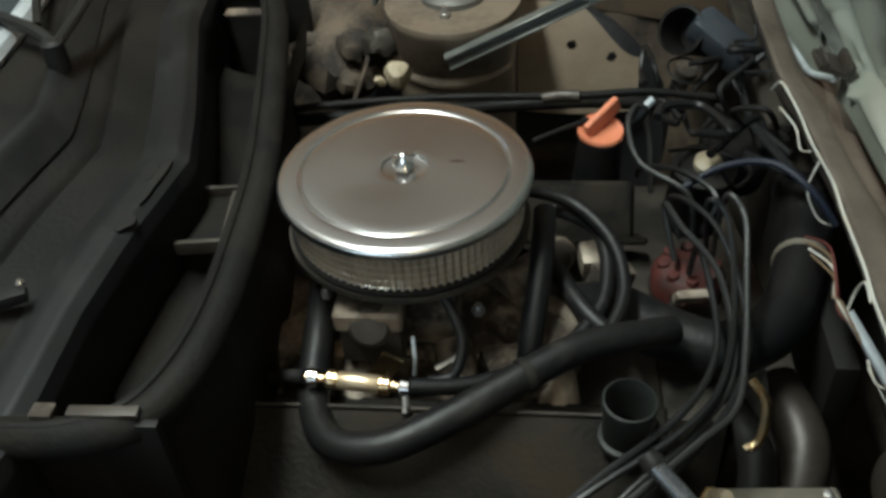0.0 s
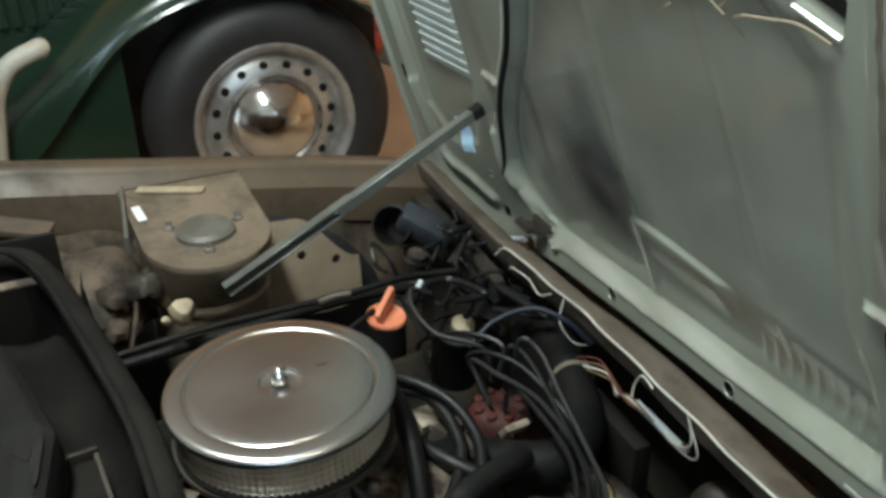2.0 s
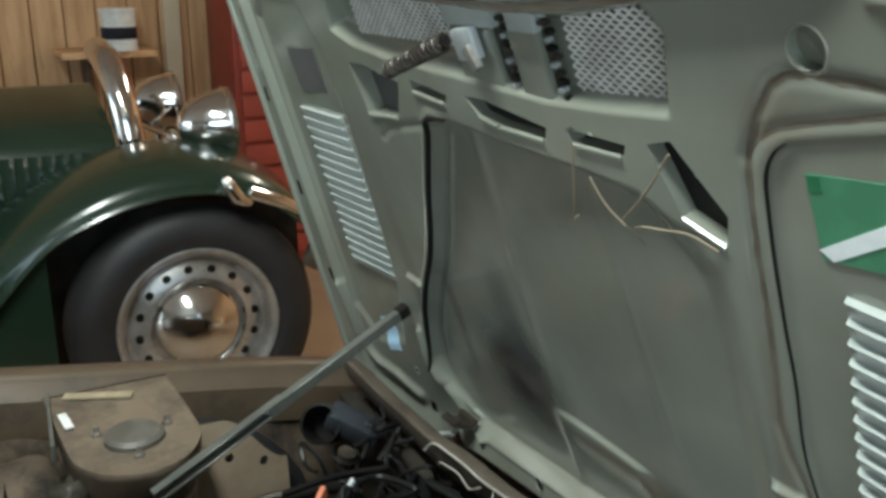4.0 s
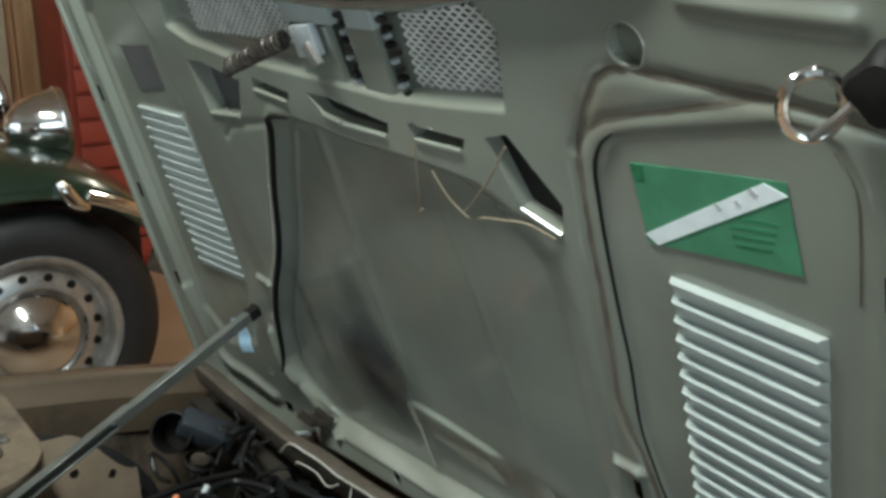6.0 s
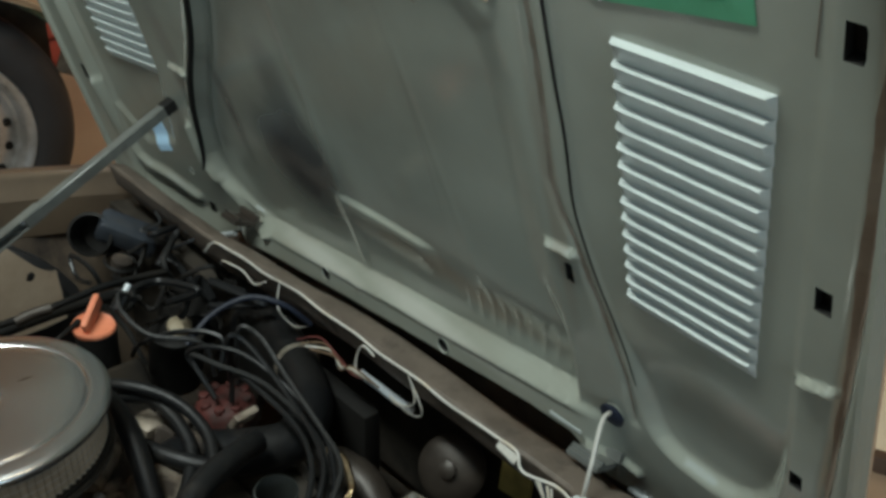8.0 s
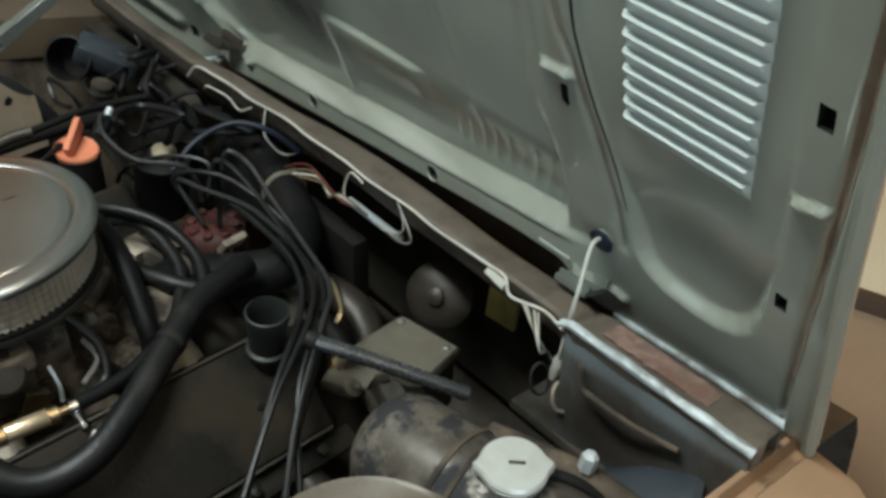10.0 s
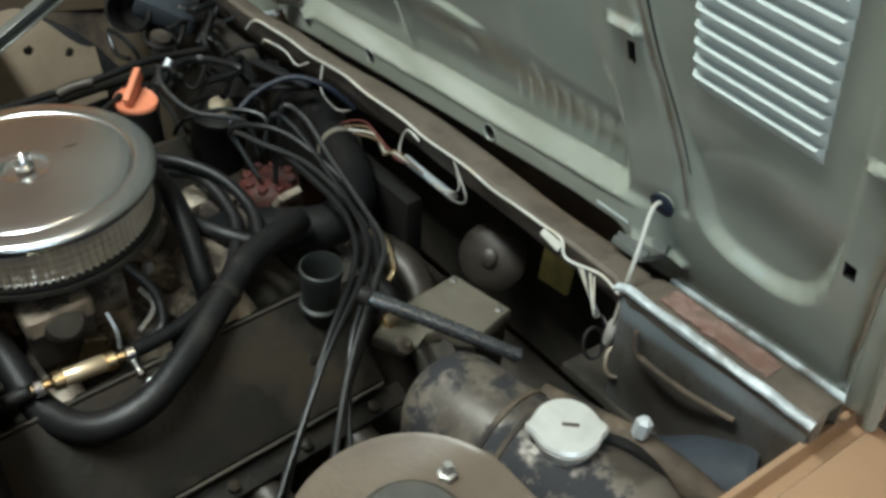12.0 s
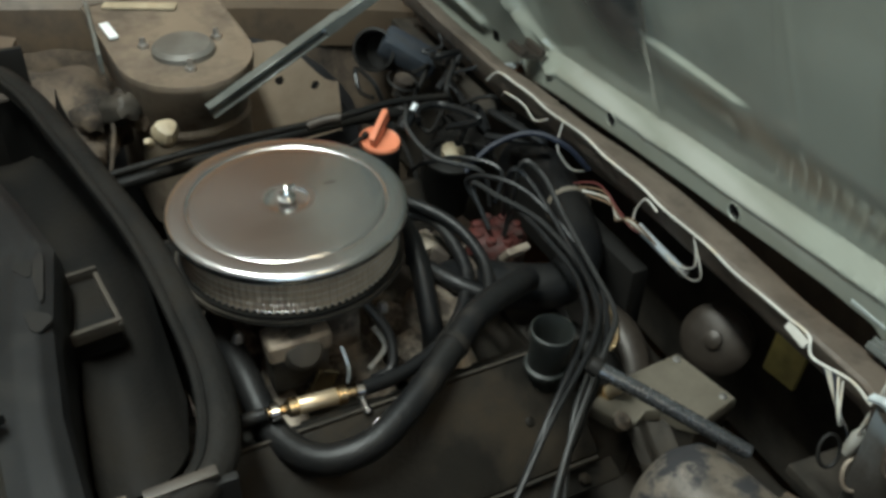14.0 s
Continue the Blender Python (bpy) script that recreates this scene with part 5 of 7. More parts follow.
# inlet manifold with runners
mani = part("inlet_manifold", Geo().box((0.0, 0.0, 0.505), (0.34, 0.16, 0.06), None, 0.018, 3), ALLOY, engine, "stained cast aluminium inlet manifold")
for side in (-1, 1):
    for k in range(4):
        x = -0.15 + 0.10 * k
        part("runner", Geo().tube([(x * 0.6, 0.02 * side, 0.535), (x, 0.085 * side, 0.530), (x * 1.05, 0.15 * side, 0.480)], 0.021, 12, 5, [0.022, 0.021, 0.024]), ALLOY, mani)
part("water_outlet", Geo().lathe([(0.042, -0.06), (0.040, 0.0), (0.034, 0.012), (0.020, 0.018)], (0.155, -0.055, 0.555), (0.25, -0.15, 1), 20), ALLOY, mani, "stained thermostat housing")
part("manifold_foot", Geo().box((0.115, -0.095, 0.528), (0.070, 0.060, 0.030), Euler((0.2, 0.1, 0.4)).to_matrix(), 0.008), ALLOY, mani)
part("timing_cover", Geo().box((0.30, 0.0, 0.38), (0.07, 0.24, 0.22), None, 0.02), IRON, engine, "stained timing cover")
part("pulley", Geo().lathe([(0.03, -0.02), (0.075, -0.02), (0.078, -0.012), (0.062, 0.0), (0.078, 0.012), (0.075, 0.02), (0.03, 0.02)], (0.365, -0.02, 0.40), (1, 0, 0), 32), STEEL, engine)
part("bolt_boss", Geo().box((0.215, 0.035, 0.545), (0.045, 0.030, 0.035), Euler((0.1, 0.2, 0.5)).to_matrix(), 0.007), ALLOY, engine, "pale alloy boss")
part("bolt_boss", Geo().box((0.195, 0.065, 0.548), (0.030, 0.034, 0.030), Euler((0.2, 0.0, 0.2)).to_matrix(), 0.007), ALLOY, engine, "pale alloy boss")

# oil filler on the far cover
filler = thing("oil_filler", (0.205, 0.232, 0.53), "black oil filler neck with an orange twist cap", "oil filler")
part("neck", Geo().lathe([(0.032, -0.02), (0.031, 0.0), (0.0275, 0.055), (0.0275, 0.076)], (0.205, 0.236, 0.53), (0.05, -0.05, 1), 28), HOSE, filler, "black filler neck")
cap = part("cap", Geo().lathe([(0.026, 0.0), (0.0285, 0.002), (0.0295, 0.008), (0.0275, 0.011), (0.024, 0.009), (0.010, 0.0085)], (0.207, 0.236, 0.604), (0.10, -0.16, 1), 30), ORANGE, filler, "orange plastic twist cap")
part("grip", Geo().box((0.209, 0.240, 0.627), (0.058, 0.009, 0.022), Euler((0, radians(-20), radians(45))).to_matrix(), 0.004, 3), ORANGE, cap)

# breather on the near cover
br = thing("breather", (0.215, -0.205, 0.55), "grey plastic crankcase breather with an open top", "breather")
part("cup", Geo().lathe([(0.017, -0.05), (0.018, 0.0), (0.021, 0.012), (0.0225, 0.056), (0.0242, 0.060), (0.0242, 0.070), (0.0226, 0.071), (0.0216, 0.060), (0.0205, 0.012), (0.004, 0.010)], (0.215, -0.205, 0.555), (0.02, -0.05, 1), 26), BREATHER, br)
part("collar", Geo().lathe([(0.0205, 0), (0.0245, 0.003), (0.0245, 0.008), (0.0205, 0.010)], (0.215, -0.206, 0.565), (0.02, -0.05, 1), 26, cap=False), BREATHER, br)

# ---- air cleaner ----
R = 0.1285
ac = thing("air_cleaner", (0.0, 0.0, 0.632), "round chrome-lidded air cleaner with a pleated paper element", "air cleaner")
lidp = [(R - 0.001, -0.010), (R + 0.0005, -0.007), (R + 0.0004, -0.003), (R - 0.0008, -0.0006), (R - 0.003, 0.0008), (R - 0.007, 0.0014), (R * 0.88, 0.0020), (R * 0.845, 0.0022), (R * 0.835, 0.0020), (R * 0.826, 0.0006), (R * 0.818, 0.0001), (R * 0.808, 0.0006), (R * 0.800, 0.0019), (R * 0.790, 0.0022), (R * 0.70, 0.0026), (R * 0.5, 0.0031), (R * 0.25, 0.0036), (0.0250, 0.0039), (0.0238, 0.0036), (0.0222, 0.0008), (0.0205, 0.0002), (0.004, 0.0001)]
lid = part("lid", Geo().lathe(lidp, (0, 0, 0.72), n=128), LID, ac, "worn chrome lid with a rolled edge")
part("wing_nut", Geo().lathe([(0.0095, 0), (0.0095, 0.004), (0.006, 0.008), (0.0045, 0.016), (0.002, 0.018)], (0, 0, 0.723), n=14).box((0, 0, 0.732), (0.024, 0.005, 0.010), Euler((0, 0, 0.6)).to_matrix(), 0.002), CHROME, lid, "chrome wing nut")


def pleat(a, h):
    return 1 + 0.017 * math.cos(92 * a)


part("element", Geo().lathe([(R - 0.012, 0.0), (R - 0.012, 0.025), (R - 0.012, 0.050)], (0, 0, 0.660), n=736, wobble=pleat, cap=False), ELEMENT, ac, "pleated paper element behind wire mesh", 5)
part("element_ring", Geo().lathe([(R - 0.016, -0.002), (R - 0.007, -0.002), (R - 0.006, 0.003), (R - 0.014, 0.004)], (0, 0, 0.660), n=96, cap=False), RUBBER, ac)
part("element_ring", Geo().lathe([(R - 0.016, -0.003), (R - 0.0075, -0.003), (R - 0.007, 0.003), (R - 0.014, 0.003)], (0, 0, 0.708), n=96, cap=False), RUBBER, ac)
# fine wire screen round the element
for z in np.linspace(0.668, 0.702, 5):
    part("screen_wire", Geo().lathe([(R - 0.0095, -0.0003), (R - 0.0090, 0.0), (R - 0.0095, 0.0003)], (0, 0, float(z)), n=96, cap=False), STEEL, ac)
part("base", Geo().lathe([(0.035, -0.012), (0.06, -0.006), (R - 0.012, 0.0), (R - 0.003, 0.004), (R - 0.003, 0.009), (R - 0.012, 0.007), (0.05, 0.004)], (0, 0, 0.650), n=96), IRON, ac, "dark base pan")

# ---- carburettor ----
carb = thing("carburettor", (0.0, 0.0, 0.535), "dusty alloy carburettor below the air cleaner", "carburettor")
part("body", Geo().box((0.0, -0.01, 0.585), (0.105, 0.125, 0.085), None, 0.012), ALLOY, carb, "dark stained carburettor body")
part("throat", Geo().lathe([(0.045, 0), (0.045, 0.02)], (0, 0, 0.625), n=28), ALLOY, carb)
bowl = part("float_bowl", Geo().box((-0.032, -0.098, 0.616), (0.070, 0.038, 0.026), None, 0.009, 3), ALLOY, carb, "pale alloy float bowl cover")
part("bowl_front", Geo().lathe([(0.022, -0.012), (0.024, 0.0), (0.018, 0.008), (0.006, 0.010)], (-0.030, -0.112, 0.612), (0, -0.9, 0.5), 20), IRON, bowl)
part("bowl_base", Geo().box((-0.032, -0.092, 0.578), (0.064, 0.040, 0.045), None, 0.008), IRON, carb)
part("linkage", Geo().tube([(0.055, -0.10, 0.60), (0.06, -0.12, 0.585), (0.035, -0.135, 0.575)], 0.003, 6), STEEL, carb)
part("linkage", Geo().tube([(0.012, -0.115, 0.60), (0.014, -0.128, 0.58), (0.012, -0.130, 0.560)], 0.0022, 6), ZINC, carb, "bright linkage rod")
part("lever", Geo().box((-0.018, -0.128, 0.565), (0.024, 0.006, 0.045), Euler((0, 0.5, 0)).to_matrix(), 0.002), BRASS, carb, "brassy throttle lever")
for k, (lx, ly, lz) in enumerate(((-0.085, -0.06, 0.60), (0.075, -0.08, 0.60), (0.09, -0.02, 0.61), (-0.10, 0.0, 0.61))):
    part("bolt", Geo().lathe([(0.007, 0), (0.007, 0.006), (0.004, 0.012)], (lx, ly, lz), n=6), STEEL, carb)

# ---- fuel filter ----
ff = thing("fuel_filter", (-0.035, -0.167, 0.575), "small brass in-line fuel filter with hose clips", "fuel filter")
ax = Vector((0.099, -0.005, -0.005)).normalized()
o = Vector((-0.085, -0.165, 0.592))
part("canister", Geo().lathe([(0.0075, 0.026), (0.0088, 0.028), (0.0088, 0.072), (0.0075, 0.074)], o, ax, 24), PAPER_GOLD, ff, "amber filter canister")
part("end_cap", Geo().lathe([(0.005, 0.016), (0.0100, 0.020), (0.0100, 0.029), (0.0085, 0.030)], o, ax, 20), BRASS, ff, "brass end cap")
part("end_cap", Geo().lathe([(0.0085, 0.070), (0.0100, 0.071), (0.0100, 0.080), (0.005, 0.082)], o, ax, 20), BRASS, ff, "brass end cap")
part("spigot", Geo().lathe([(0.005, -0.002), (0.005, 0.018)], o, ax, 12), BRASS, ff)
part("spigot", Geo().lathe([(0.005, 0.080), (0.005, 0.104)], o, ax, 12), BRASS, ff)
part("hose_clip", Geo().lathe([(0.008, 0.0), (0.0095, 0.001), (0.0095, 0.009), (0.008, 0.010)], o, ax, 16), CHROME, ff, "bright hose clip")
part("hose_clip", Geo().lathe([(0.008, 0.090), (0.0095, 0.091), (0.0095, 0.099), (0.008, 0.100)], o, ax, 16), CHROME, ff, "bright hose clip")
part("clip_screw", Geo().lathe([(0.004, 0), (0.004, 0.012), (0.0055, 0.013), (0.0055, 0.018)], o + ax * 0.095 + Vector((0, -0.004, -0.006)), (0.1, -0.7, -0.5), 8), CHROME, ff)


def hose(label, pts, r, mat=HOSE, name="hose", category="hose", group="", n=12, radii=None, clips=()):
    t = thing(name, pts[0], label, category, group)
    part("tube", Geo().tube(pts, r, n, 8, radii), mat, t)
    for i, cm in clips:
        a, b = Vector(pts[i]), Vector(pts[min(i + 1, len(pts) - 1)])
        d = (b - a) if b != a else Vector(pts[i]) - Vector(pts[i - 1])
        part("clip", Geo().lathe([(r * 1.04, -0.005), (r * 1.10, -0.004), (r * 1.10, 0.004), (r * 1.04, 0.005)], a, d, 20, cap=False), cm, t, "hose clip")
    return t


hose("thick black heater hose looped over the rocker cover", [(-0.098, 0.00, 0.585), (-0.090, -0.09, 0.580), (-0.084, -0.165, 0.566), (-0.057, -0.222, 0.570), (-0.008, -0.236, 0.580), (0.050, -0.212, 0.590), (0.124, -0.160, 0.598), (0.175, -0.125, 0.600), (0.225, -0.10, 0.592), (0.27, -0.075, 0.575)], 0.0158, clips=((6, RUBBER),))
hose("ribbed black radiator top hose", [(0.165, -0.035, 0.560), (0.215, -0.020, 0.548), (0.275, -0.042, 0.535), (0.335, -0.055, 0.530), (0.395, -0.010, 0.528), (0.435, 0.085, 0.528), (0.468, 0.20, 0.520), (0.478, 0.30, 0.470)], 0.030, n=16, clips=((1, GRIME), (5, SEALER)))
hose("black fuel hose from the filter", [(0.014, -0.170, 0.588), (0.07, -0.158, 0.580), (0.13, -0.128, 0.576), (0.175, -0.085, 0.574), (0.205, -0.03, 0.585), (0.20, 0.05, 0.60), (0.150, 0.085, 0.605)], 0.0085)
hose("black fuel hose to the filter", [(-0.087, -0.165, 0.592), (-0.125, -0.15, 0.575), (-0.15, -0.10, 0.52)], 0.0075)
hose("thin black vacuum hose beside the carburettor", [(0.045, -0.10, 0.640), (0.062, -0.125, 0.610), (0.055, -0.150, 0.585), (0.030, -0.155, 0.580)], 0.0055)
hose("black vacuum hose by the air cleaner", [(0.115, 0.075, 0.640), (0.170, 0.070, 0.625), (0.212, 0.020, 0.612), (0.222, -0.045, 0.598), (0.200, -0.105, 0.588)], 0.0075)
hose("short black hose beside the air cleaner", [(0.140, 0.035, 0.640), (0.138, -0.03, 0.630), (0.128, -0.095, 0.575), (0.126, -0.105, 0.545)], 0.0125)
hose("short black by-pass hose", [(0.150, 0.01, 0.585), (0.182, -0.055, 0.582), (0.225, -0.095, 0.570)], 0.0105)
hose("long black pipe behind the engine", [(-0.24, 0.325, 0.580), (-0.15, 0.33, 0.590), (0.0, 0.335, 0.598), (0.18, 0.335, 0.600), (0.27, 0.335, 0.606), (0.36, 0.33, 0.60)], 0.0055, COWL)
hose("black heater pipe under the far tower", [(-0.22, 0.36, 0.545), (0.0, 0.365, 0.560), (0.20, 0.37, 0.570), (0.33, 0.37, 0.560)], 0.010, COWL)
hose("bright steel pipe behind the air cleaner", [(0.135, 0.335, 0.596), (0.160, 0.335, 0.600), (0.185, 0.33, 0.602)], 0.0085, RUSTY, "pipe", "pipe")

# ---- distributor and leads ----
dist = thing("distributor", (0.305, 0.06, 0.44), "dark distributor with a dusty red cap", "distributor")
part("body", Geo().lathe([(0.034, -0.05), (0.036, 0.03), (0.040, 0.04), (0.040, 0.055)], (0.305, 0.062, 0.455), n=24), ALLOY, dist, "stained alloy distributor body")
cp = part("cap", Geo().lathe([(0.042, 0.0), (0.042, 0.020), (0.036, 0.030), (0.030, 0.034), (0.010, 0.035)], (0.305, 0.062, 0.510), n=28), RED, dist, "dusty red distributor cap")
for k in range(8):
    a = 2 * math.pi * k / 8
    part("tower", Geo().lathe([(0.0075, 0), (0.007, 0.009), (0.006, 0.010)], (0.305 + 0.029 * math.cos(a), 0.062 + 0.029 * math.sin(a), 0.538), n=12), RED, cp)
part("clip", Geo().box((0.285, 0.022, 0.515), (0.010, 0.004, 0.045), Euler((0.2, 0, 0.3)).to_matrix(), 0.001), CHROME, dist, "bright cap clip")
part("plate", Geo().box((0.300, 0.007, 0.546), (0.036, 0.010, 0.030), Euler((0.6, 0, 0.1)).to_matrix(), 0.004), ALLOY, dist, "pale bracket with two screws")
for k in (-1, 1):
    part("screw", Geo().lathe([(0.004, 0), (0.004, 0.003)], (0.300 + 0.009 * k, 0.001, 0.549 + 0.005 * k), (0, -0.8, 0.5), 10), RUST, dist)
can = thing("ignition_coil", (0.35, 0.30, 0.45), "black round canister with a cream cap", "coil")
part("canister", Geo().lathe([(0.042, -0.06), (0.042, 0.03), (0.044, 0.033), (0.044, 0.042), (0.038, 0.045)], (0.352, 0.305, 0.47), (0.05, -0.15, 1), 28), RUBBER, can)
part("cap", Geo().lathe([(0.019, 0.0), (0.019, 0.008), (0.012, 0.012)], (0.357, 0.296, 0.515), (0.05, -0.25, 1), 22), CREAM, can, "cream plastic cap")

leads = [
    ([(0.325, 0.082, 0.550), (0.313, 0.055, 0.640), (0.332, 0.035, 0.632), (0.328, -0.065, 0.606), (0.305, -0.160, 0.602), (0.262, -0.222, 0.602), (0.16, -0.296, 0.585), (0.05, -0.375, 0.52)], 0.0035),
    ([(0.330, 0.070, 0.550), (0.331, 0.058, 0.645), (0.347, 0.030, 0.640), (0.343, -0.030, 0.618), (0.331, -0.120, 0.600), (0.312, -0.192, 0.598), (0.270, -0.235, 0.596), (0.18, -0.31, 0.565), (0.10, -0.39, 0.50)], 0.0035),
    ([(0.300, 0.035, 0.555), (0.303, 0.018, 0.606), (0.308, -0.075, 0.604), (0.298, -0.142, 0.602), (0.258, -0.210, 0.604), (0.17, -0.285, 0.590), (0.08, -0.355, 0.53), (0.02, -0.41, 0.47)], 0.0036),
    ([(0.285, 0.050, 0.560), (0.272, 0.081, 0.615), (0.285, 0.035, 0.622), (0.318, -0.03, 0.610), (0.318, -0.14, 0.594), (0.275, -0.215, 0.590), (0.20, -0.285, 0.570), (0.14, -0.37, 0.50)], 0.0035),
    ([(0.295, 0.088, 0.560), (0.280, 0.110, 0.600), (0.300, 0.075, 0.622), (0.325, 0.02, 0.622), (0.338, -0.08, 0.602), (0.318, -0.165, 0.592), (0.26, -0.245, 0.580), (0.15, -0.335, 0.53), (0.07, -0.42, 0.46)], 0.0035),
    ([(0.310, 0.095, 0.560), (0.300, 0.105, 0.612), (0.250, 0.150, 0.622), (0.238, 0.205, 0.636), (0.248, 0.236, 0.645), (0.262, 0.240, 0.640)], 0.0035),
    ([(0.320, 0.100, 0.560), (0.335, 0.115, 0.60), (0.300, 0.165, 0.60), (0.262, 0.215, 0.57), (0.26, 0.25, 0.53)], 0.0035),
]
for k, (pts, r) in enumerate(leads):
    hose("dusty grey-black ignition lead", pts, r, CABLE_GREY if k % 2 else CABLE, "ignition_lead", "lead", "ignition leads", 8)
hose("blue-black cable arched to the slam panel", [(0.300, 0.150, 0.585), (0.345, 0.158, 0.612), (0.394, 0.138, 0.632), (0.430, 0.104, 0.622), (0.462, 0.085, 0.585)], 0.0042, CABLE_BLUE, "cable", "cable", n=8)
boot = thing("lead_boot", (0.255, 0.236, 0.625), "black rubber lead boot with a metal tip", "lead boot")
part("boot", Geo().lathe([(0.010, 0), (0.011, 0.012), (0.008, 0.026)], (0.244, 0.240, 0.620), (0.6, 0.2, 0.6), 14), CABLE, boot)
part("tip", Geo().lathe([(0.005, 0), (0.005, 0.012)], (0.262, 0.246, 0.640), (0.6, 0.2, 0.6), 10), ZINC, boot)

# ---- far front corner: intake tube, connector box and loom ----
dip = thing("thin_rod", (0.155, 0.22, 0.60), "thin black rod lying beside the oil filler", "rod")
part("rod", Geo().tube([(0.124, 0.198, 0.620), (0.156, 0.220, 0.621), (0.188, 0.242, 0.620)], 0.0032, 8, 4), RUBBER, dip)
part("end", Geo().lathe([(0.004, -0.004), (0.0052, -0.003), (0.0052, 0.004), (0.003, 0.006)], (0.188, 0.242, 0.620), (0.82, 0.56, 0), 10), RUBBER, dip)
it = thing("intake_tube", (0.35, 0.60, 0.50), "black rubber intake tube by the far wing", "intake tube")
part("tube", Geo().lathe([(0.034, -0.10), (0.037, -0.01), (0.039, 0.0), (0.039, 0.012), (0.034, 0.013), (0.031, -0.05)], (0.352, 0.592, 0.560), (-0.55, -0.65, 0.45), 28), RUBBER, it)
bx = thing("relay_box", (0.41, 0.57, 0.50), "blue-grey plastic box beside the wing corner", "relay box")
rot = Euler((radians(12), radians(28), radians(-32))).to_matrix()
part("case", Geo().box((0.408, 0.572, 0.552), (0.105, 0.055, 0.042), rot, 0.017, 4), GREYBLUE, bx)
part("lid", Geo().box((0.4015, 0.5692, 0.572), (0.080, 0.034, 0.009), rot, 0.004, 2), GREYBLUE, bx)
sw = thing("sender_switch", (0.335, 0.44, 0.55), "small brassy switch on the far side of the bay", "switch")
part("body", Geo().lathe([(0.012, -0.02), (0.012, 0.0), (0.016, 0.002), (0.016, 0.014), (0.008, 0.018)], (0.335, 0.44, 0.57), (0.2, -0.3, 1), 14), ALLOY, sw)
part("ring", Geo().lathe([(0.024, 0), (0.027, 0.003), (0.024, 0.006)], (0.335, 0.44, 0.575), (0.2, -0.3, 1), 20, cap=False), RUBBER, sw)
rng = random.Random(5)
for k in range(14):
    x, y = rng.uniform(0.30, 0.43), rng.uniform(0.24, 0.46)
    pts = [(x, y, rng.uniform(0.53, 0.58))]
    for j in range(4):
        pts.append((min(0.44, max(0.28, pts[-1][0] + rng.uniform(-0.05, 0.07))), min(0.52, max(0.18, pts[-1][1] + rng.uniform(-0.08, 0.08))), min(0.61, max(0.50, pts[-1][2] + rng.uniform(-0.04, 0.04)))))
    hose("tangled black loom wires in the far corner", pts, rng.choice((0.003, 0.004, 0.006)), rng.choice((CABLE, CABLE, RUBBER, CABLE_GREY)), "loom_wire", "wire", "loom wires", 7)
bk = thing("fan_cowl", (0.46, 0.20, 0.40), "black fan shroud behind the radiator hose", "fan shroud")
part("shroud", Geo().box((0.455, 0.10, 0.46), (0.03, 0.34, 0.12), None, 0.012), RUBBER, bk)
part("housing", Geo().lathe([(0.05, 0), (0.052, 0.05), (0.045, 0.06)], (0.40, 0.36, 0.46), (0.1, -0.2, 1), 24), RUBBER, bk)
wp = thing("white_plug", (-0.062, 0.35, 0.60), "cream plastic plug at the foot of the strut tower", "plug")
part("plug", Geo().lathe([(0.010, -0.02), (0.017, -0.008), (0.019, 0.004), (0.014, 0.016), (0.006, 0.019)], (-0.062, 0.352, 0.622), (0.1, -0.4, 1), 14, wobble=lambda a, h: 1 + 0.12 * math.sin(3 * a)), CREAM, wp)
part("stem", Geo().lathe([(0.006, 0), (0.007, 0.010), (0.004, 0.016)], (-0.084, 0.352, 0.610), (-0.3, -0.4, 0.6), 10), CREAM, wp)

# lumpy grimy brake gear to the rear of the far tower
servo = thing("brake_servo", (-0.17, 0.53, 0.45), "grimy brown brake gear behind the strut tower", "brake servo")


def lump(a, h):
    return 1 + 0.28 * noise.noise(Vector((math.cos(a) * 2.3, math.sin(a) * 2.3, h * 45))) + 0.07 * math.sin(5 * a + h * 90)


part("drum", Geo().lathe([(0.06, -0.06), (0.085, -0.04), (0.088, 0.0), (0.075, 0.03), (0.045, 0.045), (0.015, 0.05)], (-0.175, 0.535, 0.575), (0.1, -0.45, 1), 36, wobble=lump), GRIME, servo)
part("cylinder", Geo().lathe([(0.022, 0), (0.024, 0.05), (0.020, 0.06), (0.020, 0.08), (0.012, 0.085)], (-0.125, 0.50, 0.590), (0.3, -0.6, 0.35), 20, wobble=lump), IRON, servo)
part("union", Geo().lathe([(0.014, -0.02), (0.024, -0.012), (0.026, 0.006), (0.016, 0.018), (0.008, 0.022)], (-0.145, 0.475, 0.602), (0.4, -0.5, 0.6), 18, wobble=lump), GRIME, servo)
for k in range(9):
    a = 0.7 * k
    part("caked_dirt", Geo().lathe([(0.012, -0.012), (0.022 + 0.003 * (k % 3), 0.0), (0.014, 0.014), (0.004, 0.018)], (-0.215 + 0.020 * k, 0.50 + 0.05 * math.sin(a * 2.1), 0.575 + 0.022 * math.cos(a * 1.3)), (0.3 * math.sin(a), -0.5, 0.8), 14, wobble=lump), GRIME, servo)
for k in range(1):
    part("pipe", Geo().tube([(-0.13 + 0.02 * k, 0.48, 0.61), (-0.12 + 0.01 * k, 0.44, 0.60), (-0.14 + 0.03 * k, 0.40, 0.55)], 0.0032, 7), GRIME, servo)
bkt = thing("wing_bracket", (-0.30, 0.63, 0.62), "tan bracket at the rear of the far inner wing", "bracket")
part("plate", Geo().box((-0.28, 0.64, 0.672), (0.13, 0.05, 0.012), Euler((0, 0.2, -0.3)).to_matrix(), 0.005), BODY_SHADED, bkt)
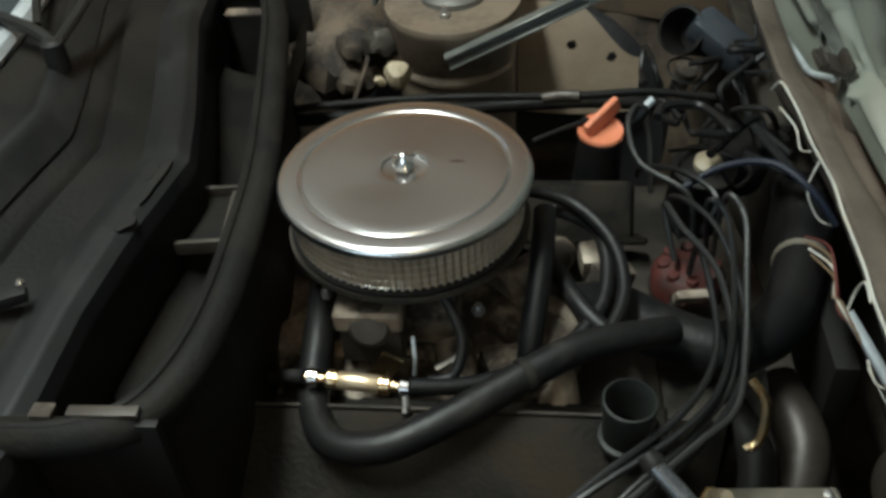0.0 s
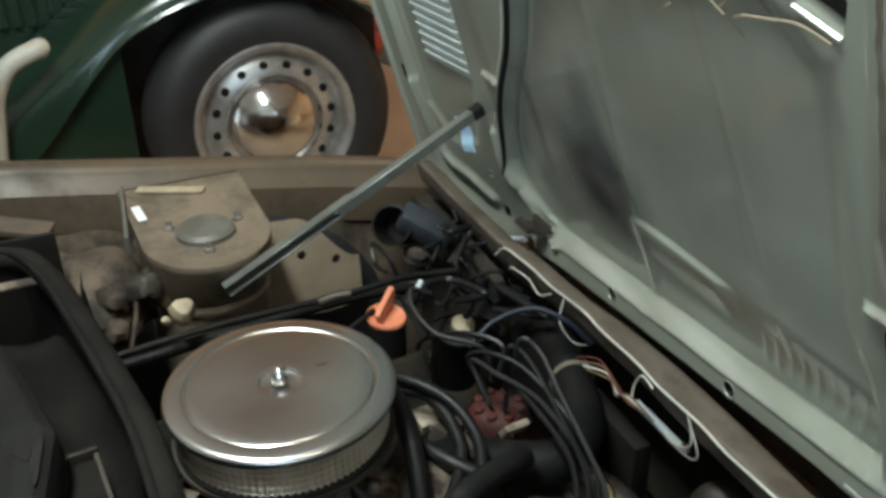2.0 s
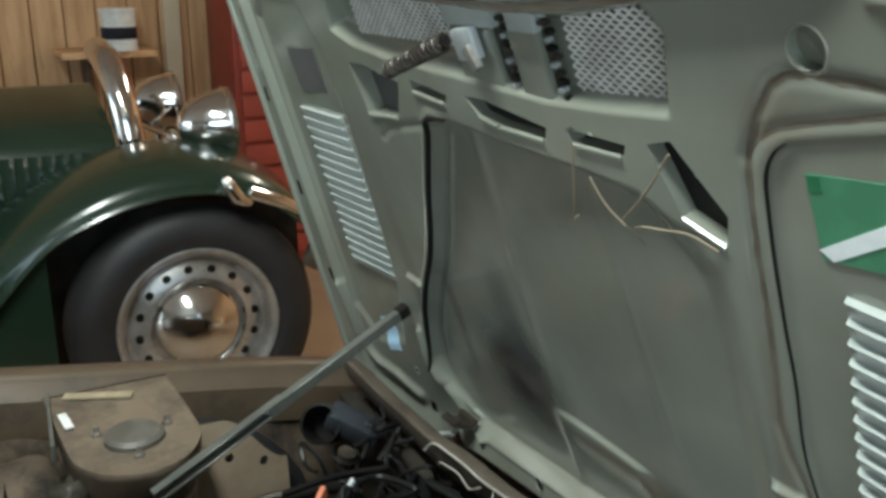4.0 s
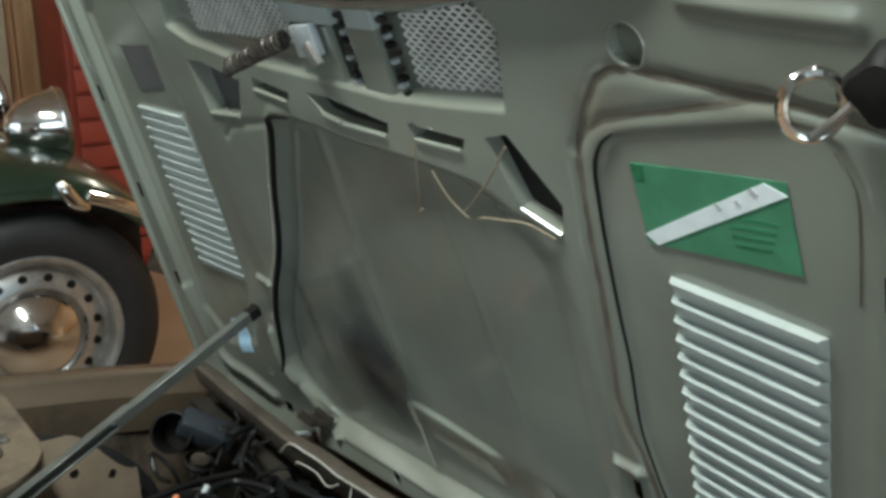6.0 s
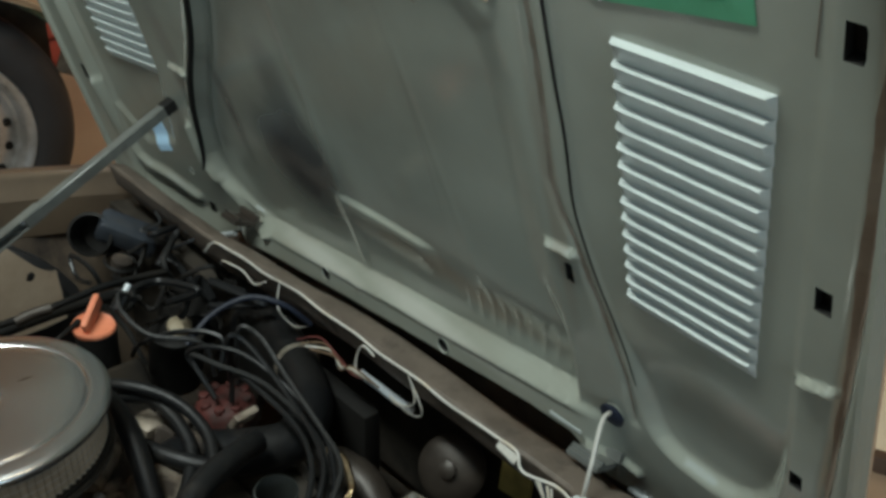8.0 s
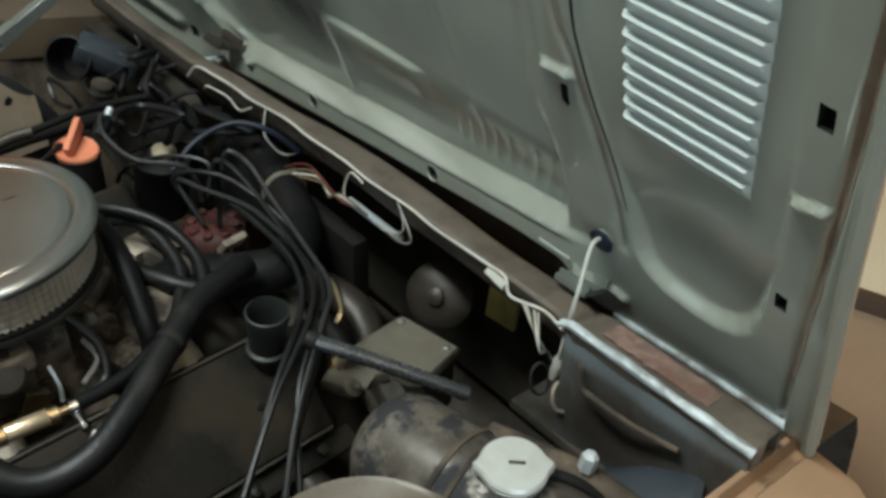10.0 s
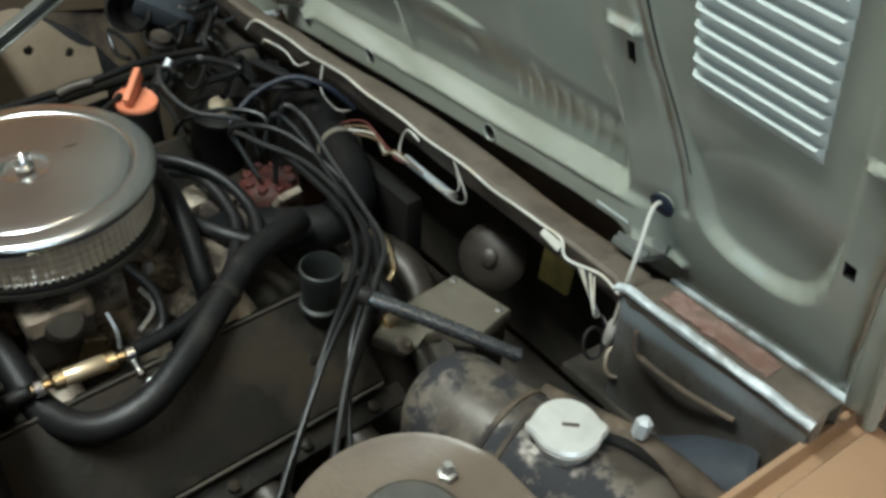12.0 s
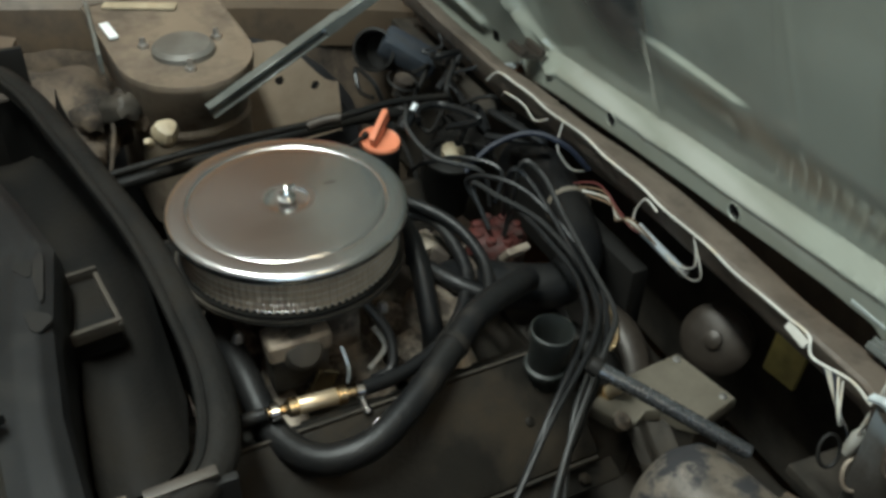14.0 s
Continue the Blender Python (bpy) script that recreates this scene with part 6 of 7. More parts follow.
part("gusset", Geo().box((-0.28, 0.655, 0.63), (0.10, 0.012, 0.08), Euler((0, 0.2, -0.3)).to_matrix(), 0.004), BODY, bkt)
knob = thing("scuttle_knob", (-0.305, 0.50, 0.66), "pale cap at the end of the scuttle", "cap")
part("cap", Geo().lathe([(0.020, -0.02), (0.022, 0.0), (0.016, 0.010), (0.006, 0.012)], (-0.312, 0.515, 0.668), (0.0, -0.3, 1), 16), CREAM, knob)

# ---- near front corner ----
tank = thing("expansion_tank", (0.225, -0.53, 0.57), "scuffed cylindrical coolant expansion tank with a pressure cap", "expansion tank")
part("body", Geo().lathe([(0.012, -0.128), (0.036, -0.124), (0.050, -0.112), (0.056, -0.095), (0.057, 0.0), (0.057, 0.10), (0.050, 0.118), (0.03, 0.124)], (0.222, -0.535, 0.622), (0.16, -1.0, 0.0), 36), TANK, tank, "scuffed brown and black tank")
ta = Vector((0.16, -1.0, 0.0)).normalized()
for k in (-0.030, -0.012):
    part("strap", Geo().lathe([(0.0572, -0.003), (0.0588, -0.002), (0.0588, 0.002), (0.0572, 0.003)], Vector((0.222, -0.535, 0.622)) + ta * k, ta, 36, cap=False), GRIME, tank, "steel tank strap")
part("neck", Geo().lathe([(0.024, -0.03), (0.024, 0.004), (0.027, 0.006)], (0.228, -0.560, 0.682), n=24), STEEL, tank)


def ears(a, h):
    return 1 + 0.19 * max(0.0, math.cos(2 * (a - 2.47))) ** 14


pc = part("pressure_cap", Geo().lathe([(0.027, -0.006), (0.029, -0.004), (0.0295, 0.002), (0.0275, 0.005), (0.012, 0.0062)], (0.230, -0.557, 0.690), (0.02, -0.03, 1), 72, wobble=ears), CAPGREY, tank, "pale grey pressure cap")
part("cap_slot", Geo().box((0.231, -0.559, 0.6965), (0.014, 0.003, 0.001), Euler((0, 0, -0.75)).to_matrix()), IRON, pc)
hose("black overflow hose beside the tank", [(0.255, -0.565, 0.672), (0.280, -0.595, 0.660), (0.30, -0.625, 0.62), (0.31, -0.645, 0.55)], 0.0055, RUBBER)
bt = thing("brake_pipe_union", (0.315, -0.585, 0.60), "grimy brown pipe and bright union beside the tank", "pipe union")
part("rail", Geo().tube([(0.285, -0.48, 0.615), (0.315, -0.58, 0.62), (0.335, -0.655, 0.60)], 0.016, 12), GRIME, bt)
part("nut", Geo().lathe([(0.008, 0), (0.008, 0.016), (0.004, 0.020)], (0.312, -0.575, 0.638), (0.2, 0, 1), 6), ZINC, bt, "bright nut")
red_c = thing("red_connector", (0.27, -0.655, 0.58), "small red connector low beside the tank", "connector")
part("body", Geo().box((0.300, -0.622, 0.600), (0.022, 0.020, 0.018), Euler((0.2, 0.3, 0.5)).to_matrix(), 0.006), ORANGE, red_c)

# cream box with a torn near corner
cb_ = thing("control_box", (0.36, -0.26, 0.42), "cream painted metal control box with a dirty lid", "control box")
top = [(0.268, -0.228), (0.310, -0.206), (0.418, -0.200), (0.434, -0.290), (0.368, -0.305), (0.352, -0.290), (0.341, -0.268), (0.322, -0.262), (0.303, -0.271), (0.294, -0.262), (0.281, -0.254)]
# sides below the lid are painted black for the shade they stand in
part("case", Geo().slab([(0.350 + (x - 0.350) * 0.96, -0.245 + (y + 0.245) * 0.94) for x, y in top], 0.40, 0.4835, 0.003), IRON, cb_, "case painted black for the shade under the lid")
part("lid", Geo().slab(top, 0.484, 0.500, 0.003), BOXPAINT, cb_)
for p in ((0.408, -0.210), (0.420, -0.282), (0.318, -0.222)):
    part("screw", Geo().lathe([(0.005, 0), (0.005, 0.002), (0.002, 0.003)], (p[0], p[1], 0.500), n=10), STEEL, cb_)
part("torn_flap", Geo().grid(lambda u, v: (0.296 + 0.052 * u, -0.266 - 0.040 * v - 0.006 * math.sin(u * 9), 0.488 - 0.030 * v + 0.006 * math.sin(u * 7)), 10, 5, (0, 0, -0.002)), IRON, cb_, "torn dark metal edge")
part("clip", Geo().lathe([(0.010, 0), (0.012, 0.01), (0.006, 0.016)], (0.284, -0.264, 0.500), (0.2, -0.4, 1), 12), ALLOY, cb_, "pale broken terminal")
horn = thing("horn", (0.50, -0.18, 0.42), "brown dusty round horn behind the slam panel", "horn")
part("disc", Geo().lathe([(0.030, -0.03), (0.046, -0.022), (0.048, -0.006), (0.044, 0.0), (0.030, 0.006), (0.010, 0.010)], (0.500, -0.180, 0.472), (-0.75, -0.35, 0.55), 32), RUSTY, horn)
part("boss", Geo().lathe([(0.012, 0), (0.012, 0.008), (0.006, 0.011)], (0.494, -0.183, 0.477), (-0.75, -0.35, 0.55), 16), RUSTY, horn)
yel = thing("yellow_panel", (0.475, -0.275, 0.42), "dull yellow panel behind the horn", "panel")
part("plate", Geo().box((0.555, -0.252, 0.484), (0.008, 0.05, 0.078), Euler((0, 0.1, 0.1)).to_matrix(), 0.003), YELLOW, yel)
orange_strap = thing("cable_strap", (0.33, -0.14, 0.50), "bent orange-brown strap below the leads", "strap")
part("strap", Geo().tube([(0.345, -0.115, 0.55), (0.357, -0.135, 0.54), (0.352, -0.158, 0.515), (0.338, -0.165, 0.505)], 0.005, 6), BRASS, orange_strap)
rod = thing("steering_rod", (0.285, -0.32, 0.56), "dark steel rod lying across the control box", "rod")
part("rod", Geo().tube([(0.233, -0.272, 0.618), (0.285, -0.322, 0.590), (0.340, -0.375, 0.558), (0.352, -0.386, 0.551)], 0.0085, 14, 4), ROD, rod)
part("end", Geo().lathe([(0.008, -0.012), (0.011, -0.004), (0.011, 0.0)], (0.233, -0.272, 0.618), (0.6, -0.65, -0.4), 12), RUBBER, rod)
hose("brown corrugated duct low at the front", [(0.40, -0.02, 0.44), (0.42, -0.10, 0.43), (0.40, -0.17, 0.38)], 0.028, RUSTY, "duct", "duct", n=14)
hose("black rubber alternator duct", [(0.345, -0.05, 0.44), (0.365, -0.13, 0.44), (0.350, -0.20, 0.40)], 0.020, RUBBER, "duct", "duct", n=14)
plugw = thing("spark_plug", (0.305, -0.195, 0.47), "spark plug with a white insulator", "spark plug")
part("insulator", Geo().lathe([(0.008, 0), (0.008, 0.02), (0.006, 0.034)], (0.300, -0.222, 0.505), (0.2, -0.5, 0.8), 12), CREAM, plugw)
part("hex", Geo().lathe([(0.011, -0.012), (0.011, 0.0)], (0.300, -0.222, 0.505), (0.2, -0.5, 0.8), 6), BRASS, plugw)

# ---- wiring along the slam panel ----
def edge_x(y):
    return slam_edge(y) - 0.002


def run(pts, r, mat, label, name="edge_wire"):
    return hose(label, pts, r, mat, name, "wire", "slam panel wires", 7)


line = [(edge_x(0.33), 0.33, 0.612), (edge_x(0.30) - 0.002, 0.300, 0.640)]
for k in range(14):
    y = 0.26 - 0.044 * k
    line.append((edge_x(y) - 0.003, y, 0.641 + 0.002 * math.sin(k * 2.1)))
line += [(edge_x(-0.345) - 0.006, -0.345, 0.646), (edge_x(-0.365) - 0.012, -0.362, 0.632), (edge_x(-0.40) - 0.004, -0.405, 0.636), (edge_x(-0.44), -0.44, 0.640)]
run(line, 0.0018, WIRE_WHITE, "white wire clipped along the slam panel edge")
run([(edge_x(0.14), 0.14, 0.635), (edge_x(0.13) - 0.01, 0.132, 0.600), (edge_x(0.11), 0.112, 0.575), (edge_x(0.09) + 0.01, 0.090, 0.580)], 0.0013, WIRE_WHITE, "white wire hanging in a loop")
run([(edge_x(0.29), 0.29, 0.605), (edge_x(0.27) - 0.01, 0.268, 0.622), (edge_x(0.23), 0.235, 0.615), (edge_x(0.20), 0.205, 0.605), (edge_x(0.17), 0.175, 0.622)], 0.0013, WIRE_WHITE, "white wire loop under the slam panel")
run([(edge_x(-0.15), -0.150, 0.635), (edge_x(-0.17) + 0.005, -0.172, 0.590), (edge_x(-0.14) + 0.01, -0.150, 0.566), (edge_x(-0.11), -0.118, 0.575)], 0.0013, WIRE_WHITE, "white wire hanging in a loop")
run([(edge_x(-0.155), -0.155, 0.630), (edge_x(-0.165), -0.163, 0.600), (edge_x(-0.14), -0.138, 0.580), (edge_x(-0.11), -0.112, 0.580)], 0.0013, WIRE_WHITE, "thin white wire under the slam panel")
run([(0.445, -0.045, 0.575), (edge_x(-0.04), -0.040, 0.600), (edge_x(-0.06), -0.055, 0.628), (edge_x(-0.07), -0.08, 0.625)], 0.0015, WIRE_WHITE, "pale wire tail by the steel tube")
for k in range(4):
    run([(0.425, 0.065 - 0.01 * k, 0.585), (0.440, 0.03 - 0.012 * k, 0.600 - 0.004 * k), (0.438, -0.02, 0.592 - 0.006 * k), (0.432, -0.055, 0.590 + 0.004 * k), (0.447, -0.075 - 0.006 * k, 0.582)], 0.0014, (WIRE_RED, WIRE_BROWN, WIRE_WHITE, WIRE_BROWN)[k], "coloured thin wires over the radiator hose")
# plain steel tube under the slam panel, gives no light
tubel = thing("steel_tube", (0.47, -0.10, 0.56), "dull steel tube clipped under the slam panel", "tube")
part("tube", Geo().tube([(0.440, -0.060, 0.592), (0.470, -0.105, 0.556), (0.478, -0.122, 0.546)], 0.0058, 12, 4), ZINC, tubel)
part("end", Geo().lathe([(0.007, 0), (0.007, 0.010), (0.004, 0.014)], (0.474, -0.114, 0.551), (0.4, -0.7, -0.4), 14), STEEL, tubel)
hose("white cable from the bonnet grommet to the slam panel", [tuple(hp(-0.425, 0.145, 0.0)), (0.470, -0.430, 0.728), (0.447, -0.440, 0.690), (0.440, -0.440, 0.645), (0.440, -0.436, 0.590), (0.446, -0.43, 0.555)], 0.0024, WIRE_WHITE, "bonnet_cable", "cable", n=8)
gro = thing("grommet", tuple(hp(-0.425, 0.145, 0.0)), "dark blue rubber grommet in the bonnet", "grommet")
part("ring", Geo().lathe([(0.007, 0), (0.014, 0.001), (0.015, 0.005), (0.009, 0.008)], hp(-0.425, 0.145, 0.002), HN, 18), CABLE_BLUE, gro)
bundle = thing("wire_bundle", (0.44, -0.43, 0.56), "taped white wire bundle hanging at the slam panel", "wire bundle")
for k in range(6):
    part("wire", Geo().tube([(edge_x(-0.37) - 0.008, -0.370 - 0.006 * k, 0.632), (0.437 - 0.004 * k, -0.400 - 0.005 * k, 0.606), (0.440 + 0.002 * k, -0.428 + 0.003 * k, 0.575), (0.446, -0.436, 0.555)], 0.0013, 6), WIRE_WHITE if k % 3 else CABLE_BLUE, bundle)
part("tape_wrap", Geo().lathe([(0.005, -0.018), (0.0075, -0.008), (0.0075, 0.010), (0.005, 0.018)], (0.443, -0.434, 0.572), (0.1, -0.1, 1), 14), WIRE_WHITE, bundle, "grubby white tape")
for k in (0, 1):
    part("ring_terminal", Geo().tube([(0.440 + 0.012 * math.cos(a), -0.415 - 0.034 * k + 0.010 * math.sin(a), 0.540 + 0.014 * math.sin(a + 0.6)) for a in np.linspace(0, 6.28, 12)], 0.0024, 6, 3), ALLOY if k else RUBBER, bundle)
tp = thing("tape_tab", (edge_x(-0.33), -0.335, 0.63), "scrap of white tape on the slam panel edge", "tape")
part("tab", Geo().box((edge_x(-0.33) - 0.003, -0.330, 0.634), (0.006, 0.032, 0.011), Euler((0.15, 0.5, 0)).to_matrix(), 0.002), WIRE_WHITE, tp)

# ---- the green car alongside ----
mg = thing("vintage_car", (0.40, 1.80, 0.0), "dark green vintage open car with chrome lamps, parked alongside", "car")
HUB = Vector((0.395, 1.76, 0.366))
wheel = part("wheel", Geo().lathe([(0.232, -0.02), (0.236, -0.075), (0.262, -0.090), (0.300, -0.092), (0.338, -0.078), (0.356, -0.050), (0.364, -0.030), (0.366, 0.03), (0.356, 0.06), (0.30, 0.085), (0.232, 0.06)], HUB, (0, 1, 0), 72, cap=False), TYRE, mg, "black tyre")
disc = part("rim", Geo().lathe([(0.234, -0.070), (0.240, -0.080), (0.236, -0.086), (0.222, -0.080), (0.212, -0.062), (0.206, -0.040), (0.198, -0.036), (0.188, -0.042), (0.150, -0.062), (0.142, -0.062), (0.138, -0.05)], HUB, (0, 1, 0), 72, cap=False), WHEELPAINT, wheel, "silver painted wheel rim")
for k in range(16):
    a = 2 * math.pi * k / 16 + 0.1
    p = HUB + Vector((0.172 * math.cos(a), -0.0535, 0.172 * math.sin(a)))
    part("vent_hole", Geo().lathe([(0.0125, -0.001), (0.0125, 0.002), (0.010, 0.003)], p, (0, -1, 0), 14), RUBBER, disc)
DOME = [(0.168 * math.sin(a), 0.066 + 0.168 * (math.cos(a) - 0.556)) for a in (math.radians(56.2 * (1 - k / 14)) for k in range(14))]
part("hub_cap", Geo().lathe([(0.140, 0.050), (0.144, 0.056), (0.143, 0.063)] + DOME + [(0.004, 0.1405)], HUB, (0, -1, 0), 64), CHROME, wheel, "polished chrome hub cap")
part("brake_drum", Geo().lathe([(0.20, 0.0), (0.20, 0.10)], HUB, (0, 1, 0), 32), IRON, mg)


def arch(x):
    """Top line of the front wing along the car."""
    pts = [(-1.6, 0.24), (-0.9, 0.27), (-0.55, 0.40), (-0.25, 0.60), (0.0, 0.775), (0.20, 0.862), (0.40, 0.885), (0.58, 0.845), (0.72, 0.745), (0.80, 0.63)]
    for (a, za), (b, zb) in zip(pts, pts[1:]):
        if x <= b:
            t = (x - a) / (b - a)
            i = pts.index((a, za))
            m0 = (zb - pts[max(i - 1, 0)][1]) / max(1e-6, b - pts[max(i - 1, 0)][0]) * (b - a)
            m1 = (pts[min(i + 2, 9)][1] - za) / max(1e-6, pts[min(i + 2, 9)][0] - a) * (b - a)
            return (2 * t**3 - 3 * t**2 + 1) * za + (t**3 - 2 * t**2 + t) * m0 + (-2 * t**3 + 3 * t**2) * zb + (t**3 - t**2) * m1
    return pts[-1][1]


def wing_skin(u, v):
    x = -1.5 + 2.29 * u
    z = arch(x)
    drop = 0.035 + 0.15 * smoothstep(0.05, -0.35, x)
    a = v * 1.9
    return (x, 1.93 - 0.30 * math.sin(min(a, 1.57)) - 0.02 * max(0, a - 1.57), z - (0.085 + 0.015 * smoothstep(0.05, -0.35, x)) * (1 - math.cos(min(a, 1.57))) - drop * max(0.0, a - 1.2) * 0.9)


part("front_wing", Geo().grid(wing_skin, 80, 18, (0, 0.006, -0.006)), GREEN, mg, "glossy dark green swept wing")
part("wing_valance", Geo().grid(lambda u, v: (-1.5 + 1.50 * u, 1.66 + 0.02 * v, (arch(-1.5 + 1.50 * u) - 0.12) * (1 - v) + 0.18 * v), 30, 6, (0, 0.008, 0)), GREEN, mg, "dark green wing skirt")
part("inner_arch", Geo().grid(lambda u, v: (-0.10 + 0.90 * u, 1.95, 0.10 + (arch(-0.10 + 0.90 * u) - 0.14) * v), 20, 6, (0, 0.01, 0)), IRON, mg)
# bonnet with louvred sides
part("car_bonnet", Geo().grid(lambda u, v: (-1.6 + 1.86 * u, 1.96 + 0.02 * u + 0.42 * smoothstep(0.35, 1.0, v), 0.55 + 0.36 * min(1.0, v / 0.5) + 0.10 * math.sin(max(0, v - 0.5) * 3.14)), 20, 14, (0, 0.006, 0)), GREEN, mg, "dark green bonnet")
for k in range(22):
    x = -0.62 + 0.037 * k
    part("bonnet_louvre", Geo().grid(lambda u, v: (x + 0.026 * u, 1.957 - 0.006 * math.sin(u * 1.57), 0.66 + 0.20 * v), 4, 3, (0, 0.003, 0)), GREEN, mg)
part("radiator_shell", Geo().tube([(0.31, 2.02, 0.55), (0.315, 2.03, 0.78), (0.30, 2.06, 0.98), (0.285, 2.16, 1.09), (0.285, 2.32, 1.12)], 0.045, 16, 8), CHROME, mg, "chromed radiator shell")


def headlamp(c, label):
    h = part("headlamp", Geo().lathe([(0.006, -0.15), (0.035, -0.140), (0.070, -0.105), (0.092, -0.055), (0.100, -0.005), (0.106, 0.0), (0.106, 0.016), (0.098, 0.020)], c, (1, -0.05, 0.05), 40), CHROME, mg, label)
    part("lens", Geo().lathe([(0.097, 0.016), (0.070, 0.028), (0.02, 0.034)], c, (1, -0.05, 0.05), 32), GLASS_DARK, h)
    part("stalk", Geo().lathe([(0.020, -0.17), (0.016, -0.09)], Vector(c) - Vector((0.05, 0, 0)), n=14), CHROME, h)


headlamp((0.575, 1.92, 0.925), "round chrome headlamp")
headlamp((0.545, 2.50, 0.92), "round chrome headlamp")
part("lamp_bar", Geo().tube([(0.46, 2.00, 0.83), (0.47, 2.25, 0.84), (0.46, 2.55, 0.83)], 0.014, 10), CHROME, mg, "chrome lamp bar")
for x, y, z in ((0.42, 1.73, 0.872), (0.50, 1.73, 0.870), (0.13, 1.69, 0.80)):
    part("wing_stud", Geo().lathe([(0.008, 0), (0.008, 0.010), (0.003, 0.014)], (x, y, z - 0.03), (0, -0.7, 0.7), 10), CHROME, mg)
bump = part("bumper", Geo().tube([(0.55, 1.63, 0.765), (0.66, 1.64, 0.715), (0.78, 1.69, 0.63), (0.86, 1.85, 0.56), (0.90, 2.3, 0.54)], 0.021, 12, 8), CHROME, mg, "chrome bumper bar")
part("overrider", Geo().tube([(0.480, 1.625, 0.815), (0.492, 1.617, 0.790), (0.515, 1.617, 0.755), (0.548, 1.622, 0.735)], 0.018, 14, 6, [0.012, 0.020, 0.021, 0.012]), CHROME, bump, "chrome overrider")
part("bumper_bracket", Geo().box((0.83, 1.76, 0.55), (0.10, 0.05, 0.20), Euler((0, 0.5, 0.3)).to_matrix(), 0.01), BODY, mg, "tan bumper bracket")
part("tail_body", Geo().box((-1.9, 2.3, 0.62), (0.7, 0.7, 0.7), None, 0.08), GREEN, mg)
for wx_, wy_ in ((0.395, 2.95), (-2.0, 1.76), (-2.0, 2.95)):
    part("wheel", Geo().lathe([(0.05, -0.07), (0.30, -0.075), (0.36, -0.05), (0.366, 0.0), (0.36, 0.05), (0.30, 0.075), (0.05, 0.07)], (wx_, wy_, 0.366), (0, 1, 0), 40), TYRE, mg)

# white flexible pipe standing between the cars
wp2 = thing("white_pipe", (-0.34, 1.58, 0.0), "white flexible pipe standing between the cars", "pipe")
part("pipe", Geo().tube([(-0.345, 1.58, 0.0), (-0.345, 1.58, 0.25), (-0.344, 1.58, 0.40), (-0.330, 1.58, 0.50), (-0.312, 1.58, 0.59), (-0.268, 1.58, 0.66), (-0.20, 1.59, 0.69), (-0.185, 1.60, 0.69)], 0.024, 14), WIRE_WHITE, wp2)

# red slatted cabinet against the far wall
rc = thing("red_cabinet", (1.47, 3.4, 0.0), "tall red cabinet with slatted doors against the plank wall", "cabinet")
part("case", Geo().box((1.47, 3.45, 0.82), (0.95, 0.42, 1.64), None, 0.01), REDPAINT, rc)
for k in range(14):
    part("slat", Geo().box((1.47, 3.232, 0.10 + 0.112 * k), (0.90, 0.018, 0.095), Euler((radians(-6), 0, 0)).to_matrix(), 0.006), REDPAINT, rc)
part("handle_bar", Geo().tube([(1.05, 3.20, 1.10), (1.42, 3.20, 1.10), (1.87, 3.20, 1.10)], 0.008, 8), CHROME, rc, "bright handle bar")
sh = thing("paint_tin", (0.62, 3.40, 1.02), "pale tin with a blue band on a small shelf", "tin")
part("can", Geo().lathe([(0.075, 0), (0.075, 0.16), (0.079, 0.165), (0.079, 0.18), (0.070, 0.182)], (0.55, 3.45, 1.03), n=28), WHITE, sh)
part("band", Geo().lathe([(0.0755, 0.05), (0.0765, 0.052), (0.0765, 0.10), (0.0755, 0.102)], (0.55, 3.45, 1.03), n=28, cap=False), CABLE_BLUE, sh)
shf = thing("wall_shelf", (0.55, 3.5, 0.98), "small brown shelf on the plank wall", "shelf")
part("board", Geo().box((0.50, 3.55, 1.015), (0.40, 0.30, 0.028), None, 0.004), PLANK, shf)
part("bracket", Geo().box((0.42, 3.60, 0.90), (0.02, 0.19, 0.20), None, 0.003), DARKEDGE, shf)
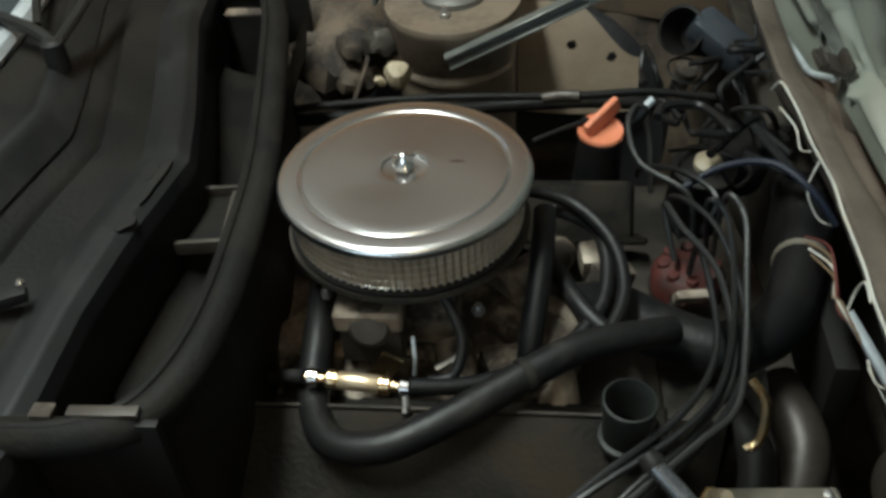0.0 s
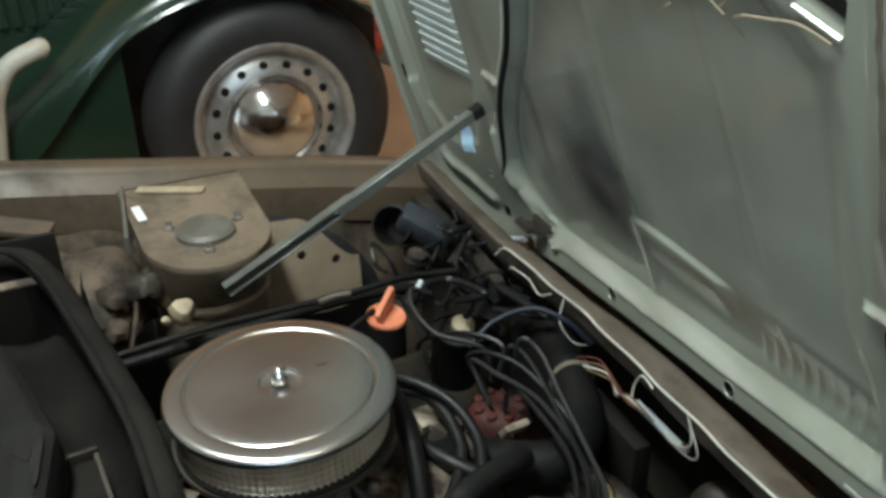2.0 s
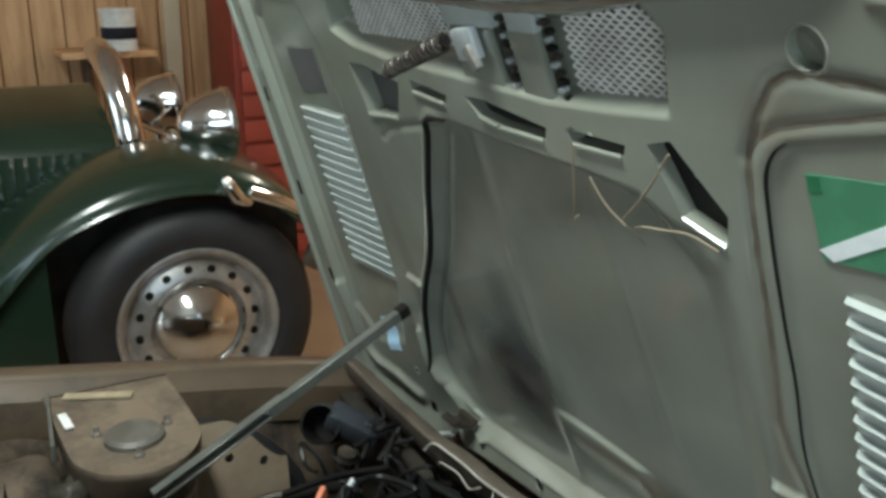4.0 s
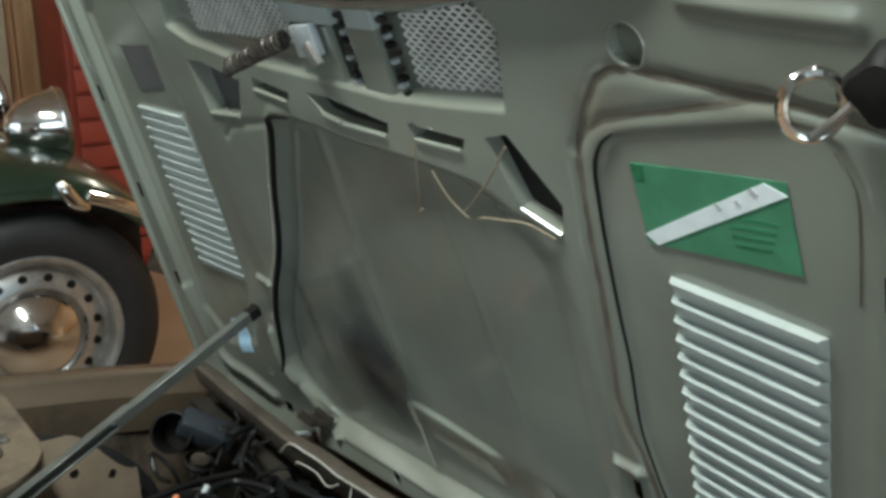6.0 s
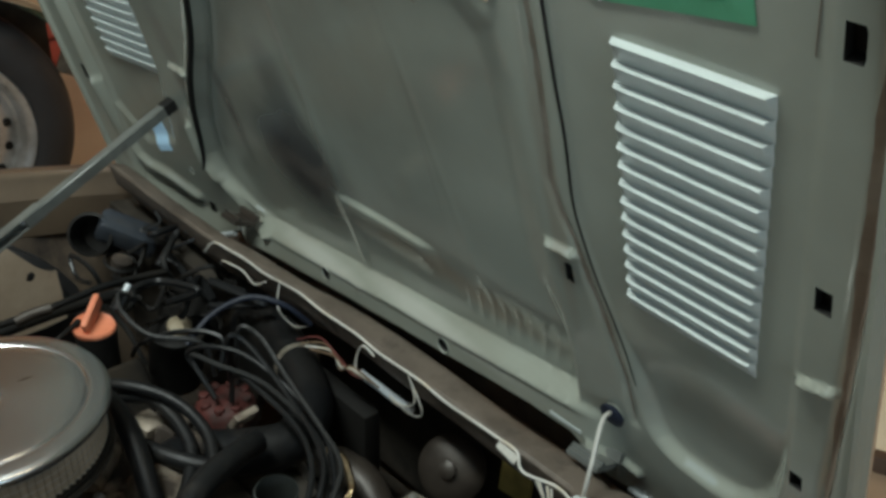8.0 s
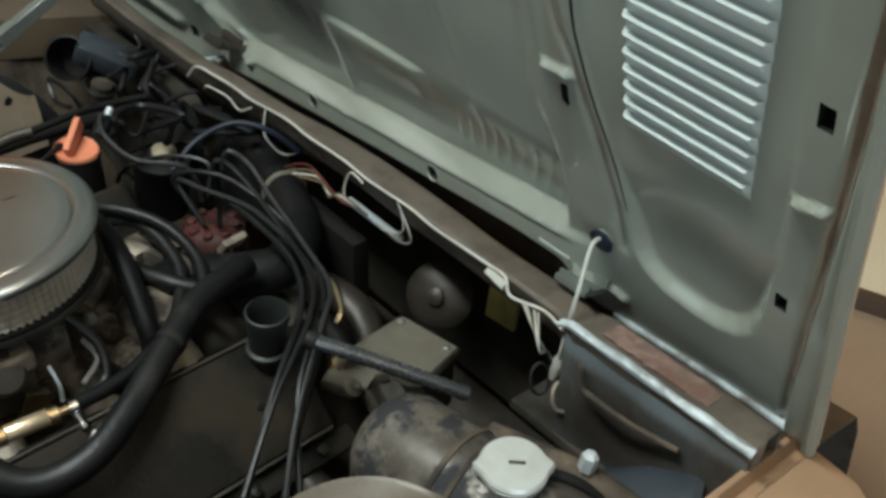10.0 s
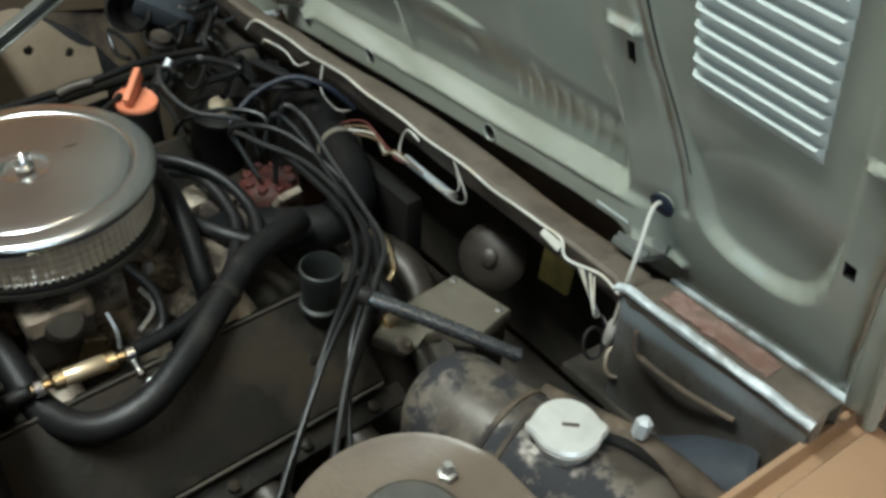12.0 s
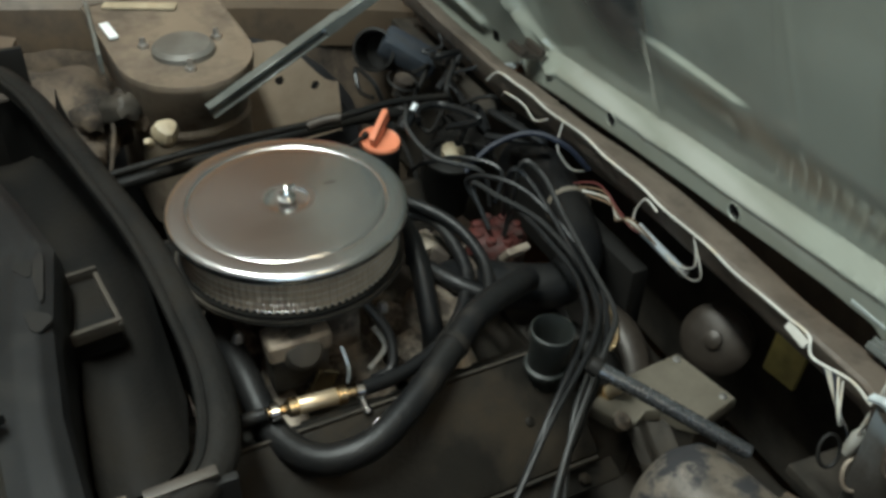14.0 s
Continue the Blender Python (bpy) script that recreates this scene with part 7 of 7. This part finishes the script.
cr = thing("leaning_post", (0.82, 3.5, 0.0), "pale wooden post leaning on the plank wall", "post")
part("post", Geo().box((0.815, 3.60, 1.15), (0.075, 0.045, 2.3), Euler((radians(-2), radians(1.5), 0)).to_matrix(), 0.006), BOARD, cr)
part("knob", Geo().lathe([(0.05, 0), (0.055, 0.02), (0.04, 0.035)], (0.775, 3.555, 1.355), (0, -1, 0), 20), CREAM, cr)

# cream board and clutter on the floor ahead of the nose
bd = thing("cream_board", (1.9, -0.5, 0.0), "cream board with a dark edge lying on the floor", "board")
part("board", Geo().box((1.95, -0.30, 0.018), (0.75, 1.1, 0.036), Euler((0, 0, 0.35)).to_matrix(), 0.004), BOARD, bd)
part("edge_strip", Geo().box((1.59, -0.43, 0.020), (0.03, 1.1, 0.040), Euler((0, 0, 0.35)).to_matrix(), 0.003), DARKEDGE, bd, "dark wooden edge")
cc = thing("brown_carton", (2.6, 0.1, 0.0), "brown cardboard carton on the floor", "carton")
part("carton", Geo().box((2.55, -0.25, 0.25), (0.5, 1.0, 0.5), Euler((0, 0, 0.2)).to_matrix(), 0.006), PLANK, cc)

# ---- daylight openings and lamps ----
for lx, ly in ((-0.42, -0.10), (0.35, -1.6), (2.3, 2.2)):
    tl = thing("ceiling_light", (lx, ly, 2.6), "white ceiling batten with a warm tube", "light")
    part("batten", Geo().box((lx, ly, 2.565), (0.10, 1.25, 0.06), None, 0.008), WHITE, tl)

# ---- wall planks, last ----
plank = mesh_of("plank", Geo().box((0, 0, TOP / 2), (0.135, 0.022, TOP), None, 0.004, 1), PLANK)
for k in range(int((X1 - X0) / 0.14)):
    ob = new("plank", plank)
    ob.parent = far_wall
    ob.matrix_local = Matrix.Translation((X0 + 0.07 + 0.14 * k, 0.015, 0)) 
for k in range(int((Y1 - Y0) / 0.14)):
    ob = new("plank", plank)
    ob.parent = front_wall
    ob.matrix_local = Matrix.Translation((0.015, Y0 + 0.07 + 0.14 * k, 0)) @ Euler((0, 0, math.pi / 2)).to_matrix().to_4x4()
